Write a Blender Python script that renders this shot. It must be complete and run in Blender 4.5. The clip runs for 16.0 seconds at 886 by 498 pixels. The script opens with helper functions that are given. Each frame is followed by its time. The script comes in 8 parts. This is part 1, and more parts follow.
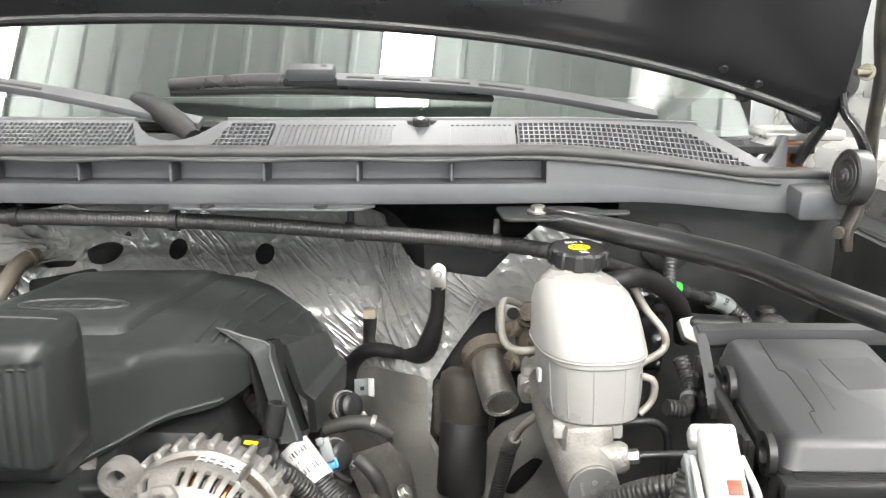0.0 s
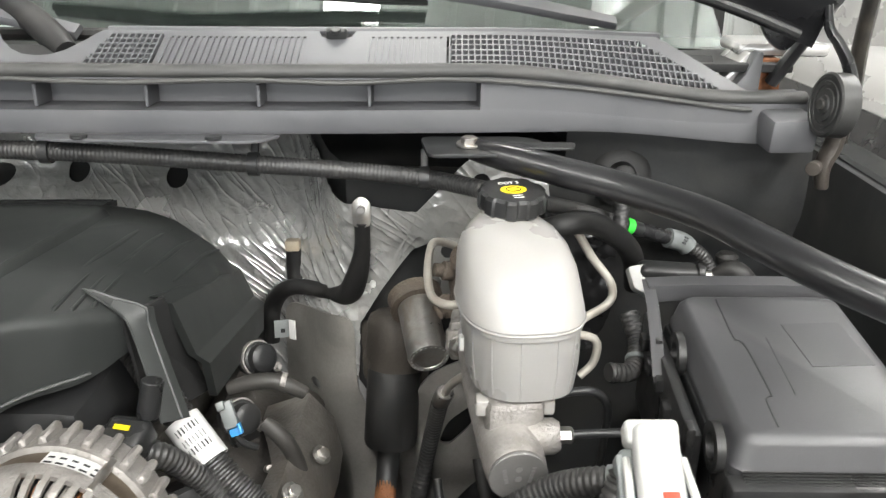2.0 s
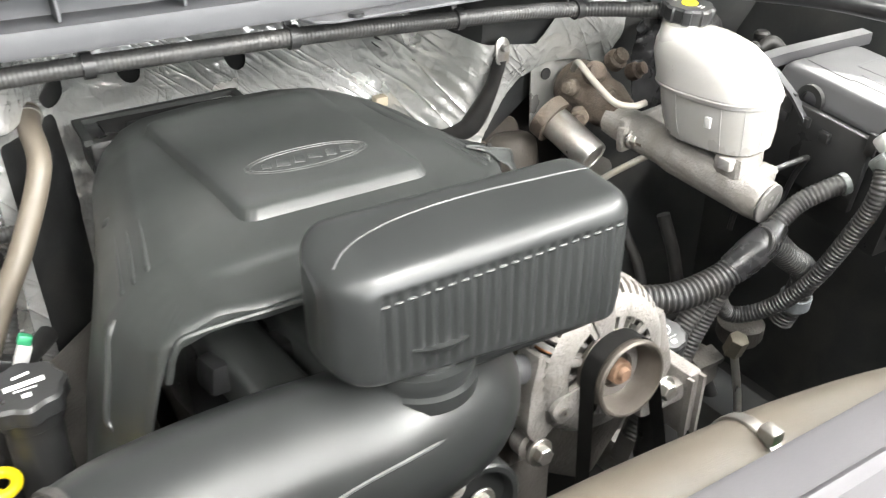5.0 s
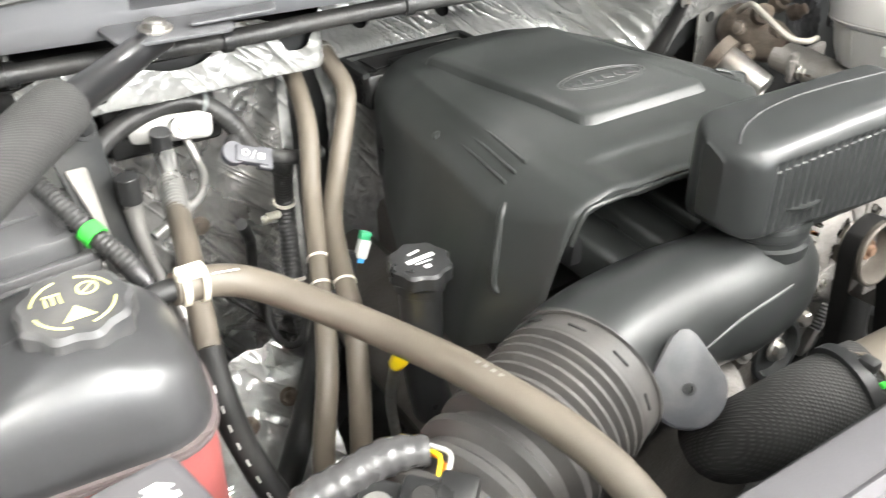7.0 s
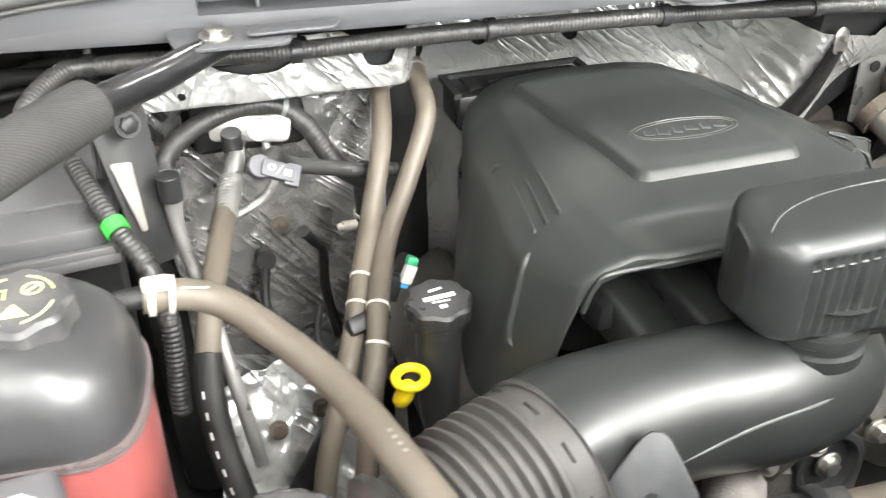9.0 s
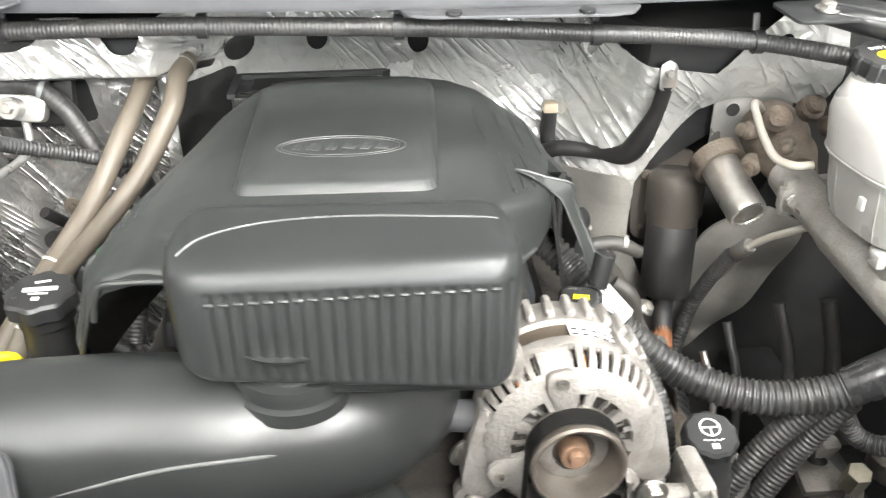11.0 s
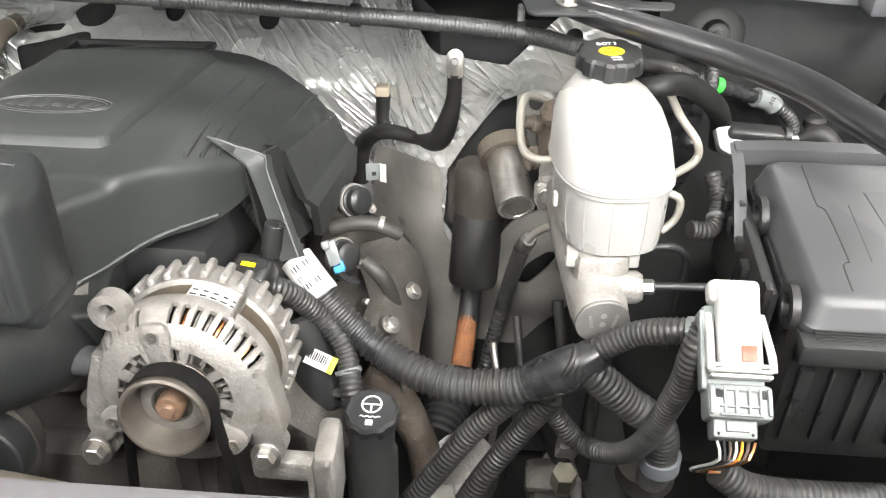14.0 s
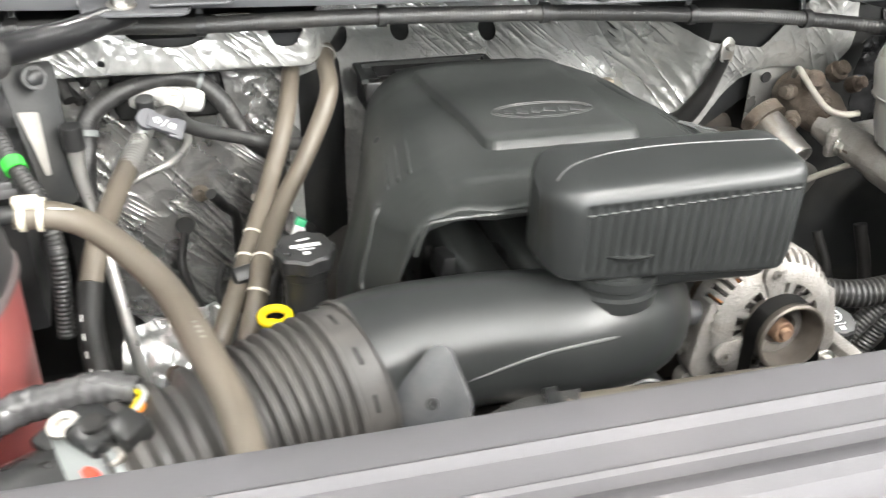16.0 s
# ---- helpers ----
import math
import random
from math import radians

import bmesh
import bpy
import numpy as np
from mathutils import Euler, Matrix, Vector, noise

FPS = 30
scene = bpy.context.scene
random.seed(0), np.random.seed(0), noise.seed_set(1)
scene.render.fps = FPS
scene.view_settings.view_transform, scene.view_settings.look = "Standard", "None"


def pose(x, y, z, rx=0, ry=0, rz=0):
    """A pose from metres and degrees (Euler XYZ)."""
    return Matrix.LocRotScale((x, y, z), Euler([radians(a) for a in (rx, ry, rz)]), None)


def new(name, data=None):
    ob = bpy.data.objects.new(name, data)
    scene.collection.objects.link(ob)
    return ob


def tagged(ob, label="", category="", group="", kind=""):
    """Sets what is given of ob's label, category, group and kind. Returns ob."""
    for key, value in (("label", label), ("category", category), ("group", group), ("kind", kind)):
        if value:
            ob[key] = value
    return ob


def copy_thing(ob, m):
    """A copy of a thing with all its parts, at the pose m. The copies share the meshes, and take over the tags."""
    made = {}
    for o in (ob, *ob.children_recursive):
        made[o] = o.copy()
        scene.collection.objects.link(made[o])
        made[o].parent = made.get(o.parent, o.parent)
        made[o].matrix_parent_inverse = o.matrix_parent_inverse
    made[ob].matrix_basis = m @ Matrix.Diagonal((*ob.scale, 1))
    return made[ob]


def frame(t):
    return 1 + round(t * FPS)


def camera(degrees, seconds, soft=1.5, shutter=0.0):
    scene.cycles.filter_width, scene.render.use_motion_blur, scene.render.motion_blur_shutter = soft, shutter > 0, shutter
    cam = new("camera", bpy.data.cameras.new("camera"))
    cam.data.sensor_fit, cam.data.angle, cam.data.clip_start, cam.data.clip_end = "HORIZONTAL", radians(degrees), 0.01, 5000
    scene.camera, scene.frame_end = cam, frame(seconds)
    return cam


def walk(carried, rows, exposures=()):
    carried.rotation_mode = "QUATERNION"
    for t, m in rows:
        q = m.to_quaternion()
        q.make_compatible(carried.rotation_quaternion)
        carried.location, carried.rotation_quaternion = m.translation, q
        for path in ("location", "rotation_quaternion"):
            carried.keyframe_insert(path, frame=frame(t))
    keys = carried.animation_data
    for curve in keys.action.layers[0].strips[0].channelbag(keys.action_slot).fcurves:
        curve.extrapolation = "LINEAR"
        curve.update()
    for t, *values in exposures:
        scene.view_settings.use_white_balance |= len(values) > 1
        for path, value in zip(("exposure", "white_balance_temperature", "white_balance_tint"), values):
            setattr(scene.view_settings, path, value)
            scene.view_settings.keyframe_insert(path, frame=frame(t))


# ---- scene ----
cam = camera(55.2, 16.0, soft=1.2, shutter=0.3)
METRES, EYE, TILT, LEAN, TURN = 3.5, 1.5, -12.0, 0.0, 2.0
ROWS = [
    (0.0, 0.0, 0.0, 0.0, 0.0, 0.0, -0.0),
    (0.5, 0.0159, 0.0229, 0.0052, -0.09, -0.51, -0.43),
    (1.0, 0.0297, 0.0368, 0.011, -0.05, -3.07, -0.54),
    (1.5, 0.0336, 0.0396, 0.0148, -0.12, -4.84, -0.38),
    (2.0, 0.0188, 0.0408, 0.0169, -1.51, -7.87, -0.19),
    (2.5, -0.0179, 0.0422, 0.0214, -7.1, -11.11, 0.68),
    (3.0, -0.043, 0.0405, 0.0204, -12.48, -13.17, 2.13),
    (5.5, -0.2421, 0.0623, 0.0371, -36.18, -21.42, 7.3),
    (6.0, -0.2704, 0.0668, 0.0384, -38.48, -22.23, 7.32),
    (6.5, -0.2916, 0.0669, 0.04, -39.42, -22.69, 6.94),
    (7.0, -0.312, 0.0648, 0.0421, -34.09, -22.28, 7.54),
    (7.5, -0.3195, 0.0589, 0.0416, -27.37, -21.5, 6.21),
    (8.0, -0.3159, 0.0569, 0.041, -23.06, -21.05, 5.71),
    (8.5, -0.2984, 0.0561, 0.041, -20.43, -20.87, 5.26),
    (9.0, -0.2616, 0.0553, 0.0437, -18.51, -20.71, 4.49),
    (9.5, -0.223, 0.0528, 0.0392, -16.24, -20.56, 3.85),
    (10.0, -0.1904, 0.045, 0.0365, -13.49, -20.08, 3.46),
    (12.5, -0.0145, 0.0338, 0.0245, 2.79, -18.85, -1.97),
    (13.0, -0.001, 0.0307, 0.0242, 3.06, -19.08, -1.89),
    (13.5, 0.0119, 0.0309, 0.0234, 3.68, -19.31, -1.45),
    (14.0, 0.006, 0.0269, 0.0275, 2.41, -19.44, -1.26),
    (14.5, -0.0385, 0.0127, 0.0297, -1.8, -19.38, -1.57),
    (15.0, -0.1007, 0.0027, 0.0235, -8.27, -19.27, 0.15),
    (15.5, -0.1636, 0.0131, 0.0252, -13.74, -19.16, 1.28),
    (16.0, -0.2312, 0.0116, 0.0306, -17.19, -18.87, 1.98),
]
EXPOSURES = [(0.0, -0.22), (0.5, -0.29), (1.5, -0.48), (2.5, -0.64), (3.0, -0.44), (5.5, 0.62), (8.0, 0.48), (9.0, 0.48), (9.5, 0.62), (10.0, 0.64), (12.5, 0.54), (13.0, 0.44), (13.5, 0.30), (14.0, 0.24), (15.0, 0.14), (15.5, -0.02), (16.0, 0.22)]
walk(cam, [(t, pose(0, 0, EYE, TILT, LEAN, TURN) @ pose(METRES * x, METRES * y, METRES * z, 90 + pitch, roll, yaw)) for t, x, y, z, yaw, pitch, roll in ROWS], EXPOSURES)

# ---- light ----
world = bpy.data.worlds.new("shop")
scene.world = world
world.use_nodes = True
world.node_tree.nodes["Background"].inputs[0].default_value = (0.9, 0.95, 1.0, 1)
world.node_tree.nodes["Background"].inputs[1].default_value = 0.25

LAMP_WATTS = 145     # each ceiling light
FILL_WATTS = 600     # added low fill light in an assumed bay door
CX = -0.41          # the truck's middle


# ---- materials ----
def mat(name, color, rough=0.5, metal=0.0, var=0.18, scale=14.0, fine=350.0, bump=0.15, dist=0.0006,
        dirt=None, coat=0.0, sub=0.0, spec=0.5, spread=0.12, per_piece=0.0, stretch=(1, 1, 1)):
    m = bpy.data.materials.new(name)
    m.use_nodes = True
    nt = m.node_tree
    n, l = nt.nodes, nt.links
    p = n["Principled BSDF"]
    p.inputs["Metallic"].default_value = metal
    p.inputs["Specular IOR Level"].default_value = spec
    if coat:
        p.inputs["Coat Weight"].default_value = coat
        p.inputs["Coat Roughness"].default_value = 0.12
    if sub:
        p.inputs["Subsurface Weight"].default_value = sub
        p.inputs["Subsurface Radius"].default_value = (0.02, 0.018, 0.014)
    tc = n.new("ShaderNodeTexCoord")
    mp = n.new("ShaderNodeMapping")
    mp.inputs["Scale"].default_value = stretch
    l.new(tc.outputs["Object"], mp.inputs["Vector"])
    big = n.new("ShaderNodeTexNoise")
    big.inputs["Scale"].default_value, big.inputs["Detail"].default_value = scale, 6
    small = n.new("ShaderNodeTexNoise")
    small.inputs["Scale"].default_value, small.inputs["Detail"].default_value = fine, 3
    for t in (big, small):
        l.new(mp.outputs[0], t.inputs["Vector"])
    add = n.new("ShaderNodeMath")
    add.operation = "MULTIPLY_ADD"
    l.new(small.outputs["Fac"], add.inputs[0])
    add.inputs[1].default_value = 0.35
    l.new(big.outputs["Fac"], add.inputs[2])
    cr = n.new("ShaderNodeValToRGB")
    cr.color_ramp.elements[0].position, cr.color_ramp.elements[1].position = 0.42, 0.92
    cr.color_ramp.elements[0].color = (*[c * (1 - var) for c in color], 1)
    cr.color_ramp.elements[1].color = (*[min(1, c * (1 + var)) for c in color], 1)
    l.new(add.outputs[0], cr.inputs[0])
    out = cr.outputs[0]
    if per_piece:
        oi = n.new("ShaderNodeObjectInfo")
        hv = n.new("ShaderNodeHueSaturation")
        mr0 = n.new("ShaderNodeMapRange")
        mr0.inputs[3].default_value, mr0.inputs[4].default_value = 1 - per_piece, 1 + per_piece
        l.new(oi.outputs["Random"], mr0.inputs[0])
        l.new(mr0.outputs[0], hv.inputs["Value"])
        l.new(out, hv.inputs["Color"])
        out = hv.outputs[0]
    if dirt:
        dn = n.new("ShaderNodeTexNoise")
        dn.inputs["Scale"].default_value, dn.inputs["Detail"].default_value = dirt[2] if len(dirt) > 2 else 9.0, 8
        dn.inputs["Distortion"].default_value = 0.6
        l.new(tc.outputs["Object"], dn.inputs["Vector"])
        dr = n.new("ShaderNodeValToRGB")
        dr.color_ramp.elements[0].position = 0.46 - 0.25 * dirt[1]
        dr.color_ramp.elements[1].position = 0.98 - 0.2 * dirt[1]
        l.new(dn.outputs["Fac"], dr.inputs[0])
        mx = n.new("ShaderNodeMixRGB")
        mx.inputs[2].default_value = (*dirt[0], 1)
        l.new(dr.outputs[0], mx.inputs[0])
        l.new(out, mx.inputs[1])
        out = mx.outputs[0]
    l.new(out, p.inputs["Base Color"])
    mr = n.new("ShaderNodeMapRange")
    mr.inputs[1].default_value, mr.inputs[2].default_value = 0.3, 0.7
    mr.inputs[3].default_value, mr.inputs[4].default_value = max(0.03, rough - spread), min(1, rough + spread)
    l.new(big.outputs["Fac"], mr.inputs[0])
    l.new(mr.outputs[0], p.inputs["Roughness"])
    if bump:
        b = n.new("ShaderNodeBump")
        b.inputs["Strength"].default_value, b.inputs["Distance"].default_value = bump, dist
        l.new(small.outputs["Fac"], b.inputs["Height"])
        l.new(b.outputs[0], p.inputs["Normal"])
    return m


def foil_material(name, base, rough, metal):
    """Aluminium foil on a soft mat: broad dents, fine crumples and bundles of long slanting creases."""
    m = mat(name, base, rough, metal, 0.06, 9, 240, 0, dirt=((0.62, 0.61, 0.59), 0.06, 7), spread=0.07)
    nt = m.node_tree
    n, l = nt.nodes, nt.links
    p = n["Principled BSDF"]
    tc = n.new("ShaderNodeTexCoord")
    last = None

    def bump(height, strength, dist):
        nonlocal last
        b = n.new("ShaderNodeBump")
        b.inputs["Strength"].default_value, b.inputs["Distance"].default_value = strength, dist
        l.new(height, b.inputs["Height"])
        if last:
            l.new(last.outputs[0], b.inputs["Normal"])
        last = b

    for scale, strength, dist, ridged in ((10, 0.50, 0.010, False), (30, 0.26, 0.0042, True), (80, 0.13, 0.0016, True), (260, 0.12, 0.0008, False)):
        t = n.new("ShaderNodeTexNoise")
        t.inputs["Scale"].default_value, t.inputs["Detail"].default_value, t.inputs["Distortion"].default_value = scale, 2, 0.6
        if ridged:
            t.noise_type = "RIDGED_MULTIFRACTAL"
            t.inputs["Offset"].default_value = 1.0
        l.new(tc.outputs["Object"], t.inputs["Vector"])
        bump(t.outputs["Fac"], strength, dist)
    for turn, across, along, lo, strength in ((38, 50, 3.5, 0.46, 0.9), (50, 90, 6, 0.50, 0.7), (-24, 60, 6, 0.55, 0.6)):
        rot = n.new("ShaderNodeMapping")
        rot.inputs["Rotation"].default_value[1] = radians(turn)
        l.new(tc.outputs["Object"], rot.inputs["Vector"])
        mp = n.new("ShaderNodeMapping")
        mp.inputs["Scale"].default_value = (across, 10, along)
        l.new(rot.outputs[0], mp.inputs["Vector"])
        t = n.new("ShaderNodeTexNoise")
        t.noise_type = "RIDGED_MULTIFRACTAL"
        t.inputs["Scale"].default_value, t.inputs["Detail"].default_value, t.inputs["Distortion"].default_value = 1.0, 0, 0.25
        t.inputs["Offset"].default_value = 1.0
        l.new(mp.outputs[0], t.inputs["Vector"])
        thin = n.new("ShaderNodeMath")
        thin.operation = "POWER"
        thin.inputs[1].default_value = 4.0
        l.new(t.outputs["Fac"], thin.inputs[0])
        gap = n.new("ShaderNodeTexNoise")
        gap.inputs["Scale"].default_value, gap.inputs["Detail"].default_value = 7, 2
        l.new(rot.outputs[0], gap.inputs["Vector"])
        fade = n.new("ShaderNodeMapRange")
        fade.inputs[1].default_value, fade.inputs[2].default_value = lo, lo + 0.10
        l.new(gap.outputs["Fac"], fade.inputs[0])
        both = n.new("ShaderNodeMath")
        both.operation = "MULTIPLY"
        l.new(thin.outputs[0], both.inputs[0])
        l.new(fade.outputs[0], both.inputs[1])
        bump(both.outputs[0], strength, 0.0030)
    l.new(last.outputs[0], p.inputs["Normal"])
    return m


FOIL = foil_material("aluminium_foil", (0.86, 0.86, 0.845), 0.23, 0.66)
DULLFOIL = foil_material("grey_foil", (0.64, 0.63, 0.61), 0.25, 0.80)
COVER = mat("cover_plastic", (0.0285, 0.0310, 0.0300), 0.42, 0, 0.10, 11, 900, 0.10, 0.0004, spread=0.05, spec=0.5)
DUCT = mat("duct_plastic", (0.0225, 0.0240, 0.0240), 0.33, 0, 0.10, 14, 420, 0.05, 0.0003, spread=0.05)
BLACK = mat("black_plastic", (0.0190, 0.0195, 0.0202), 0.36, 0, 0.25, 18, 600, 0.2, 0.0005, dirt=((0.028, 0.027, 0.025), 0.12, 15), spec=0.42)
RUBBER = mat("rubber", (0.013, 0.013, 0.013), 0.55, 0, 0.3, 22, 500, 0.3, 0.0006, dirt=((0.028, 0.026, 0.024), 0.13, 24), spec=0.32)
BELLOWS = mat("bellows_rubber", (0.050, 0.0475, 0.0460), 0.55, 0, 0.2, 16, 500, 0.25, 0.0006, dirt=((0.09, 0.083, 0.076), 0.15, 20))
LOOM = mat("split_loom", (0.032, 0.032, 0.032), 0.42, 0, 0.3, 26, 300, 0.1, 0.0004, dirt=((0.045, 0.042, 0.038), 0.14, 30))
TAPE = mat("vinyl_tape", (0.024, 0.024, 0.025), 0.27, 0, 0.3, 40, 120, 0.35, 0.001)
GREY = mat("grey_plastic", (0.067, 0.068, 0.073), 0.5, 0, 0.12, 6, 800, 0.2, 0.0004, dirt=((0.10, 0.099, 0.102), 0.1, 5))
SHIELD = mat("shield_plastic", (0.092, 0.089, 0.095), 0.62, 0, 0.12, 5, 900, 0.2, 0.0004, spec=0.2, dirt=((0.115, 0.109, 0.114), 0.1, 4))
SEAL = mat("seal_rubber", (0.042, 0.042, 0.041), 0.55, 0, 0.2, 20, 500, 0.3, 0.0006, dirt=((0.075, 0.072, 0.068), 0.15, 18))
CAST = mat("cast_aluminium", (0.30, 0.284, 0.270), 0.55, 0.5, 0.22, 40, 300, 0.9, 0.0016, dirt=((0.20, 0.18, 0.16), 0.18, 26))
DARKCAST = mat("dark_casting", (0.10, 0.093, 0.085), 0.6, 0.5, 0.35, 20, 260, 0.6, 0.002, dirt=((0.07, 0.06, 0.05), 0.25, 16))
STEEL = mat("zinc_steel", (0.42, 0.41, 0.39), 0.38, 0.9, 0.2, 40, 500, 0.2, 0.0005, dirt=((0.25, 0.19, 0.13), 0.1, 40))
POLISHED = mat("bright_aluminium", (0.62, 0.62, 0.61), 0.30, 1.0, 0.1, 30, 300, 0.1, 0.0003)
RUST = mat("rusty_steel", (0.075, 0.055, 0.042), 0.75, 0.25, 0.6, 38, 320, 0.9, 0.002, dirt=((0.20, 0.175, 0.145), 0.30, 24))
PAINT = mat("black_paint", (0.012, 0.012, 0.013), 0.30, 0, 0.15, 8, 500, 0.03, 0.0003, coat=0.5, spread=0.05)
BODY = mat("bay_steel", (0.021, 0.022, 0.0225), 0.42, 0, 0.3, 9, 300, 0.1, 0.0005, dirt=((0.046, 0.044, 0.040), 0.14, 12), spec=0.35)
PANEL = mat("coated_steel", (0.27, 0.257, 0.238), 0.55, 0.35, 0.2, 12, 250, 0.35, 0.001, dirt=((0.11, 0.105, 0.1), 0.22, 9))
TAN = mat("tan_hose_sleeve", (0.108, 0.092, 0.073), 0.5, 0, 0.12, 25, 900, 0.3, 0.0006, dirt=((0.11, 0.092, 0.07), 0.14, 30))


def woven(name, color, turn):
    """A plain-woven fabric; turn: the direction of its threads in plan, degrees."""
    m = mat(name, color, 0.85, 0, 0.2, 30, 900, 0)
    n, l = m.node_tree.nodes, m.node_tree.links
    p = n["Principled BSDF"]
    tc, mp = n.new("ShaderNodeTexCoord"), n.new("ShaderNodeMapping")
    mp.inputs["Rotation"].default_value[2] = radians(turn)
    l.new(tc.outputs["Object"], mp.inputs["Vector"])
    waves = []
    for axis, scale in (("X", 150), ("DIAGONAL", 136)):
        w = n.new("ShaderNodeTexWave")
        w.bands_direction = axis
        w.inputs["Scale"].default_value, w.inputs["Distortion"].default_value = scale, 0.6
        l.new(mp.outputs[0], w.inputs["Vector"])
        waves.append(w)
    mul = n.new("ShaderNodeMath")
    mul.operation = "MULTIPLY"
    l.new(waves[0].outputs["Fac"], mul.inputs[0])
    l.new(waves[1].outputs["Fac"], mul.inputs[1])
    mx = n.new("ShaderNodeMixRGB")
    mx.inputs[1].default_value = (*[0.72 * c for c in color], 1)
    mx.inputs[2].default_value = (*[1.5 * c for c in color], 1)
    l.new(mul.outputs[0], mx.inputs[0])
    l.new(mx.outputs[0], p.inputs["Base Color"])
    b = n.new("ShaderNodeBump")
    b.inputs["Strength"].default_value, b.inputs["Distance"].default_value = 0.5, 0.0008
    l.new(mul.outputs[0], b.inputs["Height"])
    l.new(b.outputs[0], p.inputs["Normal"])
    return m


WEAVE = woven("woven_sleeve", (0.042, 0.041, 0.040), -57)
HOSEWEAVE = woven("woven_hose_sleeve", (0.046, 0.045, 0.044), 10)
BOXGREY = mat("dusty_box_plastic", (0.085, 0.085, 0.088), 0.45, 0, 0.12, 9, 600, 0.2, 0.0004, dirt=((0.12, 0.118, 0.115), 0.12, 9))
CREAM = mat("cream_plastic", (0.325, 0.316, 0.303), 0.32, 0, 0.05, 12, 500, 0.08, 0.0003, sub=0.35)
WHITE = mat("white_plastic", (0.44, 0.44, 0.425), 0.4, 0, 0.06, 20, 500, 0.1, 0.0003)
PALE = mat("pale_grey_plastic", (0.175, 0.187, 0.186), 0.45, 0, 0.1, 20, 500, 0.1, 0.0003)
TUBEPAINT = mat("coated_tube", (0.36, 0.34, 0.30), 0.45, 0.2, 0.12, 30, 400, 0.15, 0.0004, dirt=((0.28, 0.24, 0.2), 0.1, 35))
RED = mat("coolant_plastic", (0.30, 0.085, 0.080), 0.38, 0, 0.14, 9, 300, 0.05, 0.0003, sub=0.2)
REDTAG = mat("red_plastic", (0.70, 0.05, 0.025), 0.4, 0, 0.08)
ORANGE = mat("orange_lens", (0.85, 0.27, 0.03), 0.25, 0, 0.08)
ORANGEPAPER = mat("orange_label", (0.60, 0.36, 0.16), 0.6, 0, 0.08)
YELLOW = mat("yellow_plastic", (0.80, 0.60, 0.01), 0.35, 0, 0.06, 20, 400, 0.1, 0.0003)
GREEN = mat("green_tape", (0.05, 0.62, 0.06), 0.5, 0, 0.08)
LIME = mat("lime_label", (0.55, 0.72, 0.05), 0.5, 0, 0.08)
BLUE = mat("blue_plastic", (0.05, 0.28, 0.62), 0.4, 0, 0.08)
PAPER = mat("white_label", (0.55, 0.55, 0.54), 0.55, 0, 0.06, 30, 300, 0.1, 0.0003)
INK = mat("ink", (0.012, 0.012, 0.013), 0.6, 0, 0.1)
MARK = mat("white_print", (0.68, 0.68, 0.66), 0.55, 0, 0.05)
COPPER = mat("copper_wire", (0.75, 0.30, 0.13), 0.35, 1.0, 0.15, 60)
BRASS = mat("brass", (0.27, 0.25, 0.20), 0.45, 1.0, 0.2, 40, 300, 0.2, 0.0005)
# Near-black for recesses, slots and voids: their shade is in the colour.
VOID = mat("unlit_black", (0.012, 0.012, 0.012), 0.8, 0, 0.3, 8)
SHOPWALL = mat("painted_corrugated_steel", (0.74, 0.76, 0.75), 0.4, 0, 0.05, 2, 90, 0.1, 0.001)
CONCRETE = mat("sealed_concrete", (0.46, 0.45, 0.43), 0.35, 0, 0.2, 1.5, 60, 0.2, 0.001, dirt=((0.3, 0.29, 0.28), 0.15, 2))
SHAFTRUST = mat("orange_rust", (0.26, 0.105, 0.045), 0.8, 0.1, 0.4, 45, 320, 0.8, 0.002)
WIPER = mat("wiper_paint", (0.050, 0.047, 0.048), 0.32, 0, 0.15, 20, 400, 0.1, 0.0004)
MILKY = mat("milky_plastic", (0.285, 0.278, 0.268), 0.34, 0, 0.06, 12, 500, 0.08, 0.0003, sub=0.3)
BRIGHT = mat("bright_pipe", (0.34, 0.335, 0.32), 0.35, 0.6, 0.1, 30, 300, 0.1, 0.0003)
BOOTGREY = mat("boot_rubber", (0.036, 0.034, 0.031), 0.55, 0, 0.25, 20, 400, 0.3, 0.0006)
BLACKFOIL = mat("black_film", (0.03, 0.03, 0.031), 0.22, 0.3, 0.2, 20, 300, 0.2, 0.001)
LIDPLASTIC = mat("lid_plastic", (0.055, 0.055, 0.058), 0.40, 0, 0.12, 8, 700, 0.2, 0.0004, spread=0.06)
SILVERPAINT = mat("silver_paint", (0.42, 0.41, 0.40), 0.3, 0.3, 0.06, 4, 300, 0.02, 0.0003, coat=0.5)


def glow(name, color, strength):
    m = bpy.data.materials.new(name)
    m.use_nodes = True
    p = m.node_tree.nodes["Principled BSDF"]
    p.inputs["Emission Color"].default_value = (*color, 1)
    p.inputs["Emission Strength"].default_value = strength
    return m


def glass_material(name, color, rough=0.0):
    m = bpy.data.materials.new(name)
    m.use_nodes = True
    p = m.node_tree.nodes["Principled BSDF"]
    p.inputs["Base Color"].default_value = (*color, 1)
    p.inputs["Transmission Weight"].default_value = 1
    p.inputs["Roughness"].default_value = rough
    p.inputs["IOR"].default_value = 1.7
    return m


GLASS = glass_material("windshield_glass", (0.80, 0.93, 0.86))
TUBE_LIGHT = glow("lit_diffuser", (1, 0.98, 0.94), 30)


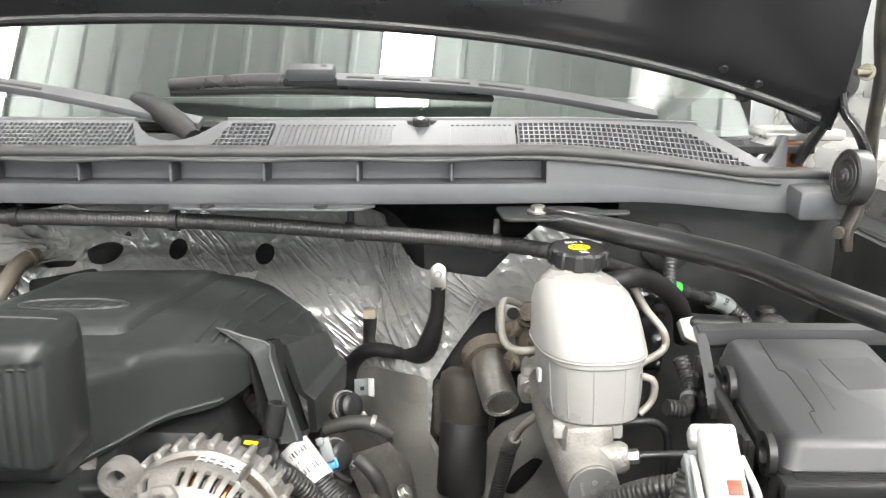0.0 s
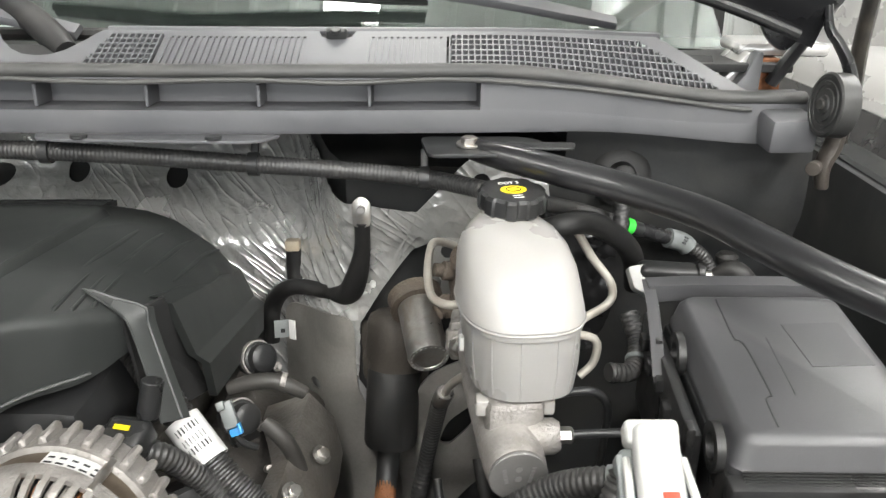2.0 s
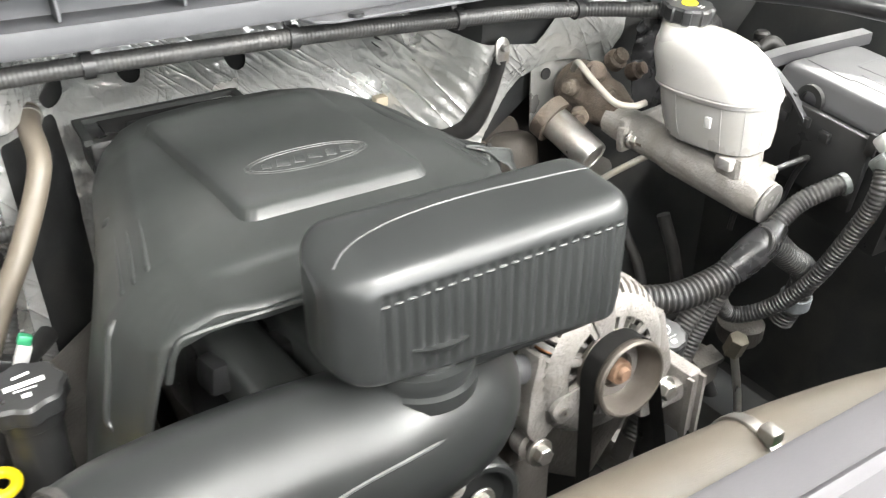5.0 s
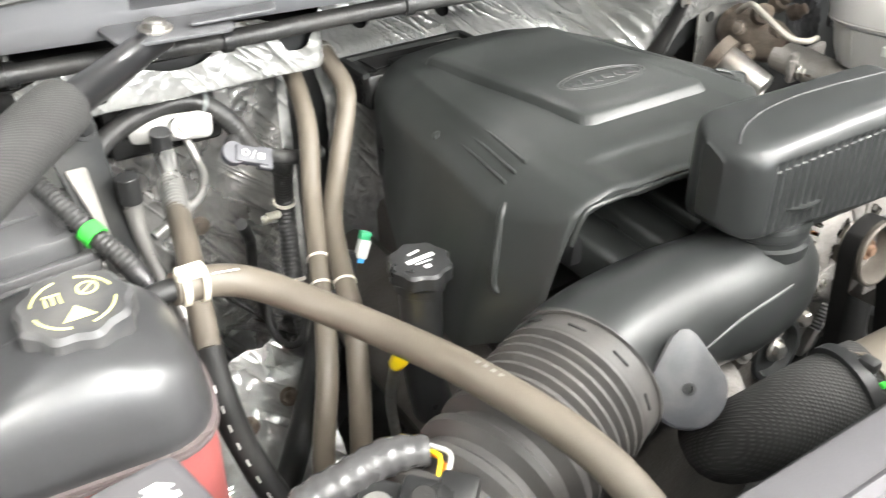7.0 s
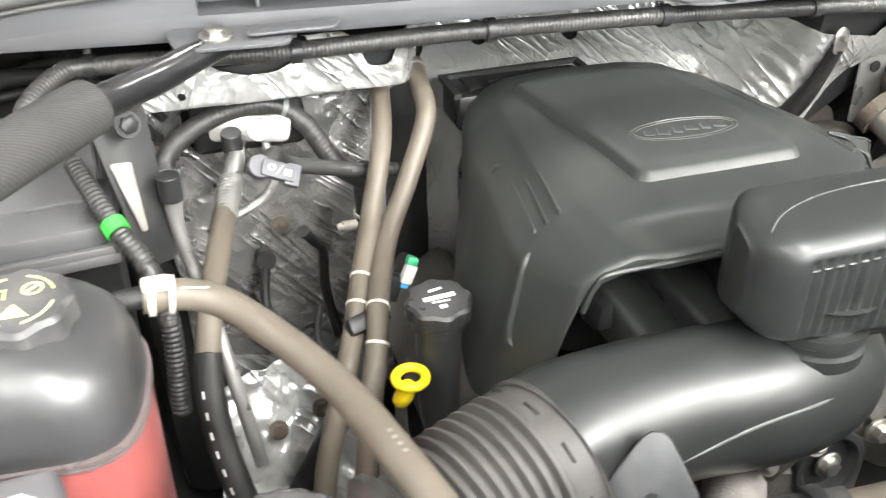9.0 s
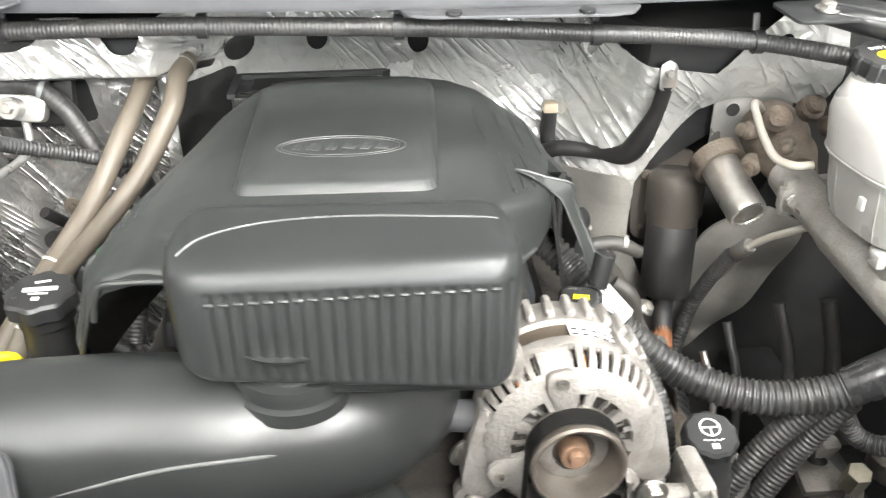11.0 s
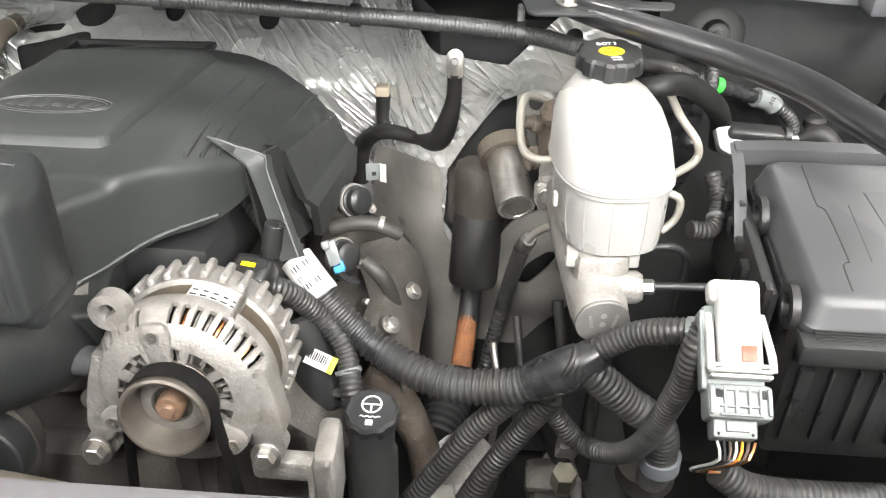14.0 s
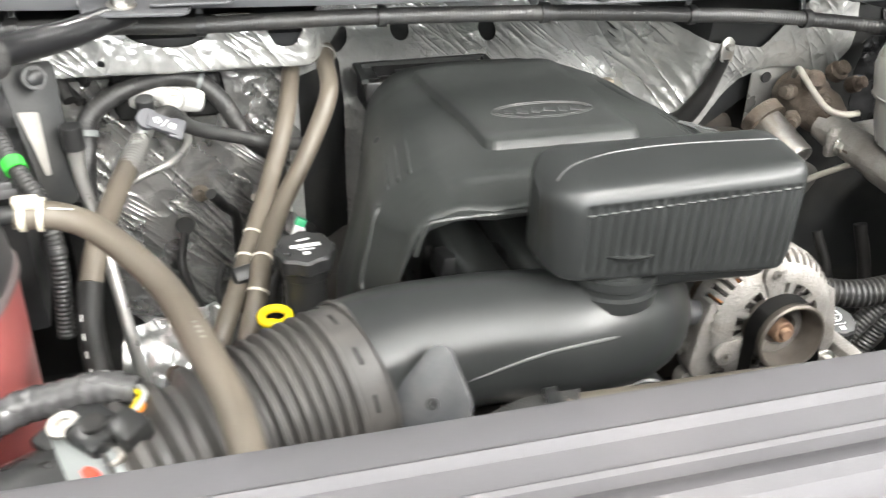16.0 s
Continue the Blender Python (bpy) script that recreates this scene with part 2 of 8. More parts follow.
# ---- helpers of this scene ----
def link(name, bm, material, smooth=40):
    me = bpy.data.meshes.new(name)
    bmesh.ops.recalc_face_normals(bm, faces=bm.faces)
    bm.to_mesh(me)
    bm.free()
    me.materials.append(material)
    if smooth:
        me.shade_smooth()
        me.set_sharp_from_angle(angle=radians(smooth))
    return new(name, me)


def part(name, bm, material, parent, label="", smooth=40):
    ob = link(name, bm, material, smooth)
    ob.parent = parent
    if parent.type == "EMPTY":
        ob.matrix_parent_inverse = Matrix.Translation(parent.location).inverted()
    if label:
        tagged(ob, label)
    return ob


def thing(name, at, label, category, group=""):
    ob = new(name)
    ob.location = at
    ob.empty_display_size = 0.02
    return tagged(ob, label, category, group)


def solo(name, bm, material, label, category, group="", kind="", smooth=40):
    return tagged(link(name, bm, material, smooth), label, category, group, kind)


def glide(pts, n):
    """n + 1 places along a smooth line through pts (tuples of any length)."""
    P = [np.array(p, float) for p in pts]
    Q = [2 * P[0] - P[1], *P, 2 * P[-1] - P[-2]]
    k = len(P) - 1
    fine = []
    for i in range(16 * k + 1):
        u = i / 16
        j = min(int(u), k - 1)
        f = u - j
        a, b, c, d = Q[j:j + 4]
        fine.append(0.5 * (2 * b + (c - a) * f + (2 * a - 5 * b + 4 * c - d) * f * f + (3 * b - a - 3 * c + d) * f ** 3))
    fine = np.array(fine)
    s = np.r_[0, np.cumsum(np.linalg.norm(np.diff(fine[:, :3], axis=0), axis=1))]
    u = np.linspace(0, s[-1], n + 1)
    return np.stack([np.interp(u, s, fine[:, i]) for i in range(fine.shape[1])], 1), s[-1]


def rings(bm, loops, closed=True, caps=True):
    """Skins a row of loops of equal length."""
    vs = [[bm.verts.new(p) for p in lo] for lo in loops]
    m = len(vs[0])
    for a, b in zip(vs, vs[1:]):
        for i in range(m if closed else m - 1):
            j = (i + 1) % m
            bm.faces.new((a[i], a[j], b[j], b[i]))
    if caps and closed:
        bm.faces.new(vs[0][::-1])
        bm.faces.new(vs[-1])
    return bm


def tube(pts, r, seg=14, step=0.008, pitch=0.0, amp=0.0, bm=None, flat=1.0, wall=0.0):
    """A tube along pts. r: one radius or one for each point. pitch, amp: rings of a corrugated hose. flat: height to width."""
    bm = bm or bmesh.new()
    rr = r if isinstance(r, (list, tuple)) else [r] * len(pts)
    rows, length = glide([(*p, q) for p, q in zip(pts, rr)], 4)
    n = max(3, int(length / (pitch / 4 if pitch else step)))
    rows, length = glide([(*p, q) for p, q in zip(pts, rr)], n)
    loops, side = [], None
    for i, row in enumerate(rows):
        c = Vector(row[:3])
        t = (Vector(rows[min(i + 1, n)][:3]) - Vector(rows[max(i - 1, 0)][:3])).normalized()
        if side is None:
            side = t.cross(Vector((0, 0, 1)))
            if side.length < 0.1:
                side = t.cross(Vector((1, 0, 0)))
        side = (side - t * side.dot(t)).normalized()
        up = side.cross(t)
        q = row[3] + (amp * (0, 1, 1, 0)[i % 4] if pitch else 0)
        loops.append([c + (side * math.cos(a) + up * math.sin(a) * flat) * q for a in (2 * math.pi * k / seg for k in range(seg))])
    return rings(bm, loops)


def frame_of(at, axis, up=(0, 0, 1)):
    """A matrix at a place whose z runs along axis."""
    z = Vector(axis).normalized()
    x = Vector(up).cross(z)
    if x.length < 0.05:
        x = Vector((1, 0, 0)).cross(z)
    x.normalize()
    y = z.cross(x)
    return Matrix.Translation(at) @ Matrix((x, y, z)).transposed().to_4x4()


def lathe(profile, m, seg=32, bm=None, wave=None):
    """profile: (radius, height) from end to end; wave(angle, radius, height) gives a changed radius."""
    bm = bm or bmesh.new()
    loops = []
    for r, h in profile:
        loops.append([m @ Vector((math.cos(a) * (wave(a, r, h) if wave else r), math.sin(a) * (wave(a, r, h) if wave else r), h))
                      for a in (2 * math.pi * k / seg for k in range(seg))])
    return rings(bm, loops)


def disc(r, h, m, seg=28, edge=0.0008, bm=None, wave=None):
    e = min(edge, h / 3, r / 3)
    return lathe([(max(r - e, 1e-4), 0), (r, e), (r, h - e), (max(r - e, 1e-4), h)], m, seg, bm, wave)


def pipe(r0, r1, h, m, seg=32, bm=None):
    """A hollow ring."""
    bm = bm or bmesh.new()
    pr = [(r1, 0), (r1, h), (r0, h), (r0, 0)]
    loops = [[m @ Vector((math.cos(a) * r, math.sin(a) * r, z)) for a in (2 * math.pi * k / seg for k in range(seg))] for r, z in pr]
    loops.append(loops[0])
    vs = [[bm.verts.new(p) for p in lo] for lo in loops[:4]]
    for k in range(4):
        a, b = vs[k], vs[(k + 1) % 4]
        for i in range(seg):
            bm.faces.new((a[i], a[(i + 1) % seg], b[(i + 1) % seg], b[i]))
    return bm


def rbox(sx, sy, sz, m, bevel=0.003, seg=2, bm=None, taper=1.0):
    b = bmesh.new()
    bmesh.ops.create_cube(b, size=1)
    for v in b.verts:
        k = taper if v.co.z > 0 else 1
        v.co = Vector((v.co.x * sx * k, v.co.y * sy * k, v.co.z * sz))
    if bevel:
        bmesh.ops.bevel(b, geom=b.edges[:], offset=min(bevel, 0.45 * min(sx, sy, sz)), segments=seg, affect="EDGES", profile=0.5)
    b.transform(m)
    return merge(b, bm)


def merge(b, bm=None):
    if bm is None:
        return b
    me = bpy.data.meshes.new("tmp")
    b.to_mesh(me)
    b.free()
    bm.from_mesh(me)
    bpy.data.meshes.remove(me)
    return bm


def prism(poly, depth, m, bevel=0.0, bm=None):
    """A flat polygon (x, y) with thickness along z."""
    b = bmesh.new()
    f = b.faces.new([b.verts.new((x, y, 0)) for x, y in poly])
    top = bmesh.ops.extrude_face_region(b, geom=[f])
    bmesh.ops.translate(b, vec=(0, 0, depth), verts=[v for v in top["geom"] if isinstance(v, bmesh.types.BMVert)])
    if bevel:
        bmesh.ops.bevel(b, geom=b.edges[:], offset=bevel, segments=2, affect="EDGES", profile=0.5)
    b.transform(m)
    return merge(b, bm)


def sheet(outline, holes, place, cell=0.02, thick=0.002):
    """A thin sheet: outline and holes in two numbers, place(u, v) gives its points; thick: its depth along y."""
    b = bmesh.new()
    for loop in (outline, *holes):
        vs = [b.verts.new((u, v, 0)) for u, v in loop]
        for i in range(len(vs)):
            b.edges.new((vs[i], vs[(i + 1) % len(vs)]))
    bmesh.ops.triangle_fill(b, use_beauty=True, use_dissolve=False, edges=b.edges[:], normal=(0, 0, 1))
    us, ws = [p[0] for p in outline], [p[1] for p in outline]
    for lo, hi, axis in ((min(us), max(us), 0), (min(ws), max(ws), 1)):
        k = int((hi - lo) / cell)
        for i in range(1, k + 1):
            co, no = [0, 0, 0], [0, 0, 0]
            co[axis], no[axis] = lo + i * (hi - lo) / (k + 1), 1
            bmesh.ops.bisect_plane(b, geom=b.verts[:] + b.edges[:] + b.faces[:], plane_co=co, plane_no=no)
    for v in b.verts:
        v.co = place(v.co.x, v.co.y)
    if thick:
        g = bmesh.ops.extrude_face_region(b, geom=b.faces[:])
        bmesh.ops.translate(b, vec=(0, thick, 0), verts=[v for v in g["geom"] if isinstance(v, bmesh.types.BMVert)])
    return b


def circle(cx, cy, r, n=18, flat=1.0):
    return [(cx + r * math.cos(2 * math.pi * k / n), cy + r * flat * math.sin(2 * math.pi * k / n)) for k in range(n)]


def rounded(poly, r, n=4):
    """Rounds the corners of a polygon."""
    out = []
    for i, p in enumerate(poly):
        a, b, c = Vector(poly[i - 1]), Vector(p), Vector(poly[(i + 1) % len(poly)])
        q = min(r, (a - b).length * 0.45, (c - b).length * 0.45)
        s, e = b + (a - b).normalized() * q, b + (c - b).normalized() * q
        for k in range(n + 1):
            f = k / n
            w = s * (1 - f) ** 2 + b * 2 * f * (1 - f) + e * f * f
            out.append((w.x, w.y))
    return out


def smooth_step(a, b, x):
    t = min(1, max(0, (x - a) / (b - a)))
    return t * t * (3 - 2 * t)


def bar(a, b, side, w, h, bm=None):
    """A square bar from a to b; side: the direction of its width."""
    bm = bm or bmesh.new()
    a, b = Vector(a), Vector(b)
    d = (b - a).normalized()
    u = (Vector(side) - d * Vector(side).dot(d)).normalized()
    n = d.cross(u)
    loops = [[p + u * i * w / 2 + n * j * h / 2 for i, j in ((-1, -1), (1, -1), (1, 1), (-1, 1))] for p in (a, b)]
    return rings(bm, loops)


def slab(rows, shift, bm=None):
    """A bent plate: rows of points skinned, thickened by shift."""
    bm = bm or bmesh.new()
    rings(bm, [[Vector(p) for p in r] for r in rows], closed=False)
    g = bmesh.ops.extrude_face_region(bm, geom=bm.faces[:])
    bmesh.ops.translate(bm, vec=shift, verts=[v for v in g["geom"] if isinstance(v, bmesh.types.BMVert)])
    return bm


def hexbolt(at, axis, r=0.007, h=0.006, washer=True, bm=None):
    m = frame_of(at, axis)
    bm = disc(r * 1.5, h * 0.3, m, 20, 0.0005, bm) if washer else (bm or bmesh.new())
    lathe([(r, h * 0.25), (r, h * 0.9), (r * 0.85, h)], m, 6, bm)
    return bm


def text_part(words, size, m, material, parent, name="lettering"):
    cu = bpy.data.curves.new(name, "FONT")
    cu.body, cu.size, cu.align_x, cu.align_y, cu.extrude = words, size, "CENTER", "CENTER", 0.0002
    tmp = bpy.data.objects.new(name, cu)
    scene.collection.objects.link(tmp)
    me = bpy.data.meshes.new_from_object(tmp.evaluated_get(bpy.context.evaluated_depsgraph_get()))
    bpy.data.objects.remove(tmp)
    me.transform(m)
    bm = bmesh.new()
    bm.from_mesh(me)
    bpy.data.meshes.remove(me)
    return part(name, bm, material, parent, smooth=0)


def bars(rows, m, width, height, material, parent, name="print_bar", seed=1, fill=0.8):
    """Lines of unreadable print, as plain bars."""
    rnd = random.Random(seed)
    bm = bmesh.new()
    for i in range(rows):
        y = height * (0.5 - (i + 0.5) / rows)
        x = -width / 2
        while x < width / 2 - 0.001:
            w = rnd.uniform(0.06, 0.25) * width
            w = min(w, width / 2 - x)
            rbox(w * fill, height / rows * 0.5, 0.0003, m @ Matrix.Translation((x + w / 2, y, 0.0002)), 0, 1, bm)
            x += w
    return part(name, bm, material, parent, smooth=0)


# ---- the shop ----
solo("floor", rbox(16, 16, 0.1, pose(0, 0, -0.05), 0), CONCRETE, "pale sealed concrete shop floor", "floor", kind="structure", smooth=0)


def corrugated(width, length, m, pitch=0.23):
    """Ribbed steel sheet; the ribs run along y."""
    bm = bmesh.new()
    xs = []
    k = int(width / pitch)
    for i in range(k + 1):
        x = -width / 2 + i * pitch
        xs += [(x, 0), (x + pitch - 0.06, 0), (x + pitch - 0.045, 0.03), (x + pitch - 0.015, 0.03)]
    rings(bm, [[m @ Vector((x, s * length / 2, -h)) for x, h in xs] for s in (-1, 1)], closed=False)
    g = bmesh.ops.extrude_face_region(bm, geom=bm.faces[:])
    bmesh.ops.translate(bm, vec=m.to_3x3() @ Vector((0, 0, 0.05)), verts=[v for v in g["geom"] if isinstance(v, bmesh.types.BMVert)])
    return bm


solo("ceiling", corrugated(16, 16, pose(0, 0, 4.3)), SHOPWALL, "white corrugated steel ceiling", "ceiling", kind="structure", smooth=0)
for nm, m in (("wall_north", pose(0, 8, 2.15, 90)),
              ("wall_east", pose(8, 0, 2.15, 90, 0, -90)), ("wall_west", pose(-8, 0, 2.15, 90, 0, 90))):
    solo(nm, corrugated(16, 4.3, m), SHOPWALL, "white corrugated steel shop wall", "wall", kind="structure", smooth=0)


# the wall before the truck; its rolled-up bay door is assumed, unseen
south = tagged(new("wall_south"), "white corrugated steel wall with an assumed open bay door", "wall", kind="structure")
for w, h, x, z in ((5.8, 4.3, -5.1, 2.15), (6.0, 4.3, 5.0, 2.15), (4.2, 1.0, -0.1, 3.8)):
    part("wall_panel", corrugated(w, h, pose(x, -8, z, -90)), SHOPWALL, south, smooth=0)
solo("apron", rbox(30, 22, 0.1, pose(0, -19.05, -0.06), 0), CONCRETE, "pale concrete apron added outside the assumed bay door", "ground", kind="structure", smooth=0)
# Added low fill lamp, unseen, to brighten the front-facing foil.
fill_light = bpy.data.lights.new("door_fill", "AREA")
fill_light.shape, fill_light.size, fill_light.size_y, fill_light.energy, fill_light.color = "RECTANGLE", 4.1, 3.2, FILL_WATTS, (0.95, 0.98, 1.0)
so = new("door_fill", fill_light)
so.location, so.rotation_euler = (-0.1, -7.9, 1.65), (math.pi / 2, 0, 0)


def ceiling_light():
    ob = thing("ceiling_light", (0, 0, 3.8), "long white fluorescent light hung under the ceiling", "light", "ceiling lights")
    part("housing", rbox(0.32, 2.4, 0.06, pose(0, 0, 3.86), 0.01), WHITE, ob)
    for y in (-0.9, 0.9):
        part("hanger", tube([(0, y, 3.88), (0, y, 4.1), (0, y, 4.29)], 0.008, 8, 0.2), STEEL, ob)
    part("diffuser", rbox(0.28, 2.34, 0.03, pose(0, 0, 3.825), 0.008), TUBE_LIGHT, ob, "lit white diffuser")
    return ob


lamp = ceiling_light()
for i, (x, y) in enumerate(((-0.1, 2.2), (-2.6, 2.2), (2.4, 2.2), (-0.1, -1.6), (-2.6, -1.6), (2.4, -1.6), (-0.1, -5), (2.4, -5), (-2.6, -5))):
    if i == 0:
        lamp.location.x, lamp.location.y = x, y
    else:
        copy_thing(lamp, Matrix.Translation((x, y, 3.8)))
    ld = bpy.data.lights.new("tube_light", "AREA")
    ld.shape, ld.size, ld.size_y, ld.energy, ld.color = "RECTANGLE", 0.28, 2.34, LAMP_WATTS, (1.0, 0.985, 0.955)
    lo = new("tube_light", ld)
    lo.location = (x, y, 3.80)
    ld.energy = LAMP_WATTS * (0.28 if y > 0 else 1.0 if y > -3 else 2.2) * (0.25 if x < -2 else 2.1 if x > 2 else 0.9)
    # Added upward lamp to brighten the ceiling; the housing has no lit top.
    up = bpy.data.lights.new("ceiling_fill", "AREA")
    up.shape, up.size, up.size_y, up.energy, up.color = "RECTANGLE", 0.28, 2.34, LAMP_WATTS * (0.3 if y < 0 else 0.35 if x < 1 else 0.75), (1.0, 0.985, 0.955)
    uo = new("ceiling_fill", up)
    uo.location, uo.rotation_euler = (x, y, 3.90), (math.pi, 0, 0)

# ---- the truck's bay: steel, cowl, glass, hood ----
bay = thing("engine_bay", (CX, 1.0, 0.45), "black painted steel truck engine bay with inner fenders", "engine bay")
bay["kind"] = "structure"


def swept(sec, sign, y0=-0.25, y1=1.62):
    """A section (distance from the middle, height) carried along the truck."""
    bm = bmesh.new()
    loops = []
    for y in np.linspace(y0, y1, 24):
        rise = 0.03 * smooth_step(0.2, 1.5, y)
        loops.append([Vector((CX + sign * x, y, z + rise * (z > 1.2))) for x, z in sec])
    return rings(bm, loops)


for sign in (1, -1):
    part("inner_fender", swept([(0.932, 0.43), (0.945, 1.0), (0.965, 1.19), (0.975, 1.236), (0.995, 1.238), (1.01, 1.25), (1.02, 1.25), (1.02, 0.43)], sign), BODY, bay)
    part("fender_flange", swept([(0.985, 1.239), (1.015, 1.241), (1.025, 1.262), (1.035, 1.29), (1.04, 1.29), (1.045, 1.25), (1.02, 1.236)], sign), PAINT, bay, "glossy black fender flange")
    part("fender", swept([(1.036, 1.291), (1.055, 1.325), (1.10, 1.345), (1.20, 1.34), (1.28, 1.28), (1.31, 1.1), (1.32, 0.5), (1.30, 0.5), (1.05, 1.25)], sign), SILVERPAINT, bay, "pewter painted fender")


def fw_y(x, z):
    """Depth of the firewall: a ledge at the sides, a deep hollow behind the engine."""
    hollow = smooth_step(-0.69, -0.57, x) * (1 - smooth_step(-0.15 - 0.05 * smooth_step(1.2, 1.0, z), -0.06, x))
    low = smooth_step(1.232, 1.195, z) if x < -0.4 else smooth_step(1.235, 1.12, z)
    side = 1.15 + low * (0.105 if x < -0.4 else 0.045)
    side += 0.20 * smooth_step(-1.04, -1.10, x)
    deep = 1.318 + 0.080 * smooth_step(1.105, 1.205, z) * (1 - smooth_step(-0.19, -0.10, x)) + 0.52 * max(0.0, z - 1.19)
    return side + (deep - side) * hollow


part("firewall", sheet([(-1.32, 0.5), (0.5, 0.5), (0.5, 1.33), (-1.32, 1.33)],
                       [rounded([(-0.05, 0.93), (0.10, 0.93), (0.17, 1.10), (0.10, 1.15), (0.03, 1.10), (-0.055, 1.04)], 0.02)],
                       lambda x, z: Vector((x, fw_y(x, z) + 0.012 + 0.25 * smooth_step(1.27, 1.31, z) * (0 if x < -1.1 or x > 0.2 else 1), z)), 0.03, 0.004), BODY, bay)
# Black boxes closing the plenum: its darkness is in their colour.
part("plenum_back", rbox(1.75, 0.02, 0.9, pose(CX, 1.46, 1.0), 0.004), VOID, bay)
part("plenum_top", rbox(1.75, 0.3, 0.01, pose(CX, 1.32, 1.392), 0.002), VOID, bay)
# Added black tray: hides the lit floor and keeps the depths dark.
part("floor_blind", rbox(1.86, 1.5, 0.02, pose(CX, 0.8, 0.46), 0.004), VOID, bay)


def crinkle(x, z, amp=0.004):
    """Folds of a loosely hung foil."""
    p = Vector((x * 16, z * 16, 0))
    d = noise.noise(p * 0.6) * amp * 0.8 + noise.ridged_multi_fractal(p * 1.5, 1.0, 2.0, 3, 1.0, 2.0) * amp * (0.28 if amp < 0.008 else 0.5)
    pull = smooth_step(-0.50, -0.30, x) * (1 - smooth_step(-0.06, 0.06, x)) * smooth_step(0.95, 1.03, z)
    s = (x + 0.55) * 0.80 + (z - 1.25) * 0.60
    warp = noise.noise(Vector((x * 9, z * 5, 3))) * 0.5
    for k, (a, f, h) in enumerate(((0.6, 46, 0.0012), (2.2, 60, 0.0010), (1.4, 85, 0.0007))):
        u, w = x * math.cos(a) + z * math.sin(a), z * math.cos(a) - x * math.sin(a)
        d -= h * (1 - abs(noise.noise(Vector((u * f, w * f * 0.35, 7 + k))))) ** 10 * (1.0 if amp < 0.008 else 0.4)
    return d - pull * 0.0022 * abs(math.sin(s * 215 + warp * 7 + 2.0 * noise.noise(Vector((s * 60, 0.3, 1)))) ) ** 0.7


# the foil-faced blanket over the firewall
NOTCH_A = rounded([(-0.925, 1.302), (-0.905, 1.273), (-0.87, 1.262), (-0.838, 1.262), (-0.812, 1.272), (-0.792, 1.302)], 0.012)
TOP = [(-1.03, 1.272), (-0.985, 1.287), *NOTCH_A, (-0.756, 1.302), *rounded([(-0.742, 1.29), (-0.725, 1.256), (-0.700, 1.256), (-0.684, 1.29)], 0.010), (-0.665, 1.298),
       (-0.55, 1.281), (-0.35, 1.276), (-0.21, 1.271), (-0.15, 1.262), (-0.07, 1.228), (0.02, 1.214), (0.075, 1.275), (0.11, 1.305), (0.175, 1.29), (0.19, 1.20)]
RIGHT = [(0.12, 1.17), (0.055, 1.175), (0.015, 1.155), (-0.03, 1.09), (-0.056, 1.045), (-0.06, 0.96), (-0.045, 0.93), (-0.03, 0.72), (-0.10, 0.66)]
blanket = thing("firewall_blanket", (CX, 1.2, 0.7), "crinkled silver foil insulation blanket on the firewall", "insulation")
# The tall cut by the cover bares black steel in place of shade.
part("foil", sheet(TOP + [(0.18, 1.15)] + RIGHT + [(-0.17, 0.66), (-0.6, 0.66), (-0.9, 0.7), (-0.98, 0.8), (-1.0, 1.0), (-1.02, 1.15)],
                   [circle(-0.351, 1.193, 0.016), circle(-0.502, 1.199, 0.016), circle(-0.61, 1.20, 0.018), circle(-0.128, 0.93, 0.0085, 12),
                    circle(-0.945, 1.245, 0.005, 10), circle(0.10, 1.255, 0.011, 14),
                    rounded([(-0.955, 1.205), (-0.80, 1.225), (-0.79, 1.13), (-0.95, 1.13)], 0.02), rounded([(-0.69, 1.18), (-0.615, 1.18), (-0.615, 0.70), (-0.69, 0.70)], 0.012)],
                   lambda x, z: Vector((x + 1.3 * crinkle(x, z) * smooth_step(-0.19, -0.14, x) * (1 - smooth_step(-0.07, -0.04, x)) - 0.4 * crinkle(x, z) * smooth_step(-0.71, -0.67, x) * (1 - smooth_step(-0.59, -0.55, x)), fw_y(x, z) + crinkle(x, z), z)), 0.0036, 0.0015), FOIL, blanket)
# smoother, darker grey foil panel on the passenger side
part("lower_panel", sheet(rounded([(-0.995, 0.80), (-0.715, 0.74), (-0.705, 1.215), (-0.78, 1.222), (-0.99, 1.215)], 0.02),
                          [rounded([(-0.955, 1.195), (-0.80, 1.205), (-0.79, 1.13), (-0.95, 1.13)], 0.02)],
                          lambda x, z: Vector((x, fw_y(x, z) + crinkle(x, z) - 0.0035, z)), 0.006, 0.0012), DULLFOIL, blanket, "darker grey foil panel")
# grey coated panel under the foil on the tunnel side
part("coated_panel", sheet(rounded([(-0.178, 1.03), (-0.065, 1.06), (-0.062, 0.95), (-0.04, 0.91), (0.0, 0.80), (-0.02, 0.62), (-0.19, 0.62), (-0.185, 0.8)], 0.02),
                           [circle(-0.128, 0.93, 0.0085, 12)],
                           lambda x, z: Vector((x, fw_y(x, z) - 0.014 + 0.004 * math.sin(x * 60) * smooth_step(1.05, 0.95, z), z)), 0.02, 0.003), PANEL, blanket, "dull grey coated panel")


# ---- cowl ----
def cowl_y(x):
    return 1.045 + 0.08 * ((x - CX) / 0.885) ** 2


def cowl_drop(x):
    return 0.034 * smooth_step(0.10, 0.42, x) + 0.034 * smooth_step(-0.92, -1.24, x)


cowl = thing("cowl_panel", (CX, 1.1, 1.333), "grey plastic cowl panel with air grille below the windshield", "cowl")


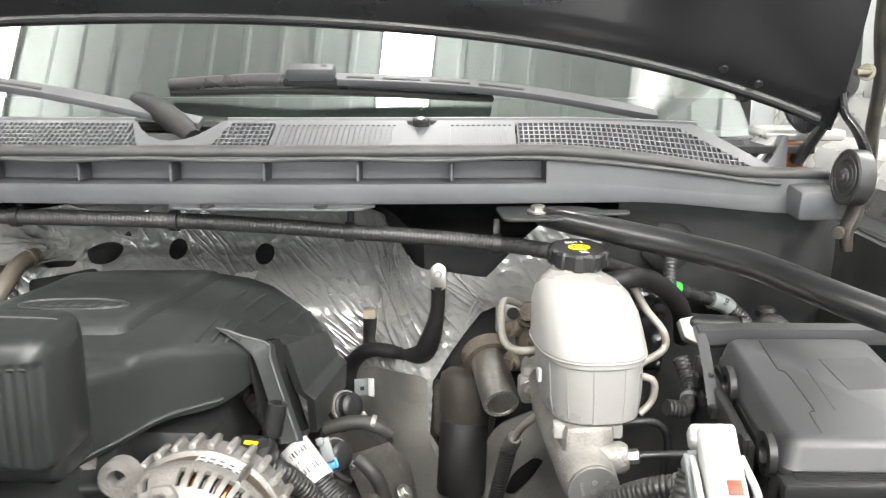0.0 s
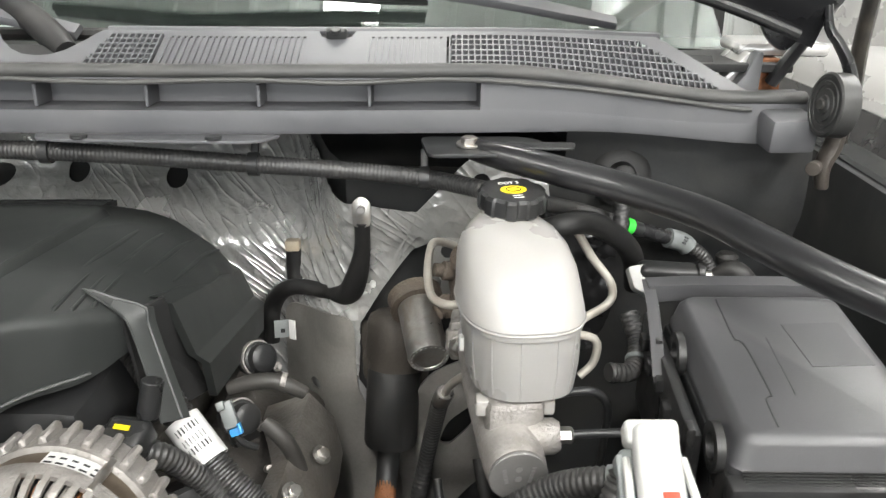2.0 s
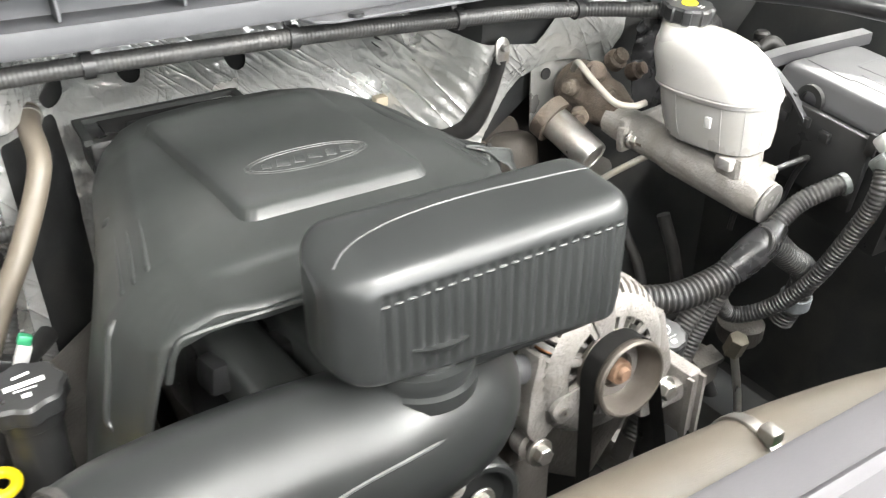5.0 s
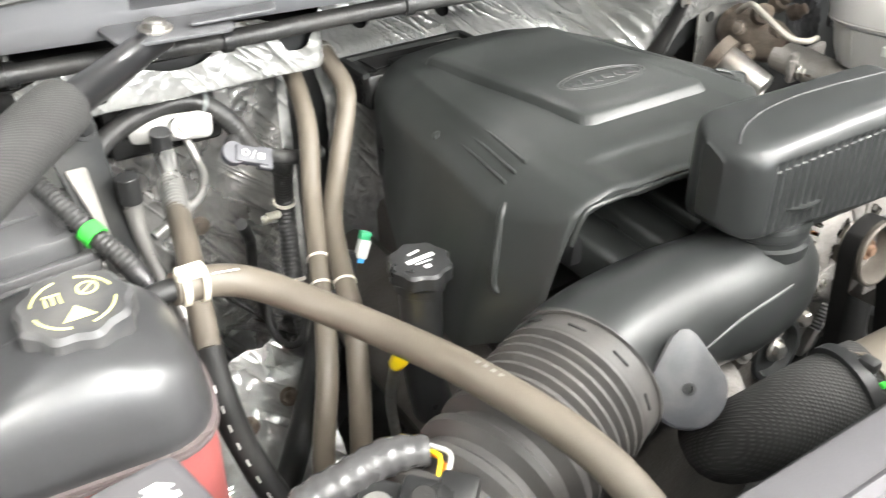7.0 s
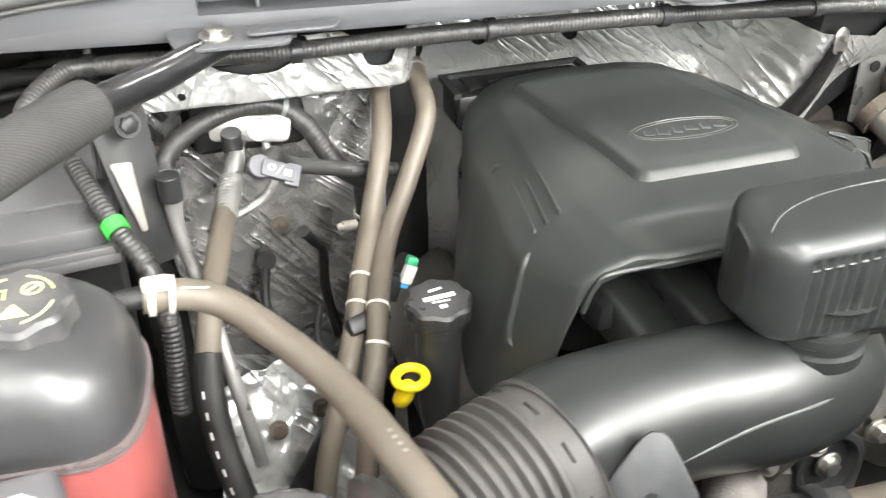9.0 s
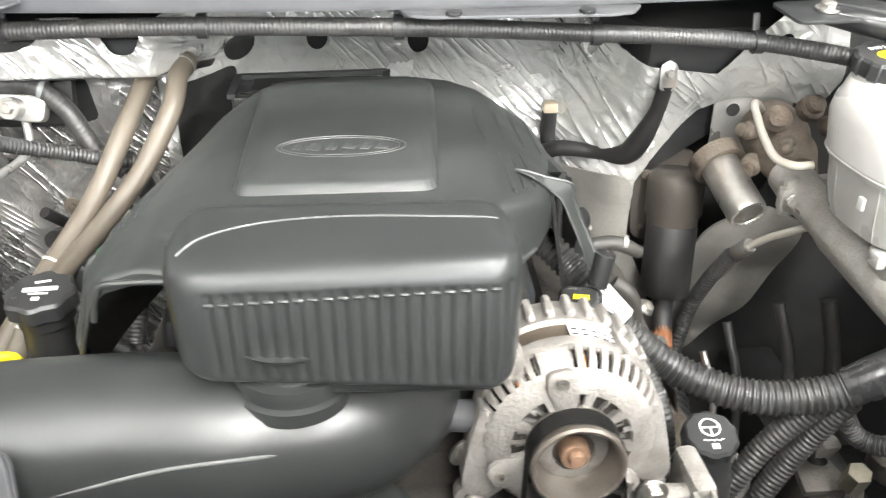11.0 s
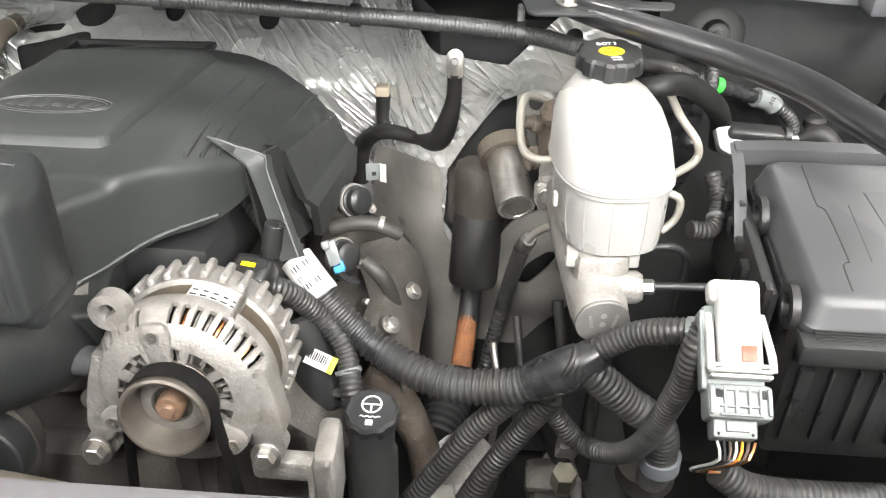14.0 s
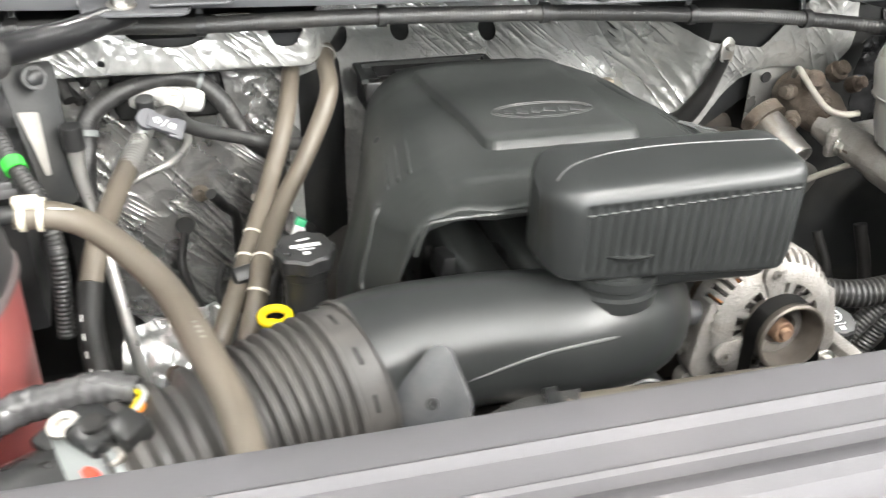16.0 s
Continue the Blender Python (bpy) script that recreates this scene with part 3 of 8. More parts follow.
def cowl_front():
    bm = bmesh.new()
    loops = []
    xs = sorted([*np.linspace(-1.295, 0.475, 60), 0.0901, 0.0935, -0.9101, -0.9135])
    for x in xs:
        y, d = cowl_y(x), cowl_drop(x)
        k = 0.042 if -0.911 < x < 0.091 else 0.0
        lo = 0.020 * smooth_step(0.2, 0.45, x)
        loops.append([Vector((x, y + a, z)) for a, z in (
            (0, 1.333 - lo), (-0.002, 1.338 - lo), (0.0, 1.358 - d * 0.6), (k, 1.3605 - d * 0.7), (k, 1.384 - d), (0.0, 1.3885 - d), (0.0, 1.395 - d), (0.06, 1.400 - d), (0.06, 1.333 - lo))])
    return rings(bm, loops)


part("front_face", cowl_front(), GREY, cowl)
for i in range(9):
    x = 0.0915 - 0.118 * (i + 1)
    if x > -0.91:
        part("divider", rbox(0.004, 0.036, 0.0235, pose(x, cowl_y(x) + 0.024, 1.3725), 0.0008, 1), GREY, cowl)
part("lower_tab", prism(rounded([(-0.385, 0), (-0.12, 0), (-0.135, -0.028), (-0.16, -0.036), (-0.35, -0.034), (-0.375, -0.026)], 0.006), 0.0035,
                        Matrix.Translation((0, cowl_y(-0.25) + 0.004, 1.3295)), 0.0008), GREY, cowl)
for x in (-0.327, -0.186):
    part("push_clip", disc(0.009, 0.004, pose(x, 1.022, 1.333), 16), BLACK, cowl, "round black push clip")
part("corner_bracket", prism([(x, z) for x, z in rounded([(0.355, 1.352), (0.425, 1.352), (0.427, 1.412), (0.418, 1.412), (0.408, 1.385), (0.395, 1.370), (0.372, 1.367)], 0.006, 3)], 0.02,
                             Matrix(((1, 0, 0, 0), (0, 0, 1, 1.165), (0, 1, 0, 0), (0, 0, 0, 1))), 0.002), GREY, cowl)
part("corner_bolt", hexbolt((0.372, 1.19, 1.385), (-0.3, -0.9, 0.3), 0.008, 0.014), STEEL, cowl)
part("end_cap", rbox(0.056, 0.05, 0.040, pose(0.440, 1.105, 1.332, 8, 0, 6), 0.007), GREY, cowl)
part("seal_strip", tube([(x, cowl_y(x) + 0.006, 1.399 - cowl_drop(x)) for x in np.linspace(-1.29, 0.465, 16)], 0.0105, 12, 0.02, flat=0.75), SEAL, cowl, "dark rubber hood seal")
part("seal_lip", tube([(x, cowl_y(x) - 0.003 + 0.002 * math.sin(x * 40), 1.3895 - cowl_drop(x) + 0.0016 * math.sin(x * 27)) for x in np.linspace(-1.29, 0.4, 60)], 0.003, 8, 0.02), SEAL, cowl, "thin wavy seal lip")


def deck(x, v):
    d = cowl_drop(x)
    return Vector((x, cowl_y(x) + 0.02 + 0.075 * v, (1.397 - d) * (1 - v) + (1.432 - 0.3 * d) * v))


WINDOWS = [[(0.056, 0.06), (0.056, 0.86), (0.285, 0.86), (0.378, 0.06)], [(-0.338, 0.10), (-0.322, 0.86), (-0.262, 0.86), (-0.262, 0.10)],
           [(-0.90, 0.10), (-0.90, 0.86), (-0.455, 0.86), (-0.430, 0.10)]]
part("grille_deck", sheet([(-1.27, 0), (0.42, 0), (0.40, 0.15), (0.305, 1.0), (-0.048, 1.0), (-0.052, 0.86), (-0.062, 0.78), (-0.076, 0.78), (-0.086, 0.86), (-0.09, 1.0),
                           (-0.333, 1.0), (-0.338, 0.93), (-0.350, 0.70), (-0.364, 0.48), (-0.378, 0.37), (-0.392, 0.345), (-0.408, 0.38), (-0.424, 0.50), (-0.440, 0.72), (-0.450, 0.92), (-0.457, 1.0), (-1.15, 1.0), (-1.25, 0.3)],
                          [[p for p in w] for w in WINDOWS], deck, 0.05, 0.0), GREY, cowl)
part("rear_lip", tube([deck(x, 1.02) + Vector((0, 0.004, -0.001)) for x in np.linspace(-0.33, 0.31, 20)], 0.0045, 8, 0.02), GREY, cowl)
part("rear_lip", tube([deck(x, 1.02) + Vector((0, 0.004, -0.001)) for x in np.linspace(-1.14, -0.457, 20)], 0.0045, 8, 0.02), GREY, cowl)


def inside(w, x, v):
    f = (v - w[0][1]) / (w[1][1] - w[0][1])
    return w[0][0] + (w[1][0] - w[0][0]) * f < x < w[3][0] + (w[2][0] - w[3][0]) * f


def grille(w):
    """Upright bars and cross bars of one air grille."""
    bm = bmesh.new()
    lo, hi = min(p[0] for p in w), max(p[0] for p in w)
    k = int((hi - lo) / 0.0070)
    for i in range(k + 1):
        x = lo + (i + 0.5) * 0.0070
        vs = [v for v in np.linspace(w[0][1], 0.86, 24) if inside(w, x, v)]
        if len(vs) > 1:
            bar(deck(x, min(vs)), deck(x, max(vs)), (1, 0, 0), 0.0017, 0.007, bm)
    for v in np.linspace(w[0][1], 0.86, 7):
        xs = [x for x in np.linspace(lo, hi, 60) if inside(w, x, v)]
        for a, b in zip(xs, xs[1:]):
            bar(deck(a, v), deck(b, v), (0, 0.9, 0.42), 0.0030, 0.006, bm)
    return bm


for w in WINDOWS:
    part("grille", grille(w), GREY, cowl, smooth=0)
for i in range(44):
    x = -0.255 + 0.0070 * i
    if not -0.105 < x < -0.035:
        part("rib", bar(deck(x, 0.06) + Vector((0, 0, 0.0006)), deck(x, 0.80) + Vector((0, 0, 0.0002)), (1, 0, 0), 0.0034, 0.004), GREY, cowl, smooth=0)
        # Flat black bar: the shade at the groove's end, put in as colour.
        part("groove_shade", bar(deck(x + 0.0035, 0.81) + Vector((0, 0, 0.0002)), deck(x + 0.0035, 0.84) + Vector((0, 0, 0.0002)), (1, 0, 0), 0.0034, 0.001), VOID, cowl, "black bar for the shade at a groove's end", 0)
# Near-black sheet close under the bars: the plenum's shade as colour.
part("grille_shade", rings(bmesh.new(), [[deck(x, v) - Vector((0, 0, 0.013)) for x in np.linspace(-1.1, 0.375, 24)] for v in (0.02, 0.5, 0.9)], closed=False), VOID, cowl, "black sheet for the shade under the grille")
part("deck_clip", merge(rbox(0.024, 0.012, 0.020, frame_of(deck(-0.069, 0.86), (0, -0.42, 0.9)), 0.004), disc(0.006, 0.004, frame_of(deck(-0.069, 0.80) + Vector((0, -0.004, 0.008)), (0, -0.42, 0.9)), 14)), BLACK, cowl, "small black panel clip")

# windshield, its base strip and what lies behind it
shield = thing("windshield", (CX, 1.2, 1.41), "raked windshield glass with a faint green tint", "windshield")


def glass_at(x, s):
    return Vector((x, 1.20 + 0.11 * ((x - CX) / 0.8) ** 2 + s * 0.84, 1.418 - 0.02 * ((x - CX) / 0.8) ** 2 + s * 0.545))


bm = bmesh.new()
rings(bm, [[glass_at(x, s) for x in np.linspace(-1.2, 0.43, 26)] for s in np.linspace(0, 0.9, 10)], closed=False)
g = bmesh.ops.extrude_face_region(bm, geom=bm.faces[:])
bmesh.ops.translate(bm, vec=(0, 0.003, -0.004), verts=[v for v in g["geom"] if isinstance(v, bmesh.types.BMVert)])
pane = part("pane", bm, GLASS, shield)
pane.visible_shadow = False
part("base_strip", tube([glass_at(x, 0.004) for x in np.linspace(-1.2, 0.27, 20)], 0.008, 8, 0.03), RUBBER, shield)
part("pillar_trim", tube([glass_at(0.445, s) for s in (0.12, 0.3, 0.6, 0.9)], 0.018, 10, 0.03), PAINT, shield)
part("pillar_trim", tube([glass_at(-1.205, s) for s in (0, 0.3, 0.6, 0.9)], 0.018, 10, 0.03), PAINT, shield)
corner = thing("fender_corner", (0.45, 1.3, 1.3), "pewter painted sheet metal corner beside the windshield", "body panel")
part("ledge", rbox(0.11, 0.10, 0.016, pose(0.466, 1.25, 1.410, 0, 0, -4), 0.006), SILVERPAINT, corner)
part("scuttle", rbox(0.10, 0.22, 0.02, pose(0.415, 1.34, 1.372, 4, -14, 0), 0.008), SILVERPAINT, corner)
part("slope", rbox(0.05, 0.08, 0.012, pose(0.405, 1.225, 1.388, 0, -48, 0), 0.005), SILVERPAINT, corner)
cab = thing("cab", (CX, 2.0, 0.6), "dark truck cab behind the windshield", "truck cab")
part("dashboard", rbox(1.66, 0.80, 0.12, pose(CX, 1.90, 1.335), 0.04), BLACK, cab)
part("shell", rbox(1.7, 0.06, 1.3, pose(CX, 2.3, 1.3), 0.02), BLACK, cab)
part("roof", rbox(1.7, 1.2, 0.05, pose(CX, 2.5, 1.96), 0.02), SILVERPAINT, cab)
part("cab_side", rbox(0.05, 1.1, 1.4, pose(CX + 0.87, 2.05, 1.25), 0.02), SILVERPAINT, cab)
part("cab_side", rbox(0.05, 1.1, 1.4, pose(CX - 0.87, 2.05, 1.25), 0.02), SILVERPAINT, cab)
solo("paper_sheet", prism(rounded([(-1.1, 1.34), (-0.40, 1.36), (-0.58, 1.45), (-1.1, 1.62)], 0.01), 0.001, Matrix.Translation((0, 0, 1.4035))), PAPER,
     "white paper sheet lying on the dashboard", "paper")


def wiper(pivot, head, tip_a, tip_b, boot):
    ob = thing("windshield_wiper", pivot, "grey-black windshield wiper resting on the glass", "wiper", "windshield wipers")
    p, h = Vector(pivot), Vector(head)
    d = (h - p).normalized()
    out = (Vector((0, -0.55, 0.83)) - d * Vector((0, -0.55, 0.83)).dot(d)).normalized()
    wide = d.cross(out)

    def arm_at(f):
        return p.lerp(h, f) + out * (0.016 * math.sin(math.pi * min(1, f * 1.05)) + 0.002)

    loops = []
    for f in np.linspace(0, 0.95, 22):
        w, t = 0.0125 * (1 - 0.22 * f) * (0.75 + 0.25 * smooth_step(0, 0.15, f)), 0.0055
        loops.append([arm_at(f) + wide * w * i + out * t * j for i, j in ((-1, -0.8), (-1, 0.3), (-0.8, 0.9), (0.8, 0.9), (1, 0.3), (1, -0.8))])
    arm = part("arm", rings(bmesh.new(), loops), GREY, ob)
    for a, b in ((0.40, 0.53), (0.555, 0.67), (0.695, 0.80), (0.825, 0.90)):
        part("arm_slot", bar(arm_at(a) + out * 0.0052 - wide * 0.002, arm_at(b) + out * 0.0052 - wide * 0.002, wide, 0.0042, 0.0012), INK, arm, "black bar for a slot's shade in the arm", 0)
    adapter = part("adapter", rbox(0.070, 0.026, 0.020, Matrix.Translation(h + out * 0.010) @ pose(0, 0, 0, 20), 0.005), GREY, ob)
    part("adapter_base", rbox(0.080, 0.022, 0.014, Matrix.Translation(h - out * 0.004) @ pose(0, 0, 0, 20), 0.004), INK, ob)
    part("adapter_window", rbox(0.009, 0.009, 0.001, Matrix.Translation(h + out * 0.0205 + Vector((0.018, 0, 0))) @ pose(0, 0, 0, 34), 0.0005, 1), BOOTGREY, adapter)
    part("blade_spine", tube([tip_a, Vector(tip_a).lerp(h, 0.5) + Vector((0, 0, 0.001)), h + Vector((0, 0.006, -0.004)), tip_b], [0.009, 0.0105, 0.011, 0.008], 12, 0.02, flat=0.9), WIPER, ob)
    part("blade_rubber", tube([Vector(tip_a) - Vector((0, 0, 0.013)), h - Vector((0, -0.006, 0.019)), Vector(tip_b) - Vector((0, 0, 0.012))], 0.005, 8, 0.03), RUBBER, ob, "black wiper rubber")
    if boot:
        part("pivot_boot", tube(boot, [0.014, 0.017, 0.016, 0.012], 12, 0.01), RUBBER, ob)
    return ob


wiper((0.275, 1.30, 1.43), (-0.235, 1.245, 1.487), (-0.445, 1.255, 1.478), (0.03, 1.285, 1.468), None)
wiper((-0.375, 1.17, 1.425), (-0.95, 1.25, 1.50), (-1.1, 1.27, 1.49), (-0.75, 1.28, 1.47),
      [(-0.372, 1.125, 1.408), (-0.40, 1.15, 1.425), (-0.44, 1.18, 1.446), (-0.475, 1.195, 1.457)])

# hood, propped open
HD = Vector((0, -math.cos(radians(52)), math.sin(radians(52))))
HN = Vector((0, -math.sin(radians(52)), -math.cos(radians(52))))      # out of its underside


def hood_at(x, v, depth=0.0):
    d = (x - CX)
    return Vector((x, 1.10 + 0.02 * d * d, 1.5565 - (0.11 * d * d + 0.09 * d ** 4) * (1 - smooth_step(0, 1.2, v)))) + HD * v + HN * (depth - 0.10 * d * d * smooth_step(0, 0.4, v))


hood = thing("hood", (CX, 1.15, 1.5), "black hood standing open, seen from its underside", "hood")


def hood_skin():
    bm = bmesh.new()
    loops = []
    for v in np.linspace(0, 1.15, 40):
        row = []
        for x in np.linspace(CX - 0.87, CX + 0.87, 50):
            d = abs(x - CX)
            rim = smooth_step(0.055, 0.075, v) * (1 - smooth_step(0.60 + 0.1 * v, 0.66 + 0.1 * v, d)) * (1 - smooth_step(1.0, 1.05, v))
            bead = 0.008 * math.exp(-((v - 0.045) / 0.012) ** 2)
            row.append(hood_at(x, v, bead - 0.022 * rim + 0.002 * noise.noise(Vector((x * 3, v * 3, 1)))))
        loops.append(row)
    rings(bm, loops, closed=False)
    g = bmesh.ops.extrude_face_region(bm, geom=bm.faces[:])
    bmesh.ops.translate(bm, vec=-HN * 0.02, verts=[v for v in g["geom"] if isinstance(v, bmesh.types.BMVert)])
    return bm


part("skin", hood_skin(), PAINT, hood)
DUSTY = mat("dusty_black_paint", (0.020, 0.021, 0.018), 0.5, 0, 0.3, 14, 300, 0.2, 0.0005, dirt=((0.05, 0.05, 0.042), 0.2, 12))
bm = bmesh.new()
rings(bm, [[hood_at(x, v, -0.019) for x in np.linspace(CX - 0.60, CX + 0.60, 30)] for v in np.linspace(0.10, 0.95, 14)], closed=False)
g = bmesh.ops.extrude_face_region(bm, geom=bm.faces[:])
bmesh.ops.translate(bm, vec=-HN * 0.002, verts=[v for v in g["geom"] if isinstance(v, bmesh.types.BMVert)])
part("inner_panel", bm, DUSTY, hood, "dusty black inner panel")
part("rim_bead", tube([hood_at(x, 0.012, 0.003) for x in np.linspace(CX - 0.85, CX + 0.85, 40)], 0.005, 8, 0.02), BODY, hood, "black rolled edge")
for x, v in ((0.31, 0.035), (0.355, 0.03)):
    part("push_clip", disc(0.0055, 0.004, frame_of(hood_at(x, v, 0.004), HN), 14), BLACK, hood)


def hinge():
    ob = thing("hinge_assembly", (0.48, 1.07, 1.28), "black steel hood hinge with a round spring cover", "hinge")
    ax = Vector((-0.985, -0.15, 0.08))
    c = Vector((0.462, 1.062, 1.369))
    HM = frame_of(c, ax) @ Matrix.Diagonal((1.08, 1.16, 1, 1))
    part("spring_cover", lathe([(0.030, -0.020), (0.030, 0), (0.028, 0.002), (0.0255, 0.002), (0.025, 0.0005), (0.022, 0.0005), (0.0215, 0.002), (0.019, 0.002), (0.0185, 0.0005), (0.015, 0.0005), (0.0145, 0.002), (0.009, 0.002), (0.0085, 0.004), (0.006, 0.005)], HM, 36), mat("dusty_hinge_steel", (0.030, 0.030, 0.029), 0.45, 0, 0.25, 30, 300, 0.2, 0.0005), ob, "ribbed round spring cover")
    part("pivot_bolt", disc(0.0062, 0.005, frame_of(c + ax * 0.003, ax), 18), BOOTGREY, ob)
    part("curved_arm", tube([(0.482, 1.078, 1.335), (0.493, 1.075, 1.372), (0.487, 1.075, 1.405), (0.474, 1.08, 1.43), (0.463, 1.085, 1.446), (0.460, 1.09, 1.47)], [0.011, 0.014, 0.013, 0.011, 0.010, 0.009], 10, 0.008, flat=0.55), PAINT, ob)
    part("strap", tube([(0.500, 1.10, 1.322), (0.506, 1.10, 1.37), (0.506, 1.10, 1.43), (0.510, 1.10, 1.49), (0.504, 1.10, 1.56), (0.50, 1.08, 1.66)], 0.016, 10, 0.01, flat=0.4), mat("grimy_black_steel", (0.028, 0.026, 0.023), 0.38, 0.2, 0.4, 25, 250, 0.3, 0.0008, dirt=((0.09, 0.078, 0.062), 0.2, 22)), ob)
    part("hood_bracket", prism([(x, z) for x, z in rounded([(0.425, 1.60), (0.50, 1.60), (0.503, 1.472), (0.463, 1.438), (0.440, 1.412), (0.418, 1.428), (0.396, 1.474), (0.424, 1.521)], 0.012, 4)], 0.01,
                               Matrix(((1, 0, 0, 0), (0, 0, 1, 1.14), (0, 1, 0, 0), (0, 0, 0, 1))), 0.002), PAINT, ob, "black hood-side bracket")
    part("bracket_bolt", merge(pipe(0.007, 0.011, 0.005, frame_of((0.412, 1.138, 1.482), (-0.1, -1, -0.1)), 22), hexbolt((0.412, 1.138, 1.482), (-0.1, -1, -0.1), 0.005, 0.006, False)), BODY, ob)
    part("diagonal_rod", tube([(0.494, 1.15, 1.472), (0.470, 1.165, 1.425), (0.444, 1.18, 1.374)], 0.014, 10, 0.01, flat=0.6), PAINT, ob)
    part("bolt", merge(hexbolt((0.492, 1.10, 1.496), (-0.5, -0.85, 0.05), 0.0072, 0.012), disc(0.0042, 0.02, frame_of((0.49, 1.09, 1.496), (-0.95, -0.3, 0)), 14)), BRASS, ob, "yellow zinc hinge bolt")
    part("foot", rbox(0.036, 0.03, 0.058, pose(0.442, 1.205, 1.372), 0.004), SHAFTRUST, ob, "rust-stained hinge foot")
    part("foot_bracket", rbox(0.06, 0.05, 0.03, pose(0.462, 1.18, 1.345, 0, 0, -20), 0.006), BODY, ob)
    part("lower_link", tube([(0.492, 1.085, 1.345), (0.487, 1.085, 1.318), (0.478, 1.083, 1.296), (0.481, 1.083, 1.272)], [0.013, 0.014, 0.013, 0.010], 12, 0.008, flat=0.7), mat("greasy_steel", (0.06, 0.052, 0.045), 0.5, 0.4, 0.3, 40, 260, 0.4, 0.001), ob)
    part("stop_pin", disc(0.008, 0.012, frame_of((0.468, 1.076, 1.297), (-0.6, -0.8, 0)), 18), bpy.data.materials["greasy_steel"], ob)
    return ob


hinge()

# ---- engine cover ----
cover = thing("engine_cover", (-0.44, 0.92, 1.0), "matte black plastic engine cover with a raised badge pad", "engine cover")


def cover_top(x, y):
    """Height of the cover: a flat top, sloping shoulders that draw in to the rear, a step before the front apron."""
    left, right = x - 0.17 * max(0.0, y - 0.81), x + 0.10 * max(0.0, y - 0.95)
    z = 1.2335 - 0.010 * smooth_step(0.86, 1.09, y) - 0.016 * smooth_step(1.08, 1.22, y)
    z -= np.interp(-left, (0.53, 0.60, 0.626, 0.648, 0.668, 0.70), (0, 0.006, 0.0145, 0.031, 0.052, 0.10))
    z -= np.interp(right, (-0.35, -0.30, -0.264, -0.22, -0.19), (0, 0.006, 0.018, 0.047, 0.072))
    return float(z) - 0.006 * smooth_step(0.770, 0.757, y) * smooth_step(-0.60, -0.56, x) * (1 - smooth_step(-0.33, -0.29, x))


#          x, y, foot of the skirt, drop at the rim
OUTLINE = [(-0.668, 0.815, 1.03, 0.004), (-0.664, 0.775, 1.05, 0.005), (-0.6515, 0.735, 1.075, 0.006), (-0.6455, 0.7225, 1.085, 0.006), (-0.641, 0.718, 1.175, 0.005), (-0.632, 0.7145, 1.206, 0.005), (-0.61, 0.712, 1.219, 0.004),
           (-0.47, 0.702, 1.222, 0.004), (-0.405, 0.690, 1.212, 0.004), (-0.378, 0.688, 1.150, 0.006), (-0.345, 0.730, 1.149, 0.006), (-0.308, 0.785, 1.157, 0.008), (-0.262, 0.835, 1.157, 0.008),
           (-0.224, 0.915, 1.172, 0.006), (-0.214, 1.02, 1.150, 0.006), (-0.216, 1.10, 1.140, 0.006), (-0.232, 1.175, 1.130, 0.010), (-0.44, 1.198, 1.150, 0.012),
           (-0.575, 1.196, 1.130, 0.012), (-0.612, 1.13, 1.06, 0.006), (-0.636, 1.0, 1.03, 0.004), (-0.653, 0.9, 1.03, 0.004)]


def cover_shell():
    bm = bmesh.new()
    o, _ = glide(OUTLINE[-2:] + OUTLINE + OUTLINE[:3], 16 * 36)
    start = next(i for i, r in enumerate(o) if abs(r[0] - OUTLINE[0][0]) + abs(r[1] - OUTLINE[0][1]) < 0.004)
    loop = []
    for r in o[start:]:
        loop.append(r)
        if len(loop) > 60 and abs(r[0] - loop[0][0]) + abs(r[1] - loop[0][1]) < 0.005:
            break
    loop = loop[:-1]
    c = Vector((-0.44, 0.93))
    loops = []
    for f in (1.0, 0.66, 0.33, 0.1):                    # the skirt, from its foot up
        row = []
        for x, y, foot, d in loop:
            top = cover_top(x, y) - d - 0.003
            s = max(0.004, top - foot) * f
            row.append(Vector((x - 0.28 * s * smooth_step(-0.60, -0.65, x), y + 0.02 * (y - c.y) * s, top - s)))
        loops.append(row)
    for f, h in ((1.0, 1.0), (0.992, 0.5), (0.98, 0.15), (0.965, 0.0), (0.945, 0), (0.92, 0), (0.895, 0), (0.87, 0), (0.845, 0), (0.82, 0), (0.80, 0), (0.785, 0), (0.77, 0), (0.755, 0), (0.74, 0), (0.70, 0),
                 (0.65, 0), (0.5, 0), (0.35, 0), (0.2, 0), (0.08, 0), (0.01, 0)):
        row = []
        for x, y, foot, d in loop:
            px, py = c.x + (x - c.x) * f, c.y + (y - c.y) * f
            row.append(Vector((px, py, cover_top(px, py) - d * h)))
        loops.append(row)
    rings(bm, loops, caps=False)
    bm.faces.new(bm.verts[-len(loop):])
    g = bmesh.ops.extrude_face_region(bm, geom=bm.faces[:])
    bmesh.ops.translate(bm, vec=(0, 0.001, -0.0035), verts=[v for v in g["geom"] if isinstance(v, bmesh.types.BMVert)])
    return bm


part("shell", cover_shell(), COVER, cover)


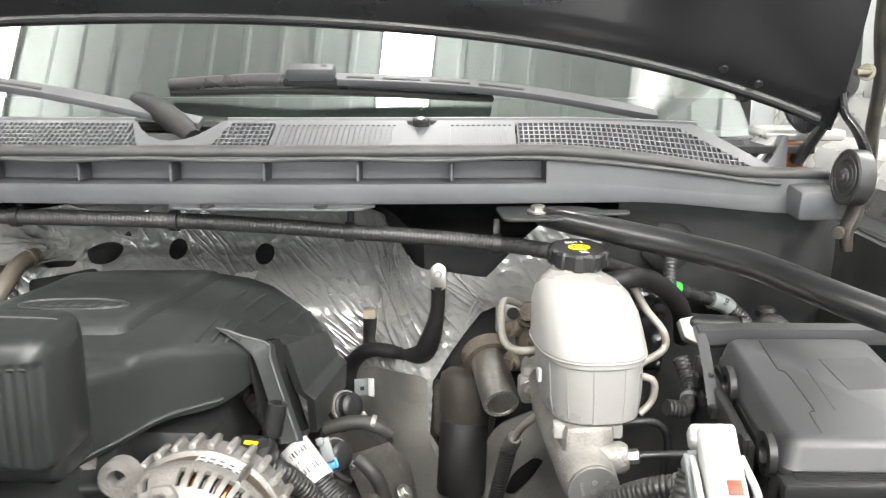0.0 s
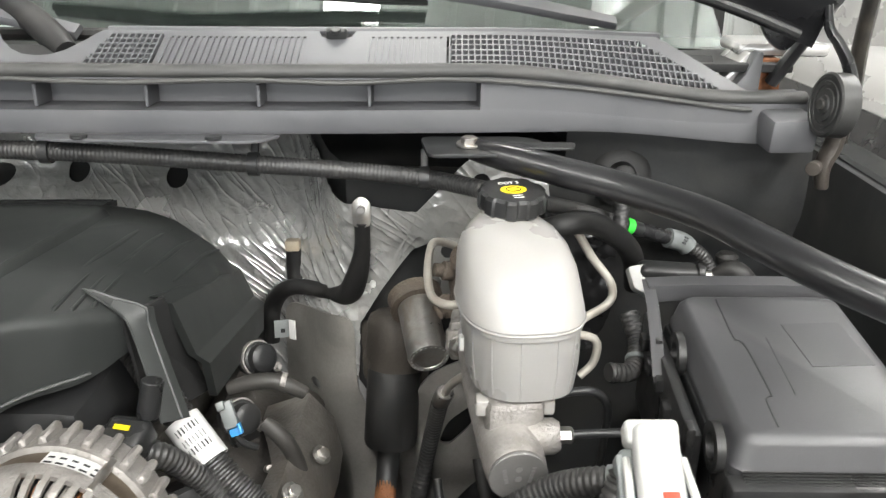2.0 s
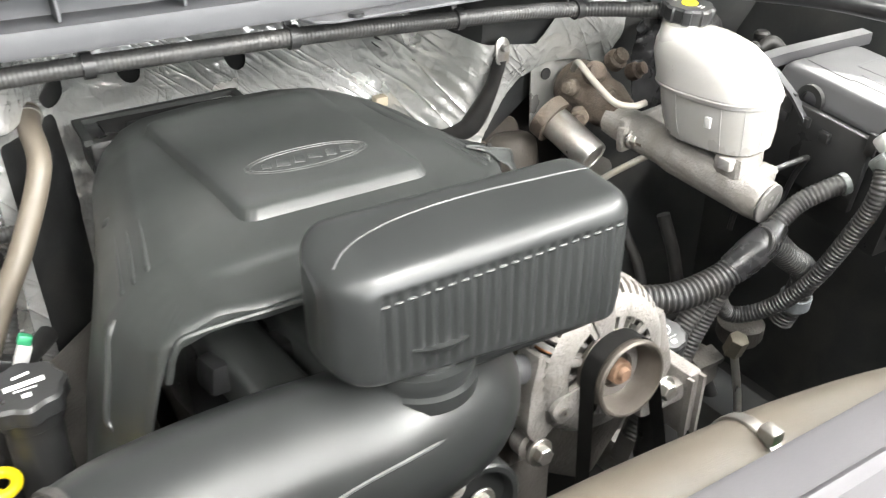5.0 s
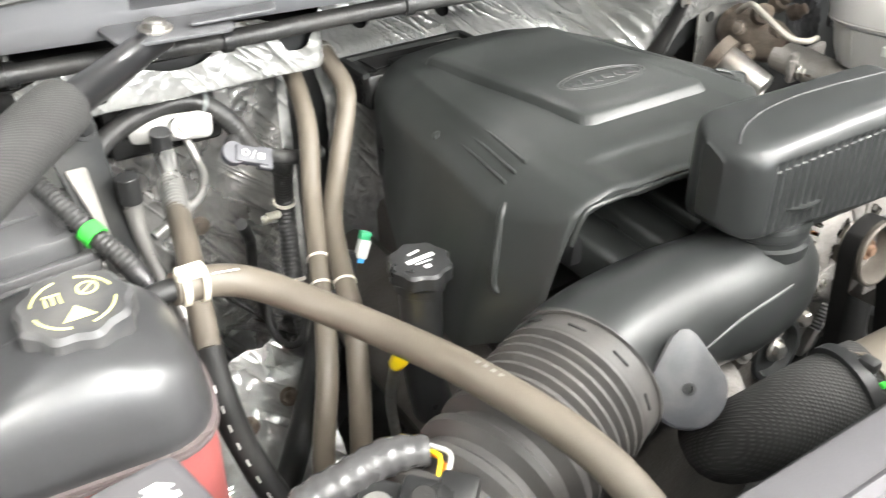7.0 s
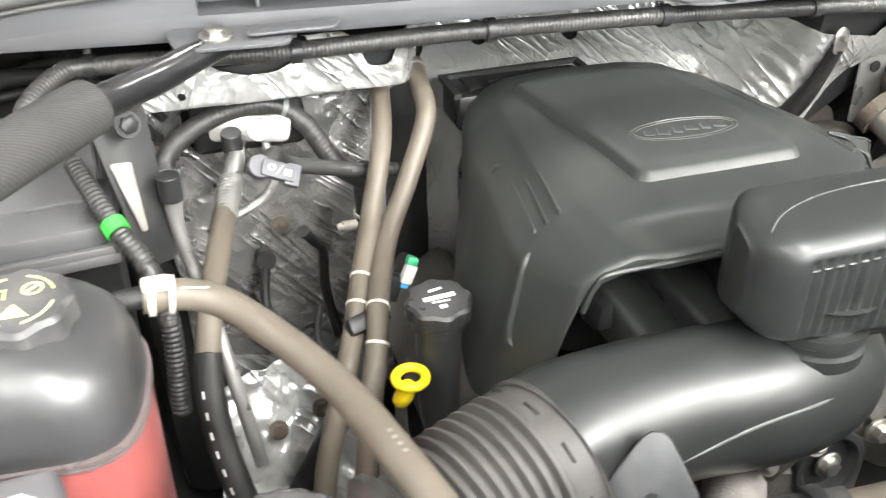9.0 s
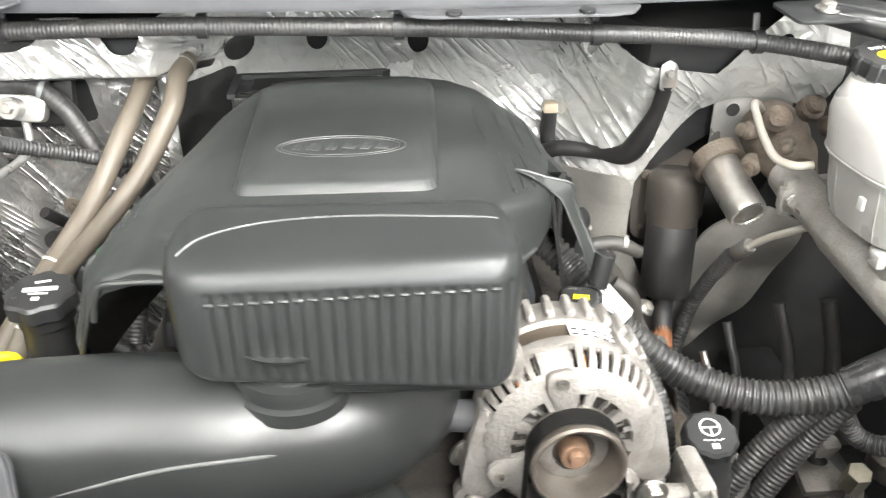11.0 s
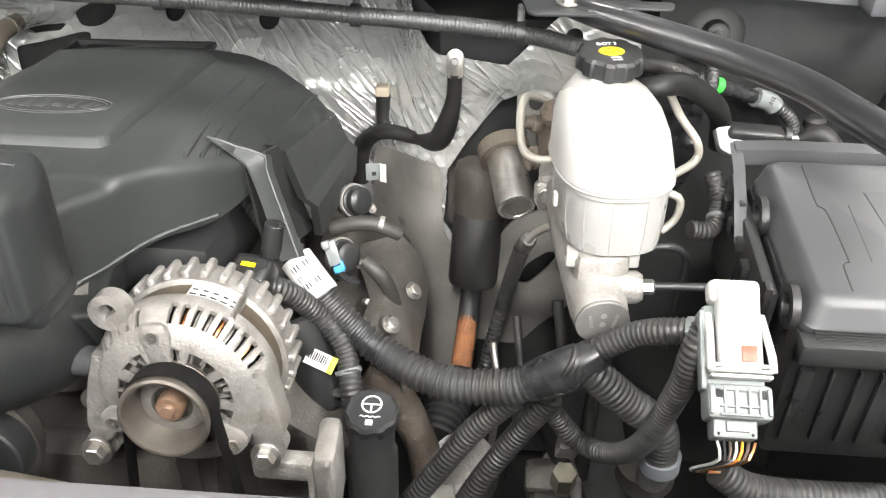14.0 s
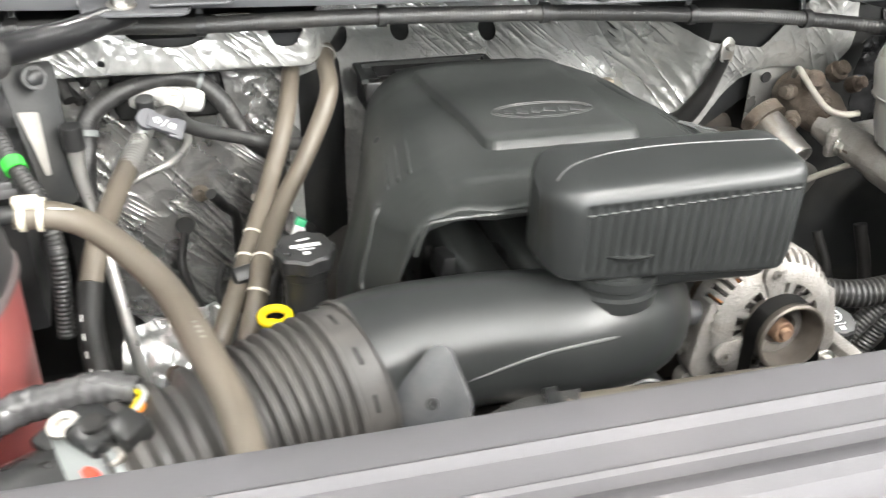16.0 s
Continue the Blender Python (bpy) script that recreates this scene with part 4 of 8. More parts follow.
def on_cover(poly, lift, inset=0.006, cell=0.02):
    """A raised patch that follows the cover's top."""
    bm = bmesh.new()
    c = Vector((sum(p[0] for p in poly) / len(poly), sum(p[1] for p in poly) / len(poly)))
    loops = []
    for f, h in ((1.0, -0.002), (1.0 - inset, lift * 0.75), (1.0 - 1.7 * inset, lift), (0.8, lift), (0.6, lift), (0.4, lift), (0.2, lift), (0.02, lift)):
        loops.append([Vector((c.x + (x - c.x) * f, c.y + (y - c.y) * f, cover_top(c.x + (x - c.x) * f, c.y + (y - c.y) * f) + h)) for x, y in poly])
    rings(bm, loops, caps=False)
    bm.faces.new(bm.verts[-len(poly):])
    return bm


def dense(poly, n=6):
    out = []
    for i, p in enumerate(poly):
        q = poly[(i + 1) % len(poly)]
        out += [(p[0] + (q[0] - p[0]) * k / n, p[1] + (q[1] - p[1]) * k / n) for k in range(n)]
    return out


part("raised_pad", on_cover(dense(rounded([(-0.540, 0.816), (-0.354, 0.816), (-0.342, 1.13), (-0.552, 1.13)], 0.018, 5), 4), 0.0095, 0.04), COVER, cover)
badge = []
for rx, ry in ((0.062, 0.0155), (0.057, 0.0125)):
    badge.append(tube([(-0.445 + rx * math.cos(a), 0.90 + ry * 1.6 * math.sin(a), cover_top(-0.445 + rx * math.cos(a), 0.90) + 0.0098) for a in np.linspace(0, 2 * math.pi, 40)], 0.0006, 6, 0.004))
bm = badge[0]
merge(badge[1], bm)
badge_ring = part("badge_ring", bm, mat("badge_plastic", (0.06, 0.06, 0.06), 0.3), cover, "plain oval badge ring")
for i in range(6):
    x = -0.445 + (i - 2.5) * 0.0165
    part("badge_bar", rbox(0.0125 if i % 2 else 0.009, 0.017 if i % 3 else 0.012, 0.0012, Matrix.Translation((x, 0.900, cover_top(x, 0.90) + 0.0094)) @ pose(0, 0, 0, -3, 0, -18), 0.003, 2), mat("badge_bar", (0.036, 0.038, 0.038), 0.3) if i == 0 else bpy.data.materials["badge_bar"], badge_ring)
for tips in (((-0.647, 0.814), (-0.636, 0.812), (-0.624, 0.811)), ((-0.285, 0.832), (-0.273, 0.842), (-0.262, 0.858))):
    for x, y in tips:
        lean = 0.17 if x < -0.5 else -0.05
        bead = [(x + lean * q, y + q, cover_top(x + lean * q, y + q) + h) for q, h in ((-0.003, -0.0012), (0.001, 0.0004), (0.006, 0.0), (0.03, -0.0005), (0.07, -0.001), (0.12, -0.0022))]
        part("step_rib", tube(bead, [0.0012, 0.0024, 0.0022, 0.0020, 0.0018, 0.0012], 10, 0.004), COVER, cover)
part("corner_rib", tube([(-0.658, 0.797, 1.191), (-0.664, 0.793, 1.183), (-0.673, 0.787, 1.150), (-0.683, 0.780, 1.116), (-0.680, 0.772, 1.107), (-0.660, 0.752, 1.094)], [0.002, 0.0045, 0.0045, 0.0045, 0.004, 0.003], 10, 0.006), COVER, cover)
part("arch_lip", tube([(x, y - 0.002, min(cover_top(x, y) - d - 0.006, foot) + 0.002) for x, y, foot, d in OUTLINE[4:13]], 0.0028, 8, 0.006), COVER, cover)
# the leg beside the alternator, black painted shade in the slot behind it, the side wall
LEG = [((-0.2784, 0.8774, 1.2228), (-0.2782, 0.8778, 1.2232)), ((-0.2625, 0.8673, 1.2190), (-0.2645, 0.8773, 1.2204)), ((-0.2506, 0.8673, 1.2099), (-0.2496, 0.8773, 1.2148)), ((-0.2427, 0.8673, 1.2029), (-0.2218, 0.8773, 1.2059)),
       ((-0.2342, 0.8616, 1.1972), (-0.2199, 0.8741, 1.1929)), ((-0.2258, 0.8549, 1.1796), (-0.2126, 0.8676, 1.1723)), ((-0.2159, 0.8449, 1.1567), (-0.2030, 0.8580, 1.1506)), ((-0.2079, 0.8360, 1.1349), (-0.1943, 0.8492, 1.1308)), ((-0.2000, 0.8271, 1.1121), (-0.1851, 0.8400, 1.1101))]
leg = part("leg", slab(LEG, (0.0045, 0.009, -0.004)), COVER, cover, smooth=25)
part("leg_edge", tube([a for a, b in LEG], 0.0013, 6, 0.006), COVER, leg)
part("leg_edge", tube([b for a, b in LEG], 0.0015, 6, 0.006), COVER, leg)
part("slot_shade", slab([((-0.2405, 0.868, 1.200), (-0.2180, 0.919, 1.198)), ((-0.222, 0.862, 1.09), (-0.202, 0.985, 1.06))], (-0.004, 0.002, 0)), VOID, cover, "black sheet for the slot's deep shade behind the leg")
part("side_wall", slab([((-0.225, 0.918 + 0.27 * f, 1.199 - 0.066 * f), (-0.212, 0.922 + 0.266 * f, 1.190 - 0.066 * f), (-0.196, 0.930 + 0.258 * f, 1.130 - 0.044 * f), (-0.184, 0.934 + 0.254 * f, 1.118 - 0.042 * f), (-0.186, 0.955 + 0.23 * f, 1.068 - 0.03 * f)) for f in (0, 0.33, 0.67, 1.0)], (-0.010, 0.004, -0.002)), COVER, cover, smooth=25)
for i in range(4):
    part("shoulder_rib", tube([(-0.300 + 0.022 * i, 0.93 + 0.02 * i + 0.06 * k, cover_top(-0.300 + 0.022 * i, 0.93 + 0.02 * i + 0.06 * k) - 0.0022) for k in range(4)], [0.003, 0.0045, 0.0045, 0.003], 8, 0.01, flat=0.7), COVER, cover)
# back edge; the cutouts' shade is a flat black plate behind the pad
part("rear_shelf", rbox(0.20, 0.080, 0.05, pose(-0.50, 1.226, 1.160, -2), 0.006), BLACK, cover)
part("rear_shade", rbox(0.165, 0.050, 0.002, pose(-0.495, 1.232, 1.186, -2), 0), VOID, cover, "flat black plate for a recess's shade", 0)
for a, b, w in (((-0.600, 1.262, 1.187), (-0.40, 1.262, 1.190), 0.008), ((-0.600, 1.19, 1.186), (-0.600, 1.266, 1.187), 0.010), ((-0.40, 1.185, 1.189), (-0.40, 1.266, 1.189), 0.010), ((-0.55, 1.205, 1.190), (-0.52, 1.205, 1.191), 0.022)):
    part("rear_frame", bar(a, b, (b[1] - a[1], a[0] - b[0], 0), w, 0.007), COVER, cover)

# intake runners under the arch
manifold = thing("intake_manifold", (-0.48, 0.85, 0.95), "black plastic intake manifold runners under the cover", "intake manifold")
for x in (-0.60, -0.535, -0.47, -0.405):
    part("runner", rbox(0.050, 0.30, 0.05, Matrix.Translation((x + 0.02, 0.842, 1.138)) @ pose(0, 0, 0, 13, 0, 12), 0.008, 3), COVER, manifold)
part("plenum", rbox(0.36, 0.36, 0.10, pose(-0.44, 0.98, 1.09), 0.03), BLACK, manifold)
part("rail", rbox(0.30, 0.03, 0.03, pose(-0.46, 0.80, 1.11, 0, 8, 12), 0.006), BLACK, manifold)

block = thing("engine_block", (-0.43, 0.95, 0.48), "grimy cast engine block below the cover", "engine")
part("block", rbox(0.34, 0.48, 0.44, pose(-0.43, 0.97, 0.78), 0.03), DARKCAST, block)
part("head", rbox(0.14, 0.48, 0.14, pose(-0.64, 0.98, 0.86, 0, -35), 0.02), DARKCAST, block)
part("head", rbox(0.14, 0.48, 0.14, pose(-0.20, 0.98, 0.90, 0, 35), 0.02), DARKCAST, block)
part("front_cover", rbox(0.30, 0.06, 0.32, pose(-0.43, 0.72, 0.80), 0.025), DARKCAST, block)
part("water_pump", lathe([(0.07, 0), (0.075, 0.02), (0.05, 0.05), (0.035, 0.07)], frame_of((-0.48, 0.69, 0.99), (0, -1, 0)), 28), DARKCAST, block)
part("outlet_neck", tube([(-0.50, 0.66, 1.02), (-0.54, 0.60, 1.03), (-0.58, 0.56, 1.035)], [0.03, 0.027, 0.026], 16, 0.008), CAST, block, "cast aluminium coolant neck")
part("outlet_flange", rbox(0.085, 0.03, 0.06, pose(-0.47, 0.625, 1.06, 20, 0, 20), 0.01), DARKCAST, block)
part("bolt", hexbolt((-0.465, 0.605, 1.075), (0, -0.8, 0.5), 0.008, 0.009), STEEL, block)
part("bolt", hexbolt((-0.515, 0.60, 1.07), (0, -0.8, 0.5), 0.007, 0.008), STEEL, block)

# ---- intake: resonator, duct, bellows, air meter ----
duct = thing("intake_duct", (-0.58, 0.61, 1.05), "glossy black plastic intake duct across the engine front", "air duct")
part("body", tube([(-0.395, 0.745, 1.085), (-0.408, 0.70, 1.098), (-0.445, 0.655, 1.114), (-0.51, 0.634, 1.123), (-0.60, 0.630, 1.133), (-0.69, 0.618, 1.138), (-0.74, 0.602, 1.134)],
                  [0.055, 0.060, 0.0625, 0.0625, 0.061, 0.061, 0.062], 30, 0.008), DUCT, duct)
part("seam", tube([(-0.665, 0.5625, 1.134), (-0.61, 0.5695, 1.142), (-0.56, 0.574, 1.150), (-0.51, 0.578, 1.152), (-0.475, 0.586, 1.1475), (-0.445, 0.5945, 1.138), (-0.425, 0.604, 1.118), (-0.418, 0.612, 1.098)], 0.0015, 8, 0.006), mat("moulding_line", (0.12, 0.12, 0.12), 0.3), duct, "pale moulding seam")
part("neck_socket", lathe([(0.043, 0), (0.044, 0.012), (0.040, 0.014), (0.040, 0.020), (0.043, 0.022), (0.043, 0.030), (0.036, 0.031), (0.036, 0.05)], frame_of((-0.475, 0.634, 1.164), (0.02, 0.05, 1)), 32), DUCT, duct)
part("cuff", tube([(-0.716, 0.6035, 1.1345), (-0.718, 0.603, 1.1343), (-0.7205, 0.602, 1.134), (-0.723, 0.601, 1.1337), (-0.727, 0.5995, 1.1335), (-0.740, 0.595, 1.1322), (-0.746, 0.593, 1.1317)], [0.0650, 0.0690, 0.0694, 0.0670, 0.0665, 0.0670, 0.0645], 40, 0.002), BELLOWS, duct, "grey rubber cuff")
part("bellows", tube([(-0.741, 0.595, 1.132), (-0.78, 0.582, 1.1285), (-0.812, 0.570, 1.1255)], [0.0625, 0.061, 0.060], 36, 0.0015, pitch=0.0105, amp=0.0062), BELLOWS, duct, "dusty fine-ribbed rubber bellows")
part("bellows", tube([(-0.808, 0.5715, 1.1258), (-0.86, 0.553, 1.1195), (-0.915, 0.531, 1.113)], [0.0565, 0.056, 0.055], 36, 0.004, pitch=0.026, amp=0.0095), BELLOWS, duct, "dusty wide-ribbed rubber bellows")
for a in (20, 55, 90, 125, 160, 200, 300):
    # Raised black bars: the dark of the cuff's slots as colour.
    part("cuff_slot_shade", rbox(0.003, 0.016, 0.002, frame_of((-0.733, 0.5975, 1.133), (-0.94, -0.32, -0.08)) @ pose(0, 0, 0, 0, 0, a) @ pose(0.0668, 0, 0, 0, 90, 0), 0.001, 1), VOID, duct, "black bar for a slot's shade")
TABM = frame_of((-0.667, 0.541, 1.151), (-0.42, -0.72, 0.55)) @ pose(0, 0, 0, 0, 0, 2)
TEAR = [(0.031 * math.cos(radians(a)), -0.006 + 0.031 * math.sin(radians(a))) for a in range(-205, 26, 11)] + [(0.010, 0.036), (0.004, 0.041), (-0.004, 0.041), (-0.010, 0.036)]
tab = part("tab", merge(prism(TEAR, 0.0025, TABM, 0.0006), prism([(1.04 * x, 1.03 * y - 0.0015) for x, y in TEAR], 0.003, TABM @ pose(0, 0, -0.0042), 0.0008)), mat("dusty_plastic", (0.045, 0.047, 0.052), 0.42, 0, 0.2, 30, 500, 0.2, 0.0005, dirt=((0.09, 0.088, 0.086), 0.12, 40)), duct, "dusty grey teardrop bracket")
part("tab_screw", merge(pipe(0.0026, 0.0050, 0.0022, TABM @ pose(0, -0.006, 0.0024), 20), disc(0.0026, 0.0012, TABM @ pose(0, -0.006, 0.0022), 14)), BLACK, tab)

meter = thing("air_flow_meter", (-0.93, 0.52, 1.05), "white-banded air flow meter with a wired connector", "sensor")
part("band", tube([(-0.908, 0.534, 1.1135), (-0.922, 0.528, 1.112), (-0.936, 0.523, 1.11)], 0.060, 32, 0.006), PALE, meter, "pale plastic ring")
part("band_label", rbox(0.020, 0.026, 0.001, frame_of((-0.921, 0.470, 1.134), (-0.35, -0.86, 0.37)), 0), WHITE, meter, "white label on the ring", 0)
part("body", tube([(-0.934, 0.523, 1.11), (-0.97, 0.508, 1.106), (-1.03, 0.485, 1.10)], 0.057, 28, 0.01), BLACK, meter)
HM2 = frame_of((-0.927, 0.537, 1.166), (-0.12, -0.22, 0.97))
part("sensor_base", rbox(0.070, 0.046, 0.010, HM2 @ pose(0, 0, -0.004, 0, 0, -18), 0.004), BLACK, meter)
part("sensor_head", rbox(0.034, 0.034, 0.020, HM2 @ pose(0.012, 0.002, 0.008, 0, 0, -18), 0.005), BLACK, meter)
part("head_lug", disc(0.0085, 0.004, HM2 @ pose(0.012, 0.002, 0.018), 24), RUBBER, meter)
part("screw", merge(pipe(0.0055, 0.0115, 0.006, HM2 @ pose(-0.018, 0.004, 0.001), 26), disc(0.0055, 0.004, HM2 @ pose(-0.018, 0.004, 0.001), 18)), STEEL, meter, "bright screw in a steel eyelet")
part("screw", pipe(0.004, 0.008, 0.005, HM2 @ pose(0.030, -0.012, 0.001), 22), STEEL, meter)
part("plug", rbox(0.026, 0.024, 0.020, HM2 @ pose(0.034, 0.008, 0.010, 0, 0, -18), 0.004), BLACK, meter)
part("plug_lock", rbox(0.026, 0.009, 0.008, HM2 @ pose(0.016, -0.026, 0.004, 0, 0, -18), 0.002), REDTAG, meter, "red plug lock")
for pts, c in (([(-0.897, 0.545, 1.176), (-0.888, 0.557, 1.181), (-0.893, 0.568, 1.180)], YELLOW), ([(-0.895, 0.539, 1.178), (-0.884, 0.550, 1.186), (-0.889, 0.567, 1.183)], WHITE), ([(-0.898, 0.541, 1.172), (-0.885, 0.556, 1.174), (-0.890, 0.569, 1.175)], ORANGE)):
    part("wire", tube(pts, 0.0017, 8, 0.004), c, meter)
LAPPED = mat("lapped_tape", (0.060, 0.059, 0.060), 0.24, 0, 0.25, 40, 120, 0.4, 0.0012)
part("harness", tube([(-0.890, 0.568, 1.178), (-0.915, 0.578, 1.178), (-0.947, 0.580, 1.172), (-0.978, 0.578, 1.168), (-1.008, 0.562, 1.158), (-1.03, 0.54, 1.13)], [0.010, 0.0125, 0.013, 0.013, 0.0125, 0.012], 16, 0.006, pitch=0.012, amp=0.0009), LAPPED, meter, "shiny tape-lapped harness")

resonator = thing("air_resonator", (-0.43, 0.63, 1.18), "black plastic intake resonator box with a ribbed front", "air box")


def resonator_end(s):
    e = min(s / 0.15, (1 - s) / 0.11)
    return max(0.30, (1 - (1 - min(1, e)) ** 2.6) ** 0.45)


def resonator_section(s):
    """Front, back, floor and top of the box at s, from 0 to 1 along it, and how far the top rises to the rear."""
    return 0.601 - 0.019 * s, 0.684 - 0.018 * s, 1.199 - 0.006 * s, 1.2945 + 0.0125 * s, 0.0095 - 0.0065 * s


def resonator_body():
    bm = bmesh.new()
    loops = []
    for s in np.linspace(0, 1, 190):
        x = -0.553 + 0.240 * s
        k = resonator_end(s)
        yf, yb, zb, zt, rise = resonator_section(s)
        cy, cz = (yf + yb) / 2, (zb + zt) / 2
        wave = (0.5 + 0.5 * math.cos(2 * math.pi * (s - 0.165) / 0.0405)) ** 0.7
        row = []
        for a in np.linspace(0, 2 * math.pi, 121)[:-1]:
            ca, sa = math.cos(a), math.sin(a)
            q = 0.28 if sa < 0 else 0.34
            px = abs(ca) ** q * math.copysign(1, ca) * (yb - yf) / 2
            pz = abs(sa) ** q * math.copysign(1, sa) * (zt - zb) / 2
            slope = rise * (px / ((yb - yf) / 2)) * (1 if sa > 0 else 0)
            z = cz + (pz + slope) * (0.55 + 0.45 * k)
            y = cy + px * k
            if ca < -0.25:
                face = smooth_step(0.11, 0.14, s) * (1 - smooth_step(0.955, 0.975, s)) * smooth_step(zb + 0.004, zb + 0.016, z) * (1 - smooth_step(zt - 0.024, zt - 0.020, z))
                y += face * (0.0030 - 0.0022 * wave)
            row.append(Vector((x, y, z)))
        loops.append(row)
    return rings(bm, loops)


def on_resonator(x, y):
    """A point on the box's top."""
    s = (x + 0.553) / 0.240
    yf, yb, zb, zt, rise = resonator_section(s)
    k = resonator_end(s)
    f = min(0.97, max(-0.97, (y - (yf + yb) / 2) / k / ((yb - yf) / 2)))
    high = math.sqrt(max(0.0, 1 - abs(f) ** (2 / 0.34))) ** 0.34
    return Vector((x, y, (zb + zt) / 2 + (high * (zt - zb) / 2 + rise * f) * (0.55 + 0.45 * k) + 0.0002))


part("body", resonator_body(), DUCT, resonator)
SEAM = [(-0.541, 0.628), (-0.530, 0.636), (-0.512, 0.643), (-0.485, 0.648), (-0.45, 0.649), (-0.41, 0.646), (-0.37, 0.640), (-0.345, 0.636), (-0.328, 0.634)]
# Paler than the box: the ridge's highlight is put into this colour.
part("top_seam", tube([on_resonator(x, y) for x, y in SEAM], 0.0011, 6, 0.004), mat("seam_line", (0.055, 0.055, 0.056), 0.3), resonator, "fine moulding seam")
for i in range(20):
    s = 0.165 + 0.0405 * (i - 0.5)
    yf, yb, zb, zt, rise = resonator_section(s)
    part("flute_cap", rbox(0.0066, 0.0026, 0.0034, Matrix.Translation((-0.553 + 0.240 * s, yf + 0.0022, zt - rise - 0.0215)) @ pose(0, 0, 0, 38, 0, -4.5), 0.0010, 2), DUCT, resonator)
part("neck", lathe([(0.034, 0), (0.034, 0.03), (0.046, 0.045)], frame_of((-0.475, 0.634, 1.178), (0.02, 0.05, 1)), 28), DUCT, resonator)
part("belly", rbox(0.140, 0.066, 0.03, pose(-0.392, 0.640, 1.190, 0, 2), 0.013, 3), DUCT, resonator)

# ---- radiator side ----
front = thing("radiator_support", (CX, 0.2, 0.5), "grey plastic radiator sight shield across the bay's front", "radiator support")


def sight_shield():
    bm = bmesh.new()
    loops = []
    for x in np.linspace(-1.30, 0.48, 40):
        b = 0.006 * ((x - CX) / 0.8) ** 2
        sec = [(0.362, 1.235), (0.371, 1.262), (0.3745, 1.274), (0.3735, 1.2785), (0.370, 1.2800), (0.3455, 1.2806), (0.3440, 1.2820), (0.3425, 1.2825), (0.3410, 1.2815), (0.3380, 1.2772), (0.3215, 1.2752),
               (0.3203, 1.2768), (0.3190, 1.2772), (0.3177, 1.2764), (0.3165, 1.2750), (0.3085, 1.2745), (0.305, 1.2765), (0.299, 1.2815), (0.292, 1.2830), (0.284, 1.2800), (0.279, 1.2740), (0.276, 1.268), (0.272, 1.268), (0.266, 1.272),
               (0.256, 1.272), (0.20, 1.262), (0.06, 1.235), (0.0, 1.20), (-0.02, 1.12), (0.0, 1.11), (0.33, 1.225)]
        loops.append([Vector((x, y + b, z)) for y, z in sec])
    return rings(bm, loops)


part("shield", sight_shield(), SHIELD, front, smooth=28)
part("radiator_tank", rbox(1.2, 0.05, 0.05, pose(CX, 0.345, 1.19), 0.012), BLACK, front)
# Made as wide as the bay to block the bright floor from view.
part("fan_shroud", rbox(1.84, 0.03, 0.70, pose(CX, 0.40, 0.86), 0.01), BLACK, front, "black plastic fan shroud, widened to hide the floor")
part("shroud_edge", rbox(1.2, 0.05, 0.02, pose(CX, 0.42, 1.12), 0.008), BLACK, front)

rad = thing("radiator_hose", (-0.4, 0.44, 1.1), "upper radiator hose in a tan braided sleeve with spring clamps", "hose")
part("sleeve", tube([(-0.592, 0.450, 1.171), (-0.52, 0.446, 1.172), (-0.42, 0.445, 1.170), (-0.30, 0.444, 1.163), (-0.18, 0.438, 1.150), (-0.06, 0.42, 1.13)], [0.032, 0.032, 0.032, 0.0305, 0.0285, 0.0285], 22, 0.01), TAN, rad)
part("rubber_end", tube([(-0.588, 0.565, 1.03), (-0.608, 0.535, 1.055), (-0.622, 0.495, 1.11), (-0.612, 0.465, 1.155), (-0.575, 0.450, 1.171)], [0.030, 0.034, 0.0355, 0.0355, 0.0345], 20, 0.008), HOSEWEAVE, rad, "dark woven sleeve on the hose bend")
for x, c in ((-0.600, (0.2, -0.1, 0)), (-0.336, (1, 0, 0))):
    ax = (1, -0.05, 0) if x > -0.5 else (0.94, -0.2, 0.2)
    q = Vector((x, 0.4445 if x > -0.5 else 0.457, 1.165 if x > -0.5 else 1.167))
    part("clamp", pipe(0.0305, 0.0336 + (0.0035 if x < -0.5 else 0), 0.009, frame_of(q, ax), 28), STEEL if x > -0.5 else BLACK, rad, "spring hose clamp")
    part("clamp_ear", rbox(0.012, 0.014, 0.010, Matrix.Translation(q + Vector((0.004, -0.012, 0.035))), 0.003), STEEL if x > -0.5 else BLACK, rad)
    part("paint_dot", rbox(0.006, 0.005, 0.003, Matrix.Translation(q + Vector((0.005, -0.0255, 0.0250))) @ pose(0, 0, 0, 40), 0.001), GREEN, rad, "green paint dot")

# ---- alternator ----
alt = thing("alternator", (-0.255, 0.72, 0.98), "cast aluminium alternator with slotted vents and a belt pulley", "alternator")
AM = frame_of((-0.255, 0.672, 1.072), (0.0, -0.995, 0.10))


AH = AM @ pose(0, 0, 0.014) @ Matrix.Diagonal((1.02, 1.02, 1, 1))


part("rear_housing", lathe([(0.055, -0.115), (0.074, -0.110), (0.080, -0.10), (0.081, -0.066), (0.078, -0.064)], AH, 48), CAST, alt)
part("stator_band", lathe([(0.076, -0.066), (0.0765, -0.064), (0.0765, -0.036), (0.076, -0.034)], AH, 48), mat("stator_steel", (0.12, 0.095, 0.070), 0.5, 0.6, 0.2, 30, 300, 0.3, 0.0006), alt, "brown laminated stator band")
